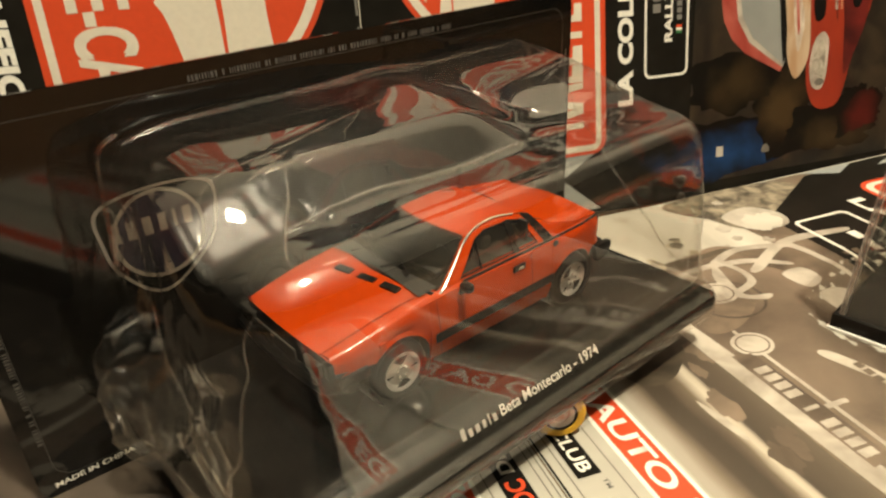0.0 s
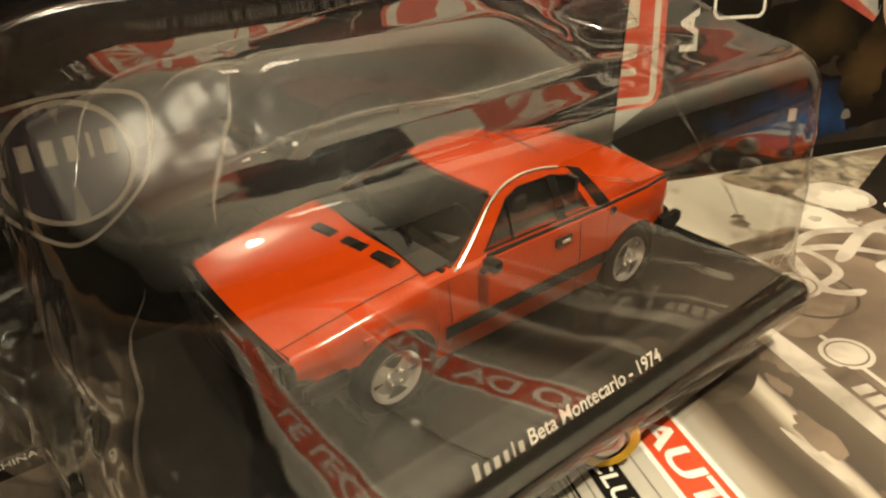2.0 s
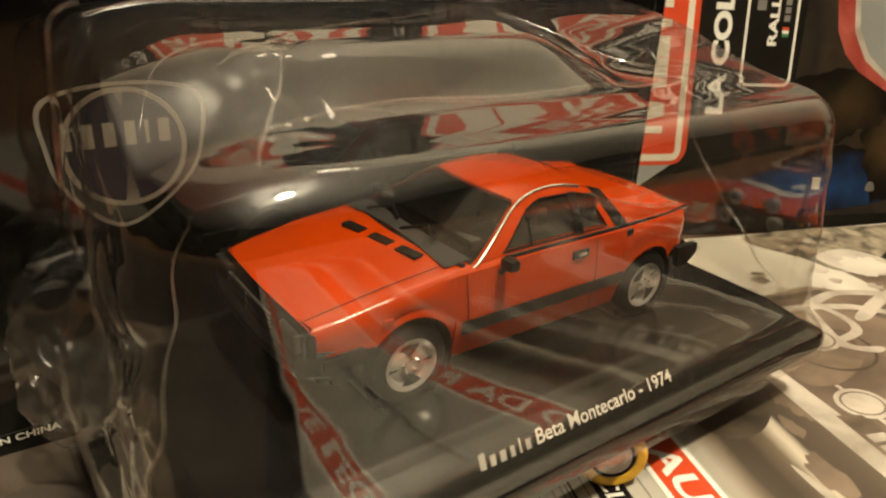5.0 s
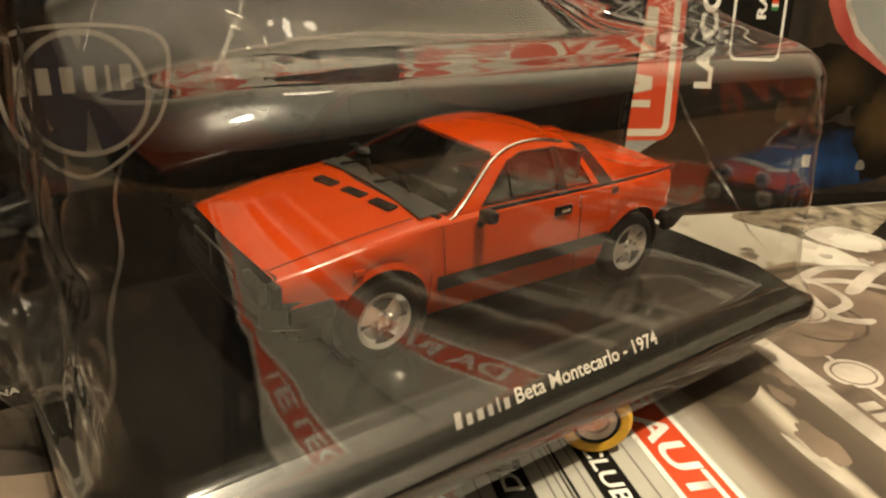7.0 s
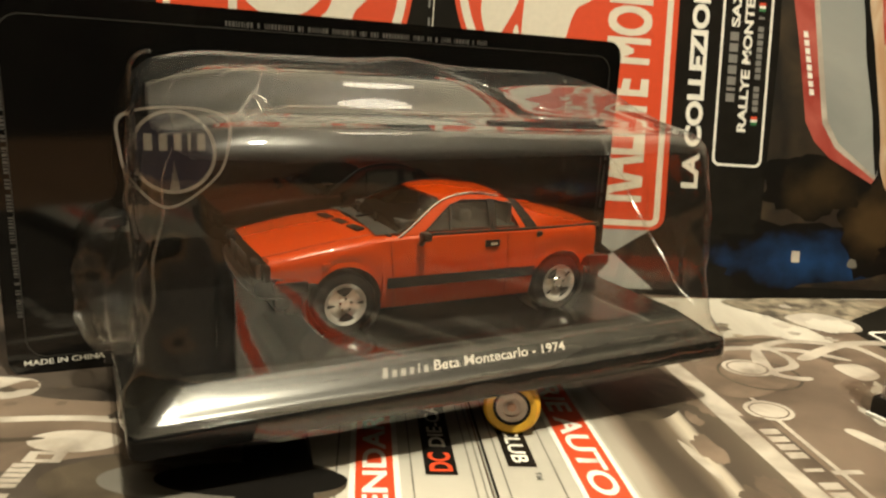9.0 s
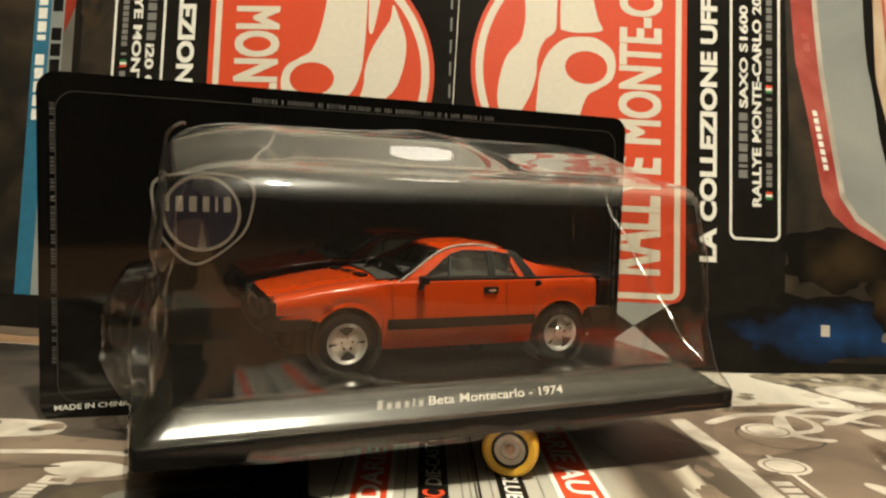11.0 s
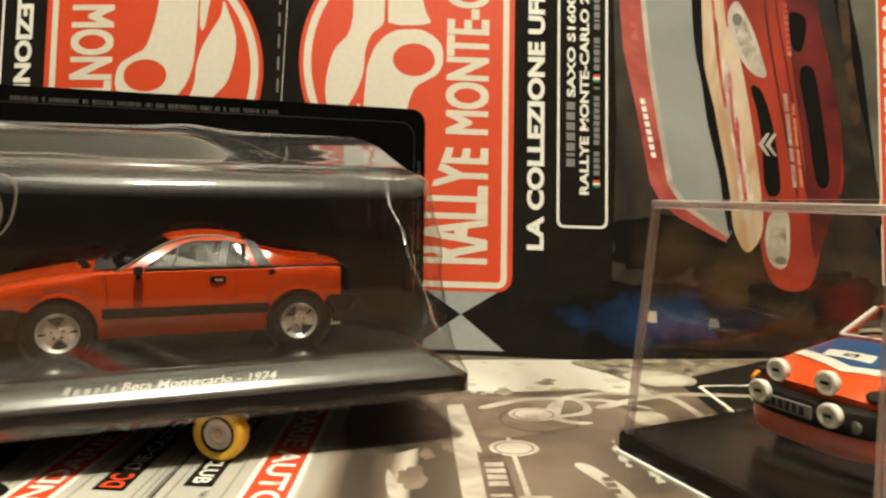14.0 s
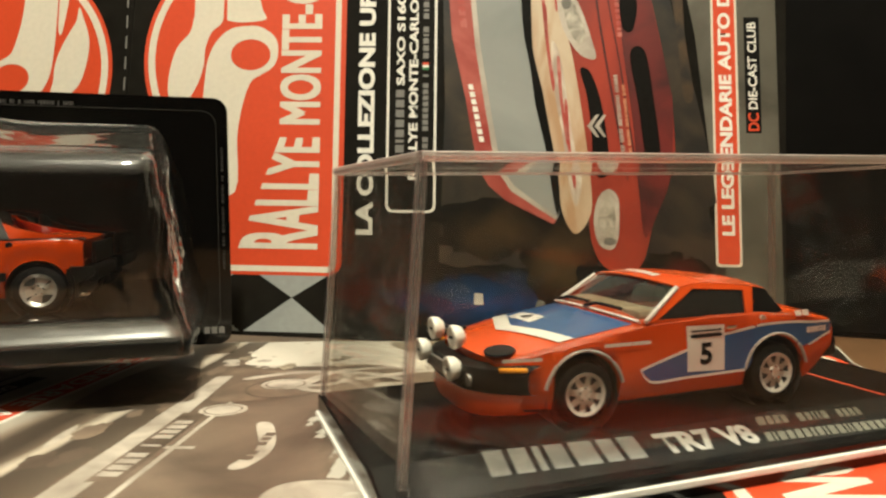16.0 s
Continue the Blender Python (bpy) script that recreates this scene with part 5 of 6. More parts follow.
# ---- model cars ----
def wheel(parent, hub, side, r_tyre, r_rim, width, style, angle=0.0):
    """A model wheel; side: -1 faces the viewer's side of the car."""
    x, y, z = hub
    w = part("wheel", lathe([(r_rim - 0.3, 0.4), (r_rim + 0.1, 0.0), (r_tyre - 0.9, 0.05), (r_tyre - 0.25, 0.5), (r_tyre, 1.2), (r_tyre, width - 1.2), (r_tyre - 0.3, width - 0.4), (r_rim, width)], (x, y, z), (0, -side, 0), 36), TYRE, parent, "black rubber tyre", smooth=True)
    dish = [(0.0, 0.35), (1.2, 0.35), (1.4, 0.6), (r_rim - 1.0, 0.9), (r_rim - 0.6, 0.3), (r_rim - 0.1, 0.05), (r_rim + 0.12, -0.1), (r_rim + 0.15, 0.35), (r_rim - 0.1, 1.6)]
    part("rim", lathe(dish, (x, y, z), (0, -side, 0), 36), PALE_ALLOY if style == "eight" else ALLOY, w, "silver alloy rim", smooth=True)

    def face(px, pz, d):
        return (x + px, y + side * d, z + pz)

    def blade(loop, d, material, name):
        bm = bmesh.new()
        bm.faces.new([bm.verts.new(Vector(face(px, pz, d)) * MM) for px, pz in loop])
        part(name, bm, material, w)

    holes = 8 if style == "eight" else 4
    for k in range(holes):
        a = radians(angle + 360 * k / holes + 90)
        if style == "eight":
            spread, r0, r1 = 0.22, r_rim * 0.5, r_rim * 0.85
        else:
            spread, r0, r1 = (0.52, r_rim * 0.42, r_rim * 0.84) if k % 2 == 0 else (0.1, r_rim * 0.5, r_rim * 0.9)
        lp = [(r0 * math.cos(a + spread * 0.35), r0 * math.sin(a + spread * 0.35)), (r0 * math.cos(a - spread * 0.35), r0 * math.sin(a - spread * 0.35))]
        lp += [(r1 * math.cos(a - spread + 2 * spread * i / 6), r1 * math.sin(a - spread + 2 * spread * i / 6)) for i in range(7)]
        blade(lp, -0.18, CABIN, "slot")
    for k in range(5):
        a = radians(72 * k + 20)
        part("bolt", lathe([(0, -0.1), (0.34, 0.0), (0.36, 0.5)], face(1.35 * math.cos(a), 1.35 * math.sin(a), 0.05), (0, -side, 0), 8), CHROME, w)
    return w


def body_skin(us, c, hw, low, shoulder, centre, sweep, tuck=1.6, hip=0.9):
    """The lower body: one cross-section per station, both sides."""
    rows = []
    for u in us:
        h, b, s, t = hw(u), low(u), shoulder(u), centre(u)
        mid = b + (s - b) * 0.45
        half = [(h - tuck * max(0.0, min(1.0, (36 - b) / 9)), b), (h - 0.35, b + (mid - b) * 0.5), (h, mid), (h - 0.15, mid + (s - mid) * 0.5), (h - hip * 0.7, s - 0.55), (h - hip * 1.25, s - 0.1), (h - hip * 2.3, s + 0.12)]
        for k in (0.75, 0.5, 0.25):
            half.append(((h - hip * 2.3) * k, s + 0.12 + (t - s - 0.12) * (1 - k * k)))
        row = [(u + sweep(u) * (d / 20) ** 2, c - d, w) for d, w in half] + [(u, c, t)] + [(u + sweep(u) * (d / 20) ** 2, c + d, w) for d, w in half[::-1]]
        rows.append(row)
    return rows


def arch(u, hubs, r, hub_w, base):
    w = base
    for h in hubs:
        if abs(u - h) < r:
            w = max(w, hub_w + math.sqrt(r * r - (u - h) ** 2))
    return w


def fine(lo, hi, n, hubs, r):
    us = [lo + (hi - lo) * i / n for i in range(n + 1)]
    for h in hubs:
        us += [h - r * math.cos(math.pi * i / 18) for i in range(19)] + [h - r - 0.02, h + r + 0.02]
    return sorted(set(round(x, 3) for x in us if lo <= x <= hi))


def plate(loop, place, thick, holes=(), cut=0.0):
    """A shaped panel: outline in (u, w), put in place by place(u, w, depth)."""
    return slab(loop, 0, thick, lambda x, y, z: place(x, y, -z), holes, cut)


def box_at(c, size, bevel=0.2):
    return box([c[i] - size[i] / 2 for i in range(3)], [c[i] + size[i] / 2 for i in range(3)], bevel, 2)


# ---- orange coupe ----
GAP = mat("dark_panel_gap", (0.06, 0.006, 0.002), 0.5)
C = 19.6
coupe = thing("model_car", PACK @ Matrix.Translation((0, C * MM, 0)) @ Matrix.Diagonal((1, 0.95, 1, 1)) @ Matrix.Translation((0, -C * MM, 0)), "orange die-cast model coupe with black trim on a black plinth", "model car")
HUBS = (-27.0, 29.2)
hw_t = [(-48.8, 17.2), (-46, 18.6), (-40, 19.6), (-30, 20.2), (-10, 20.4), (20, 20.6), (32, 20.5), (40, 19.6), (44, 18.2)]
sh_t = [(-48.8, 38.6), (-46, 39.2), (-42, 39.9), (-30, 41.9), (-18, 43.2), (0, 43.6), (20, 43.6), (34, 43.9), (41, 43.6), (44, 42.6)]
ct_t = [(-48.8, 39.4), (-44, 40.6), (-30, 43.2), (-18, 44.8), (0, 45), (20, 45), (36, 44.9), (44, 43.6)]
lo_t = [(-48.8, 35.2), (-36, 34.6), (-34, 34.6), (-33.9, 27.2), (36.5, 27.2), (36.6, 35), (44, 36)]


def low_a(u):
    return arch(u, HUBS, 8.5, 29.2, lerp(lo_t, u))


us = fine(-44.6, 43.2, 90, HUBS, 8.5)
rows = body_skin(us, C, lambda u: lerp(hw_t, u), low_a, lambda u: lerp(sh_t, u), lambda u: lerp(ct_t, u), lambda u: 1.5 * max(0.0, min(1.0, (-26 - u) / 18)) - 2.0 * max(0.0, min(1.0, (u - 34) / 9)))
part("body", grid(rows, cap1=True), ORANGE, coupe, "glossy orange bodyshell", smooth=True, sharp=32)
part("underbody", box((-39, 4, 26.5), (39, 35, 37), 1), CABIN, coupe, "black underbody")
for h in HUBS:
    for s in (0, 1):
        part("wheel_well", lathe([(8.6, 0), (8.6, 7), (0, 7)], (h, C - 19.4 if s == 0 else C + 19.4, 29.2), (0, 1 if s == 0 else -1, 0), 32), CABIN, coupe)


def nose(n, du=0.0):
    """Where the nose lies across the car."""
    return -44.5 + 1.5 * ((n - C) / 20) ** 2 + du


def nose_panel(w0, w1, d0, d1, n0, n1, material, name, label=""):
    rows_ = []
    for w, d in ((w0, d0), ((w0 + w1) / 2, (d0 + d1) / 2 - 0.15), (w1, d1)):
        rows_.append([(nose(n0 + (n1 - n0) * i / 16, -d), n0 + (n1 - n0) * i / 16, w) for i in range(17)])
    return part(name, grid(rows_), material, coupe, label, smooth=True)


nose_panel(34.6, 39.9, 1.6, -0.2, 1.4, 2 * C - 1.4, BLACK_TRIM, "front_panel", "black plastic nose panel")
bm = grid([[(nose(n, -d) + (3.4 if abs(n - C) > 18.6 else 0), n, w) for n in [C + 20 * (-1 + i / 12) for i in range(25)]] for d, w in ((0.4, 31.6), (2.3, 32.2), (3.0, 33.4), (3.0, 34.8), (2.2, 35.7), (0.2, 36.0))])
part("front_bumper", bm, BLACK_TRIM, coupe, "black front bumper", smooth=True)
part("front_apron", box((-41.5, 4, 27.5), (-35, 35.2, 34), 1.5), BLACK_TRIM, coupe)
for s in (-1, 1):
    n = C + s * 14.6
    part("headlamp", box_at((nose(n, -1.3), n, 37.4), (1.4, 6.4, 3.4), 0.4), mat("grey_lamp_glass", (0.02, 0.019, 0.017), 0.12), coupe, "dark rectangular headlamp")
    part("indicator", box_at((nose(C + s * 18.2, -0.4), C + s * 18.4, 37.2), (1.6, 2.4, 3.6), 0.5), BLACK_TRIM, coupe)
    part("lamp_glint", box_at((nose(C + s * 17.2, -1.2), C + s * 17.2, 37.6), (0.5, 0.3, 2.2), 0.1), CHROME, coupe)
part("grille_badge", box_at((nose(C, -1.9), C, 37.4), (0.5, 0.8, 3.2), 0.15), CHROME, coupe)
for k in range(5):
    part("grille_bar", box_at((nose(C + 4, -1.5), C, 35.6 + 0.8 * k), (0.5, 18, 0.25), 0.05), CABIN, coupe)
# black bumper corners along the flanks
for s in (-1, 1):
    y = C + s * 20.1
    part("front_bumper_side", box((-42.5, y - 0.7, 32.8), (-35.2, y + 0.7, 35.3), 0.6), BLACK_TRIM, coupe)
    part("rear_bumper_side", plate([(37.4, 35.8), (43.8, 35.6), (44.0, 33.6), (41.2, 31.4), (38.6, 31.2)], lambda u, w, d, y=y, s=s: (u, y + s * (0.8 - d), w), 1.5), BLACK_TRIM, coupe)
part("rear_bumper", box((41, 1.5, 31.2), (44.2, 37.7, 35.4), 1.2, 3), BLACK_TRIM, coupe, "black rear bumper", smooth=True)
part("exhaust", tube([(34, 6, 26.8), (41.5, 6, 27)], 0.9, 12), CHROME, coupe, "bright exhaust tip")
part("tail_panel", box((42.6, 3, 36.5), (43.5, 36, 42.5), 0.4), BLACK_TRIM, coupe)


def side_a(u, w, d=0.0):
    """The car's near flank above the waist leans inward in a slight curve; d is depth into the car."""
    k = max(0.0, w - 43.4)
    return (u, C - lerp(hw_t, u) + 1.5 + 0.915 * k + 0.035 * k * (k - 8) + d, w)


def side_b(u, w, d=0.0):
    return (u, 2 * C - side_a(u, w, d)[1], w)


roof_line = [(-15.4, 42.6), (-13, 43.9), (-7.6, 47.1), (-3.3, 49.4), (1.1, 50.8), (5.8, 51.35), (10.4, 51.2), (14.6, 50.5)]
outline = roof_line + [(16.4, 50.0), (22.4, 43.5), (15, 43.3), (-6, 43.2)]
win_front = [(-8.4, 43.9), (-3.4, 47.2), (0.1, 49.3), (3.8, 50.2), (11.0, 50.1), (9.4, 43.9)]
win_rear = [(12.3, 50.0), (15.2, 49.4), (17.2, 43.9), (10.6, 43.9)]
CABIN_CREAM = mat("pale_cabin_plastic", (0.42, 0.36, 0.27), 0.5)
SIDE_WINDOW = clear("bright_side_window_plastic", (0.85, 0.82, 0.76), 0.05, 1.45, gain=1.6, haze=0.008)
WINDOW = clear("window_plastic", (0.3, 0.28, 0.25), 0.03, 1.45, gain=1.6)


def upright(place, sgn, u, w, d):
    """The rear buttress stands more upright the further back it goes."""
    x, n, z = place(u, w, d)
    return (x, n - sgn * 0.55 * max(0.0, min(1.0, (u - 21.5) / 7)) * max(0.0, w - 43.4), z)


for place, sgn in ((side_a, 1), (side_b, -1)):
    part("side_frame", slab(outline, 0, 0.9, lambda x, y, z, p=place: p(x, y, -z), (win_front, win_rear), 1.3), ORANGE, coupe, smooth=True)
    for lp in (win_front, win_rear):
        part("side_window", plate(lp, lambda u, w, d, p=place: p(u, w, d + 0.35), 0.0), SIDE_WINDOW if sgn > 0 else CABIN_CREAM, coupe, "clear side window" if sgn > 0 else "pale side window")
        rim_in = [(sum(p[0] for p in lp) / len(lp) + (x - sum(p[0] for p in lp) / len(lp)) * 0.93, sum(p[1] for p in lp) / len(lp) + (y - sum(p[1] for p in lp) / len(lp)) * 0.91) for x, y in lp]
        part("window_rubber", plate(lp, lambda u, w, d, p=place: p(u, w, d - 0.06), 0.12, (rim_in,), 1.3), BLACK_TRIM, coupe)
    part("buttress", slab([(16.4, 49.4), (23, 46.8), (31, 45), (40.5, 43.9), (40.5, 43.2), (21, 43.2)], 0, 3.0, lambda x, y, z, p=place, g=sgn: upright(p, g, x, y, 0.2 - z), (), 1.3), ORANGE, coupe, smooth=True)
    part("buttress_vent", plate([(16.0, 50.5), (18.7, 49.7), (22.4, 43.6), (19.0, 43.6)], lambda u, w, d, p=place: p(u, w, d - 0.14), 0.4, (), 1.3), BLACK_TRIM, coupe, "black side vent panel")
    part("pillar_trim", plate([(11.0, 50.2), (12.3, 50.1), (10.7, 43.8), (9.4, 43.8)], lambda u, w, d, p=place: p(u, w, d - 0.1), 0.2, (), 1.3), BLACK_TRIM, coupe, "black door pillar")
    part("drip_rail", tube([place(u, w, -0.15) for u, w in spline([(-18.2, 42.9), (-16.8, 42.45), *roof_line], 4, False)], 0.34, 8), CHROME if sgn > 0 else BLACK_TRIM, coupe, "bright drip rail")
    part("waist_strip", tube([place(u, 43.55, -0.5) for u in (-8, 6, 20, 33, 41.5)], 0.38, 8), BLACK_TRIM, coupe)
    part("quarter_light_bar", tube([place(-1.6, 43.9, 0.1), place(0.2, 49.2, 0.1)], 0.3, 6), BLACK_TRIM, coupe)
    part("mirror", box_at((-9.4, C - sgn * 22.2, 43.7), (2.2, 3.2, 2.0), 0.7), BLACK_TRIM, coupe, "black door mirror", smooth=True)
    part("mirror_arm", tube([(-9.4, C - sgn * 20, 41.6), (-9.4, C - sgn * 21.4, 43.2)], 0.7, 8), BLACK_TRIM, coupe)
    flank = C - sgn * 20.55
    part("rub_strip", grid([[(-17.6 + 39 * i / 12, flank - sgn * 0.08, w) for i in range(13)] for w in (32.0, 34.5)]), BLACK_TRIM, coupe, "black rubbing strip")
    hnd = part("door_handle", box_at((8.9, C - sgn * 20.5, 40.8), (4.0, 0.5, 1.7), 0.22), BLACK_TRIM, coupe)
    part("handle_lever", box_at((9.1, C - sgn * 20.85, 40.8), (2.0, 0.35, 0.7), 0.12), CHROME, hnd)
    part("side_repeater", box_at((-31.4, C - sgn * 20.2, 38.4), (1.8, 0.6, 1.0), 0.2), ORANGE, coupe)
    part("door_line", tube([(-16.8, C - sgn * 20.3, 42.6), (-16.2, C - sgn * 20.55, 36), (-15.8, C - sgn * 20.2, 28)], 0.08, 5), GAP, coupe)
    part("door_line", tube([(13.2, C - sgn * 20.3, 43), (13.4, C - sgn * 20.7, 36), (13.0, C - sgn * 20.4, 28.5)], 0.08, 5), GAP, coupe)
part("fuel_cap", lathe([(0, -0.2), (0.9, -0.2), (1.1, 0.1)], (22.3, C - 20.1, 42.0), (0, 1, 0), 16), BLACK_TRIM, coupe)

# roof, windscreen, rear
rows = []
for i in range(13):
    t = i / 12
    k = -1 + 2 * t
    row = []
    for j in range(13):
        u = -1.8 + (15.4 + 1.8) * j / 12
        wside = lerp(roof_line, u)
        hwr = C - side_a(u, wside)[1]
        row.append((u - 2.6 * (1 - k * k) * (1 - j / 12), C + k * hwr, wside + 1.0 * (1 - k * k) + 0.1))
    rows.append(row)
part("roof", grid(rows), ORANGE, coupe, "orange roof", smooth=True)


def screen(u0, w0, u1, w1, bow0, bow1, inset, lift, name, material, label=""):
    rows_ = []
    for i in range(13):
        k = -1 + i / 6
        row_ = []
        for j in range(9):
            t = j / 8
            u, w = u0 + (u1 - u0) * t, w0 + (w1 - w0) * t
            h = C - side_a(u, w)[1] - inset
            row_.append((u - (bow0 + (bow1 - bow0) * t) * (1 - k * k), C + k * h, w + lift + 0.9 * (1 - k * k) * (0.6 + 0.4 * t)))
        rows_.append(row_)
    return part(name, grid(rows_), material, coupe, label, smooth=True)


screen(-15.6, 43.0, -1.8, 50.6, 3.6, 2.4, 0.3, 0.0, "windscreen", WINDOW, "raked clear windscreen")
screen(15.2, 50.4, 17.5, 44.6, -1.0, -1.0, 3.2, 0.6, "rear_window", DARK_GLASS, "dark rear window")
part("screen_base", tube([(-16.2 - 3.6 * (1 - k * k), C + k * 18.4, 43.3 + 0.9 * (1 - k * k)) for k in [-1 + i / 8 for i in range(17)]], 0.5, 8), BLACK_TRIM, coupe)
for a, b in ((0.62, 0.1), (-0.1, -0.62)):
    part("wiper", tube([(-18.6, C + 17 * a, 45.0), (-15.5, C + 17 * (a + b) / 2, 46.4), (-17.0, C + 17 * b, 45.6)], 0.28, 6), BLACK_TRIM, coupe)
deck = [[(u, C + k * 17.6, lerp(sh_t, u) + 0.35 + (lerp(ct_t, u) - lerp(sh_t, u)) * (1 - k * k * 0.8)) for k in [-1 + i / 6 for i in range(13)]] for u in (-19.5, -15, -8, 0, 8, 17)]
part("cabin_tub", grid(deck), CABIN, coupe, "black cabin tray")
part("dashboard", box((-13, 4, 44), (-7, 35.2, 46.2), 0.8), CABIN, coupe)
part("cabin_floor", box((-16, 3, 36), (16, 36.2, 38.5), 0.3), CABIN, coupe)
part("cabin_back", box((15, 3.2, 38), (16, 36, 49.5), 0.2), CABIN, coupe)
for s in (-1, 1):
    part("seat", box((3.5, C + s * 8 - 5, 38), (7.2, C + s * 8 + 5, 48), 1.6, 3), CABIN, coupe, "dark bucket seat", smooth=True)
part("steering_wheel", lathe([(3.0, 0), (3.3, 0.3), (3.0, 0.6), (2.7, 0.3), (3.0, 0)], (-3.6, C - 8, 44.6), (1, 0, 0.5), 20), BLACK_TRIM, coupe)
for k, (vu, vn) in enumerate(((-24.2, 24.7), (-22.9, 17.0), (-21.7, 9.6))):
    vw = 44.1
    bm = box((-1.0, -2.6, -0.25), (1.0, 2.6, 0.25), 0.15)
    bm.transform(pose(vu * MM, vn * MM, vw * MM, 0, -6, 10))
    part("bonnet_vent", bm, BLACK_TRIM, coupe, "black bonnet vent")
part("bonnet_line", tube([(-44 + 24 * t, C - 15.6 - 1.2 * t, lerp(ct_t, -44 + 24 * t) - 1.0 + 0.25) for t in [i / 6 for i in range(7)]], 0.08, 5), GAP, coupe)
for h in HUBS:
    wheel(coupe, (h, C - 20.2, 29.2), -1, 7.1, 4.6, 5.5, "four", 4 if h < 0 else 40)
    wheel(coupe, (h, C + 20.2, 29.2), 1, 7.1, 4.6, 5.5, "four", 20)

# ---- loose toy wheel under the plinth ----
toy = thing("toy_wheel", axes((0.0372, 0.1492, 0.0065), Vector((0.995, 0.1, 0)), Vector((-0.1, 0.995, 0)), Vector((0, 0, 1))), "small toy wheel with yellow tyre propping up the plinth", "toy wheel")
part("tyre", lathe([(4.1, 0.2), (4.4, -0.3), (5.7, -0.5), (6.4, 0.1), (6.5, 1.2), (6.4, 3.2), (5.4, 4), (4.2, 4)], (0, 0, 0), (0, 1, 0), 40), YELLOW_RUBBER, toy, "yellow rubber tyre", smooth=True)
part("groove", lathe([(3.6, 0.3), (3.7, -0.1), (4.2, -0.15), (4.4, 0.1)], (0, 0, 0), (0, 1, 0), 40), BLACK_TRIM, toy)
part("rim", lathe([(0, 0.1), (1.2, 0.05), (1.3, 0.4), (2.2, 0.6), (2.4, 0.2), (3.5, -0.1), (3.7, 0.5)], (0, 0, 0), (0, 1, 0), 40), mat("pale_wheel_plastic", (0.62, 0.52, 0.44), 0.35, vary=0.15), toy, "pale ribbed rim", smooth=True)
part("hub", lathe([(0, -0.3), (0.9, -0.2), (1.2, 0.2)], (0, 0, 0), (0, 1, 0), 20), mat("pinkish_hub_plastic", (0.6, 0.36, 0.26), 0.35), toy)
part("axle", tube([(0, 3.5, 0), (0, 14, 0)], 0.8, 10), ALLOY, toy)


# ---- clear display case with the rally car ----
CASE = tilted((0.2157, 0.2022, 0.0), 42.0, 2.8)
INK_NAME = mat("pale_grey_ink", (0.36, 0.345, 0.31), 0.5, vary=0.2)
case = thing("display_case", CASE, "clear acrylic display case on a black base", "display case")
U0, U1, N0, N1 = -73.5, 77.0, -19.4, 52.5
BASE_TOP = 11.6
SLOPE_N = -4.0


def base_top(n):
    """The base's front strip, with the name on it, slopes down to its edge."""
    return BASE_TOP + 0.2 * min(0.0, n - SLOPE_N)


section = [(N0, 3.1), (N0, base_top(N0) - 0.5), (N0 + 0.5, base_top(N0 + 0.5)), (SLOPE_N, BASE_TOP), (N1 - 0.5, BASE_TOP), (N1, BASE_TOP - 0.5), (N1, 3.1)]
part("base", grid([[(u, n + (0.5 if u in (U0, U1) and n < 0 else 0), w - (0.5 if u in (U0, U1) and w > 5 else 0)) for n, w in section] for u in (U0, U0 + 0.5, U1 - 0.5, U1)], closed_u=True, cap0=True, cap1=True), PLINTH, case, "black display base")
part("base_edge", box((U0 - 0.7, N0 - 0.8, 5.3), (U1 + 0.7, N1 + 0.7, 6.7), 0.3), WHITE_PLASTIC, case, "pale base edge")


def on_base(x, y, z):
    return (x, y, base_top(y) + z)


def on_line(x, y, z):
    """The name line: y from 0 at its foot to 1 at its head; the line drops a little along the base."""
    low, high = -12.4 - 0.039 * (x + 51), -3.9 - 0.058 * (x + 50)
    n = low + (high - low) * y
    return (x - 1.5 * (1 - y), n, base_top(n) + z)


part("name_band", slab(rect(U0 + 9, N0 + 2.6, U1 - 2, -4.4), 0.05, 0, on_base, (), 5.0), PLINTH_GREY, case)
part("name_bar", word_bars([(0.8, 1), (0.75, 1), (0.3, 1), (0.8, 1), (1.0, 1), (0.7, 1), (0.8, 1)], -50.6, 0, -17.6, 1, 0.1, on_line, 0.24), mat("dim_grey_ink_on_base", (0.17, 0.163, 0.147), 0.5, vary=0.2), case)
part("name", letters("TR7 V8", -13.4, 0, 9.8, 1, 0.12, 0, 0.045, to=on_line), INK_NAME, case, "pale grey capital lettering")


INK_EVENT = mat("dull_olive_ink", (0.13, 0.125, 0.095), 0.5, vary=0.2)


def on_event(x, y, z):
    """The two small lines beside the name, slanting as it does."""
    n = y - 0.056 * x
    return (x + 0.55 * (y + 7), n, base_top(n) + z)


part("event_bar", bars([0.9, 0.6, 0.6, 0.6, 0, 0.7, 0.6, 0.3, 0.3, 0.6, 0, 0.5, 0.5, 0.5, 0.5], 13.2, -7.9, 41.5, -4.6, 0.12, 0, 0.22, on_event), INK_EVENT, case)
part("event_bar", bars([0.6, 0.25, 0.7, 0.6, 0.6, 0.6, 0.35, 0.6, 0.25, 0.7, 0.6, 0.25, 0.25, 0.6, 0.6, 0.6, 0.6, 0.6], 13.4, -13.9, 46.5, -10.6, 0.12, 0, 0.22, on_event), INK_EVENT, case)
part("road_line", slab([(56.4, 22.4), (55.6, -3.6), (56.7, -3.6), (57.3, 22.4)], BASE_TOP + 0.08), INK_RED, case)
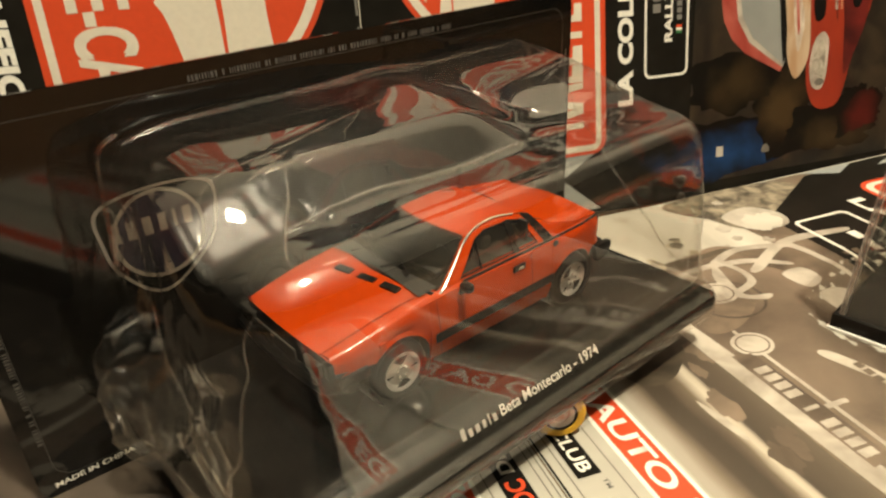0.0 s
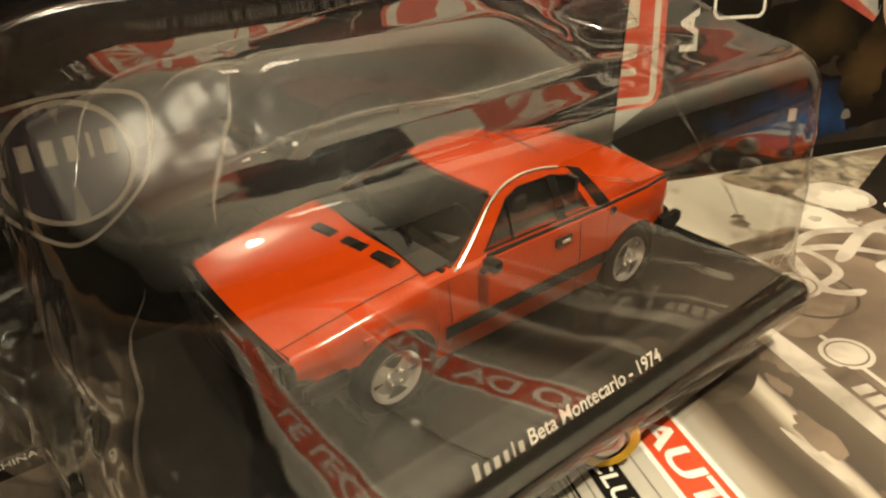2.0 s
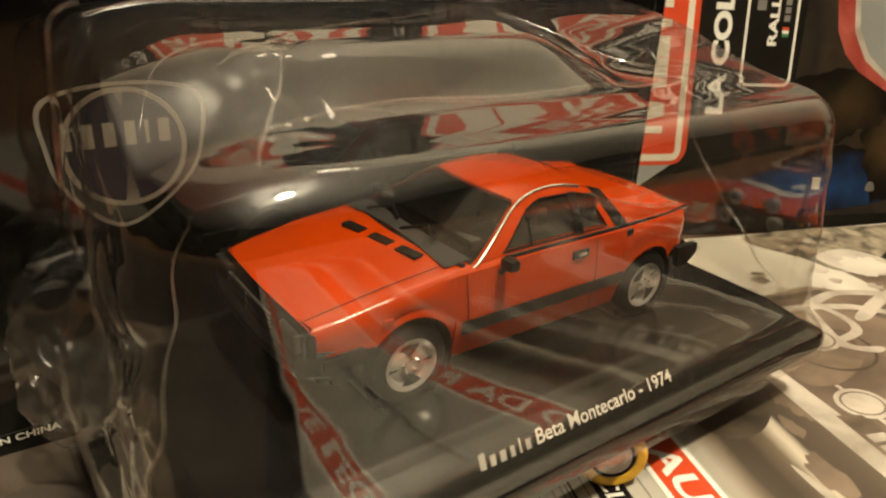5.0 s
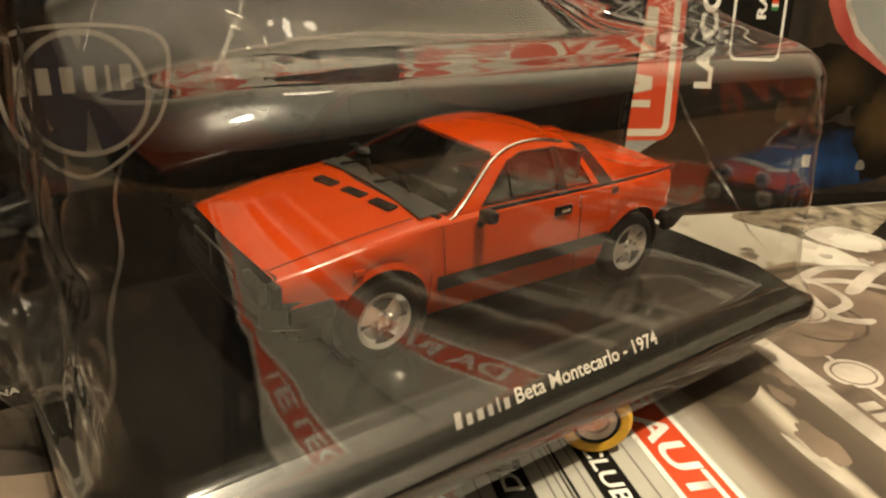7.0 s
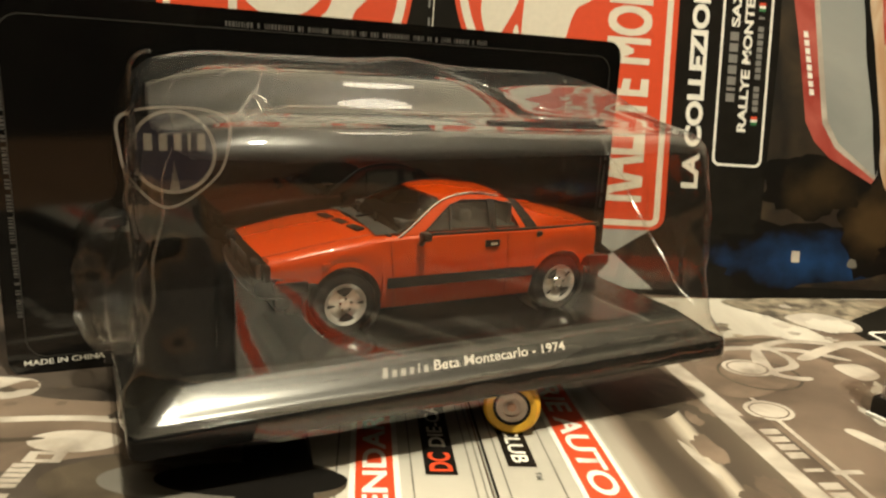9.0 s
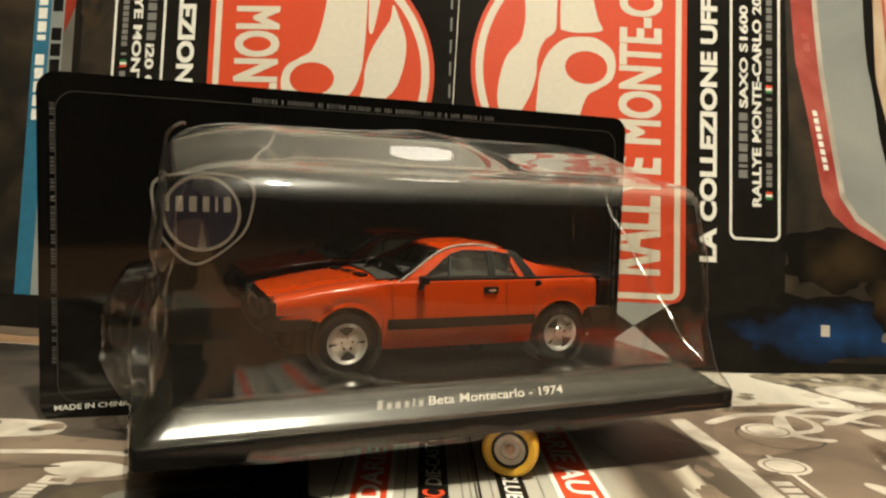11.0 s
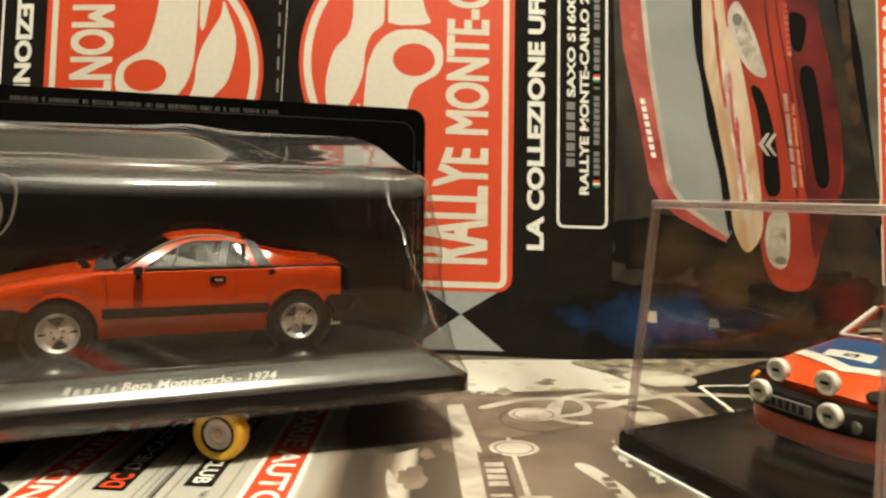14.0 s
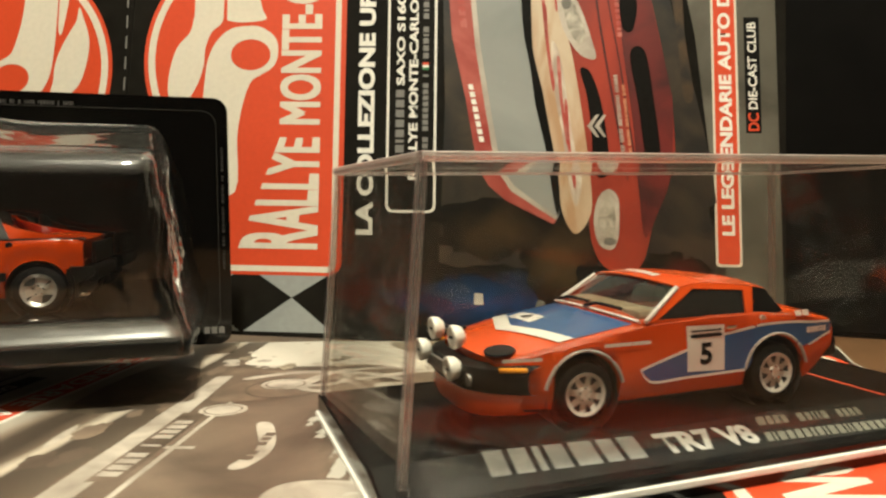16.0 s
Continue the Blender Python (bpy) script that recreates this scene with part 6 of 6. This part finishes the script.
TOP, TH = 68.0, 1.6
# the cover tapers a little towards its lid: (u, n) of each corner at the base and at the lid
FOOT = [(-69.5, -12.3), (75.0, -12.3), (74.0, 50.5), (-73.0, 50.5)]
HEAD = [(-63.0, -7.5), (71.0, -8.5), (70.0, 48.0), (-68.0, 48.5)]


def inward(loop, k):
    cx, cy = sum(p[0] for p in loop) / 4, sum(p[1] for p in loop) / 4
    return [(x + (k if x < cx else -k), y + (k if y < cy else -k)) for x, y in loop]


def hexa(low, high):
    """A solid between a lower and an upper four-cornered ring."""
    return grid([low, high], closed_u=True, cap0=True, cap1=True)


def at(loop, w):
    return [(x, y, w) for x, y in loop]


foot_in, head_in = inward(FOOT, TH), inward(HEAD, TH)
for k, name in enumerate(("cover_front", "cover_end", "cover_back", "cover_end")):
    m = (k + 1) % 4
    part(name, hexa(at([FOOT[k], FOOT[m], foot_in[m], foot_in[k]], base_top(FOOT[0][1]) + 0.02), at([HEAD[k], HEAD[m], head_in[m], head_in[k]], TOP)), ACRYLIC, case, "clear acrylic pane")
part("cover_lid", hexa(at(HEAD, TOP + 0.05), at(inward(HEAD, 0.2), TOP + TH)), ACRYLIC, case, "clear acrylic lid")
for k in range(4):
    m = (k + 1) % 4
    (fu, fn), (hu, hn) = inward(FOOT, 0.5)[k], inward(HEAD, 0.5)[k]
    square = [(-0.8, -0.8), (0.8, -0.8), (0.8, 0.8), (-0.8, 0.8)]
    part("corner_edge", hexa([(fu + a, fn + b, base_top(fn)) for a, b in square], [(hu + a, hn + b, TOP + TH) for a, b in square]), ACRYLIC_EDGE, case, "pale milky edge")
    (au, an), (bu, bn) = HEAD[k], HEAD[m]
    part("rim_edge", tube([(au, an, TOP + TH * 0.4), (bu, bn, TOP + TH * 0.4)], 1.0, 8), ACRYLIC_EDGE, case)

C2 = 19.5
rally = thing("model_car", CASE @ Matrix.Translation((0, 0, 0.0118)) @ Matrix.Scale(1.04, 4) @ Matrix.Translation((0, 0, -0.0126)), "red-orange die-cast rally car with blue and white decals", "model car")
LIP_GREY = mat("dull_white_lip", (0.4, 0.35, 0.31), 0.5, vary=0.15)
HUBS2 = (-24.4, 24.3)
hw2 = [(-47, 15.2), (-44, 17.2), (-40, 18.7), (-32, 19.6), (-10, 19.8), (24, 20), (34, 19.7), (42, 18.6)]
sh2 = [(-52, 26.6), (-48, 27.2), (-36, 29.2), (-24, 31), (-9, 33.2), (6, 34), (20, 34), (32, 33), (42, 30.9)]
ct2 = [(-52, 27.2), (-46, 28.6), (-34, 31), (-22, 33), (-9, 35), (10, 35.4), (24, 35), (34, 34.2), (42, 32.2)]
lo2 = [(-52, 18), (-34, 17.5), (-33, 17.3), (34, 18), (42, 23)]


def low_b(u):
    return arch(u, HUBS2, 8.4, 20.0, lerp(lo2, u))


us = fine(-45.6, 42, 84, HUBS2, 8.4)
rows = body_skin(us, C2, lambda u: lerp(hw2, u), low_b, lambda u: lerp(sh2, u), lambda u: lerp(ct2, u), lambda u: 5.5 * max(0.0, min(1.0, (-28 - u) / 17)), tuck=1.2, hip=1.0)
part("body", grid(rows, cap0=True, cap1=True), RALLY_RED, rally, "red-orange bodyshell", smooth=True, sharp=35)
part("underbody", box((-36, 4, 15.5), (36, 35, 27), 1), CABIN, rally)
for h in HUBS2:
    for s in (0, 1):
        part("wheel_well", lathe([(8.5, 0), (8.5, 7), (0, 7)], (h, C2 - 18.9 if s == 0 else C2 + 18.9, 20), (0, 1 if s == 0 else -1, 0), 32), CABIN, rally)


def nose2(n, du=0.0):
    return -46.8 + 10.5 * ((n - C2) / 20) ** 4 + du


WRAP = [math.sin(radians(90 * (-1 + i / 16))) for i in range(33)]
bm = grid([[(nose2(C2 + 20.2 * k, -d), C2 + (20.2 + 0.3 * d) * k, w) for k in WRAP] for d, w in ((-0.6, 21.0), (1.0, 21.2), (1.6, 22.4), (1.5, 24.9), (0.9, 26.0), (-1.8, 26.8))])
part("front_bumper", bm, BLACK_TRIM, rally, "black rubber front bumper", smooth=True)
part("bumper_lamp", lathe([(0, -0.2), (1.3, -0.1), (1.5, 0.5)], (nose2(7.6, -1.6), 7.6, 23.4), (1, 0, 0), 14), GREY_PRINT, rally, "clear lamp in the bumper")
for s in (-1, 1):
    part("indicator", tube([(nose2(C2 + s * 17.2, -1.2), C2 + s * 17.3, 26.0), (nose2(C2 + s * 18.9, -1.0), C2 + s * 19.1, 26.1), (nose2(C2 + s * 19.7, -0.6), C2 + s * 20.0, 26.1)], 0.55, 8), AMBER, rally, "amber indicator", smooth=True)
    part("lamp_lid", lathe([(0, 0.12), (3.1, 0.1), (3.3, -0.2)], (-40.6, C2 + s * 13.6, lerp(ct2, -40.6) - 0.5), (-0.12, s * 0.12, 1), 20), BLACK_TRIM, rally, "black headlamp lid")
part("apron", grid([[(nose2(n, -d), n, w + 1.8 * max(0.0, 19.5 - w) / 4 * abs((n - C2) / 19.3) ** 6) for n in [C2 + 19.3 * k for k in WRAP]] for d, w in ((-3, 15.6), (0.2, 16.2), (1.0, 18.6), (0.5, 21.6))]), RALLY_RED, rally, "red front apron", smooth=True)
part("plate", box_at((nose2(C2, -1.8), C2 + 3, 24), (0.5, 13, 2.8), 0.15), INK_GREY, rally, "grey number plate")
part("plate_bar", bars([1, 1, 1, 1, 1, 1], C2 - 2, 23.0, C2 + 8, 25.0, 0, 0, 0.3, lambda x, y, z: (nose2(C2, -2.12), x, y)), BLACK_TRIM, rally)
for lu, ln, lw in ((-48.2, 13.5, 31.1), (-48.8, 25.0, 31.2), (-50.0, 11.2, 25.1), (-51.0, 27.6, 26.1)):
    lamp_ = part("spot_lamp", lathe([(0.0, 2.9), (1.4, 2.7), (2.3, 1.8), (2.6, 0.4), (2.5, 0.0), (2.0, -0.15), (1.75, 0.1), (0, 0.3)], (lu, ln, lw), (1, 0, 0.05), 24), WHITE_PLASTIC, rally, "round white spot lamp cover", smooth=True)
    part("lens_mark", box_at((lu - 0.1, ln, lw), (0.25, 1.8, 0.7), 0.1), INK_BLACK, lamp_)


def s2a(u, w, d=0.0):
    return (u, C2 - lerp(hw2, u) + 0.9 + max(0.0, w - 33.6) * 0.38 + d, w)


def s2b(u, w, d=0.0):
    return (u, 2 * C2 - s2a(u, w, d)[1], w)


roof2 = [(-9.8, 33.2), (-4.9, 36.6), (0.2, 40.1), (3.6, 40.7), (6.5, 40.8), (11, 40.5), (17, 39.8), (23.6, 38.7)]
outline2 = roof2[:-1] + [(20.0, 39.3), (18.4, 33.3), (14, 33.2), (0, 33.0)]
win2 = [(-6.4, 33.8), (4.0, 39.7), (17.4, 38.8), (16.6, 33.9)]
rear2 = [(20.1, 39.2), (23.6, 38.6), (27.0, 33.6), (18.6, 33.3)]
for place, sgn in ((s2a, 1), (s2b, -1)):
    part("side_frame", plate(outline2, place, 0.9, (win2,)), RALLY_RED, rally)
    part("side_window", plate(win2, lambda u, w, d, p=place: p(u, w, d + 0.3), 0.0), DARK_GLASS, rally, "dark side window")
    part("quarter_panel", plate(rear2, lambda u, w, d, p=place: p(u, w, d + 0.15), 0.8), BLACK_TRIM, rally, "black rear quarter panel")
    part("pillar_trim", tube([place(-9.6, 33.6, -0.1), place(-4.7, 37.0, -0.1), place(0.0, 40.2, -0.1)], 0.5, 6), WHITE_DECAL, rally)
    part("door_handle", box_at((11.6, C2 - sgn * 20.1, 31.2), (2.6, 0.5, 0.9), 0.2), CHROME, rally)
    part("filler_cap", lathe([(0, -0.2), (0.8, -0.2), (0.9, 0.2)], (20.6, C2 - sgn * 19.6, 32.4), (0, sgn, 0), 14), ALLOY, rally)

# decals on the flank


def flank2(u, w):
    return C2 - lerp(hw2, u) - 0.12 + max(0, w - 31.8) * 0.5


stripe_lo = [(-11.4, 23.7), (-8.6, 21.0), (0, 21.2), (10, 21.4), (16.2, 21.5), (17.3, 23.4)]
stripe_hi = [(-11.4, 23.7), (-8.0, 24.8), (0, 27.1), (8, 29.4), (14, 30.4), (18.5, 31.0)]


def patch(rows_, out, material, name, label=""):
    bm_ = bmesh.new()
    vs = [[bm_.verts.new(Vector((u, flank2(u, w) - out, w)) * MM) for u, w in r_] for r_ in rows_]
    for a, b in zip(vs, vs[1:]):
        for i in range(len(a) - 1):
            bm_.faces.new((a[i], a[i + 1], b[i + 1], b[i]))
    return part(name, bm_, material, rally, label)


def band(lo_, hi_, n=24, grow=0.0):
    out = []
    for j in range(5):
        t = j / 4
        row = []
        for i in range(n + 1):
            s = i / n
            k = s * (len(lo_) - 1)
            a, f = min(int(k), len(lo_) - 2), k - min(int(k), len(lo_) - 2)
            l = [lo_[a][q] + (lo_[a + 1][q] - lo_[a][q]) * f for q in (0, 1)]
            h = [hi_[a][q] + (hi_[a + 1][q] - hi_[a][q]) * f for q in (0, 1)]
            row.append((l[0] + (h[0] - l[0]) * t, l[1] + (h[1] - l[1]) * t))
        out.append(row)
    return out


rear_lo = [(17.3, 24.2), (17.9, 26), (20, 28), (24.3, 29.3), (28.6, 28), (31.2, 25.2), (34, 26.0), (41, 28)]
rear_hi = [(18.5, 31.0), (20, 31.2), (23, 31.3), (26, 31.3), (29, 31.2), (32, 31), (36, 30.7), (41.2, 30.5)]
patch(band(stripe_lo, stripe_hi), 0.02, BLUE, "flank_stripe", "blue flank stripe")
patch(band(rear_lo, rear_hi), 0.02, BLUE, "flank_stripe", "blue flank stripe")
for line in (stripe_lo[:5], stripe_hi, rear_hi, [(41, 28), (37.5, 26.9), (33, 25.4)], [(41, 28), (41.2, 30.5)]):
    pts = spline(line, 5, False) if len(line) > 2 else line
    patch([[(u, w - 0.28) for u, w in pts], [(u, w + 0.28) for u, w in pts]], 0.06, WHITE_DECAL, "stripe_edge", "white stripe edge")
for h in HUBS2:
    pts = [(h + 8.9 * math.cos(a), 20 + 8.9 * math.sin(a)) for a in [math.pi * (0.06 + 0.88 * i / 20) for i in range(21)]]
    part("arch_lip", tube([(u, flank2(u, w) + 0.05, w) for u, w in pts], 0.36, 6), LIP_GREY, rally, "white wheel-arch edge", smooth=True)
number = patch([[(0.2, 22.4), (9.8, 22.0)], [(0.2, 27.4), (9.8, 27.2)], [(0.0, 32.2), (9.8, 32.0)]], 0.1, WHITE_DECAL, "door_number_panel", "white door panel with a black number")
part("number", letters("5", 3.4, 23.6, 6.6, 28.4, 0, 0, 0.04, to=lambda x, y, z: (x, flank2(x, y) - 0.16, y)), BLACK_TRIM, number)
part("number_panel_bar", bars([1], 1, 29.6, 9, 30.3, 0, 0, 0.2, lambda x, y, z: (x, flank2(x, y) - 0.16, y)), BLACK_TRIM, number)
part("number_panel_bar", bars([1], 1, 30.8, 9, 31.2, 0, 0, 0.2, lambda x, y, z: (x, flank2(x, y) - 0.16, y)), BLACK_TRIM, number)
part("wing_bar", bars([3, 2], -20, 29.2, -9, 29.9, 0, 0, 0.1, lambda x, y, z: (x, flank2(x, y) - 0.1, y)), WHITE_DECAL, rally)
part("wing_bar", bars([3, 1], -42, 27.6, -34, 28.3, 0, 0, 0.1, lambda x, y, z: (x, flank2(x, y) - 0.1, y)), WHITE_DECAL, rally)
part("tail_bar", bars([1, 1, 1, 1, 1, 1], 33, 28.4, 39.4, 29.7, 0, 0, 0.25, lambda x, y, z: (x, flank2(x, y) - 0.12, y)), WHITE_DECAL, rally)
part("rear_deck_bar", bars([1, 1], 30, 32.4, 34, 33.6, 0, 0, 0.2, lambda x, y, z: (x, flank2(x, y) - 0.12, y)), WHITE_DECAL, rally)

# bonnet decal
def on_bonnet(u, n, z):
    d = abs(n - C2)
    h = lerp(hw2, u) - 2.3
    s, t = lerp(sh2, u) + 0.12, lerp(ct2, u)
    k = min(1.0, d / h)
    return (u, n, s + (t - s) * (1 - k * k) + 0.16 + z)


def bonnet_patch(u0, u1, na, nb, lift, material, name):
    """na, nb: the decal's near and far edge as functions of the share along it."""
    rows_ = []
    for i in range(17):
        t = i / 16
        u = u0 + (u1 - u0) * t
        rows_.append([on_bonnet(u, na(t) + (nb(t) - na(t)) * j / 12, lift) for j in range(13)])
    return part(name, grid(rows_), material, rally, smooth=True)


def bonnet_front(n):
    return -35.6 + 6.6 * abs((n - C2) / 17.4)


def bonnet_band(front, back, lift, material, name, label):
    rows_ = []
    for j in range(25):
        n = C2 + 17.2 * (-1 + j / 12)
        a, b = front(n), back(n)
        rows_.append([on_bonnet(a + (b - a) * i / 10, n, lift) for i in range(11)])
    return part(name, grid(rows_), material, rally, label, smooth=True)


def screen_foot(n):
    return -11.6 - 3.0 * (1 - min(1.0, abs(n - C2) / 17.6) ** 2)


bonnet_band(lambda n: bonnet_front(n) + 3.4, screen_foot, 0.0, BLUE, "bonnet_decal", "blue bonnet decal")
bonnet_band(bonnet_front, lambda n: bonnet_front(n) + 3.6, 0.06, WHITE_DECAL, "bonnet_decal_edge", "white bonnet chevron")
bonnet_patch(-28.2, -23.6, lambda t: C2 - 2.0 + 1.5 * t, lambda t: C2 + 10.2 + 1.4 * t, 0.12, WHITE_DECAL, "bonnet_number")
part("number", letters("5", -27.2, C2 + 2.5, -24.6, C2 + 6, 0.18, 0, 0.03, to=lambda x, y, z: on_bonnet(x, y, z)), BLACK_TRIM, rally)

def roof_w(u, k):
    return lerp(roof2, u) + 1.6 * (1 - k * k) + 0.1


rows = []
for i in range(13):
    k = -1 + i / 6
    row = []
    for j in range(11):
        u = 0.4 + 23.2 * j / 10
        row.append((u - 3.0 * (1 - k * k) * (1 - j / 10), C2 + k * (C2 - s2a(u, lerp(roof2, u))[1]), roof_w(u, k)))
    rows.append(row)
part("roof", grid(rows), RALLY_RED, rally, "red-orange roof", smooth=True)
part("roof_bar", bars([1, 1, 1, 1, 1], 0, C2 - 8, 2.2, C2 + 4, 0, 90, 0.3, lambda x, y, z: (x, y, roof_w(x + 2.5, (y - C2) / 16) + 0.12)), WHITE_DECAL, rally)
part("aerial", tube([(9, C2 + 4, 41.6), (9.3, C2 + 4, 43.6)], 0.25, 6), BLACK_TRIM, rally)


def screen2(u0, w0, u1, w1, bow, inset, name, material, label=""):
    rows_ = []
    for i in range(13):
        k = -1 + i / 6
        rows_.append([(u0 + (u1 - u0) * j / 8 - bow * (1 - k * k), C2 + k * (C2 - s2a(u0 + (u1 - u0) * j / 8, w0 + (w1 - w0) * j / 8)[1] - inset), w0 + (w1 - w0) * j / 8 + 1.2 * (1 - k * k)) for j in range(9)])
    return part(name, grid(rows_), material, rally, label, smooth=True)


SCREEN2 = clear("pale_screen_plastic", (0.75, 0.72, 0.66), 0.03, 1.45, gain=1.3)
screen2(-10.4, 33.3, 0.5, 40.2, 3.0, 0.3, "windscreen", SCREEN2, "clear windscreen")
screen2(23.5, 38.7, 27.0, 34.2, -1.0, 0.6, "rear_window", DARK_GLASS)
part("screen_edge", tube([(-10.6 - 3.0 * (1 - k * k), C2 + k * 18.4, 33.6 + 1.2 * (1 - k * k)) for k in [-1 + i / 8 for i in range(17)]], 0.4, 6), WHITE_DECAL, rally)
part("screen_edge", tube([(0.4 - 3.0 * (1 - k * k), C2 + k * 15.9, 40.35 + 1.4 * (1 - k * k)) for k in [-1 + i / 8 for i in range(17)]], 0.35, 6), RALLY_RED, rally)
for a, b in ((0.62, 0.0), (-0.1, -0.8)):
    part("wiper", tube([(-14.2, C2 + 17 * a, 35.3), (-13.0, C2 + 17 * (a * 0.7 + b * 0.3), 36.2), (-12.0, C2 + 17 * b, 35.9)], 0.4, 6), BLACK_TRIM, rally)
part("dashboard", box((-9, 4, 30), (-2, 35, 35.4), 1), mat("cream_cabin_card", (0.3, 0.25, 0.18), 0.6), rally)
part("cabin_back", box((20, 4, 29), (21.5, 35, 37.6), 0.3), CABIN, rally)
for s in (-1, 1):
    part("seat", box((8.5, C2 + s * 8 - 5, 29), (12.5, C2 + s * 8 + 5, 37.6), 1.6, 3), CABIN, rally, smooth=True)
part("rear_bumper", box((39.5, 1.5, 21.8), (44.4, 37.5, 26.6), 1.2, 3), BLACK_TRIM, rally, "black rear bumper", smooth=True)
for h in HUBS2:
    wheel(rally, (h, C2 - 19.9, 20.0), -1, 6.7, 4.4, 5.5, "eight", 10)
    wheel(rally, (h, C2 + 19.9, 20.0), 1, 6.7, 4.4, 5.5, "eight", 10)
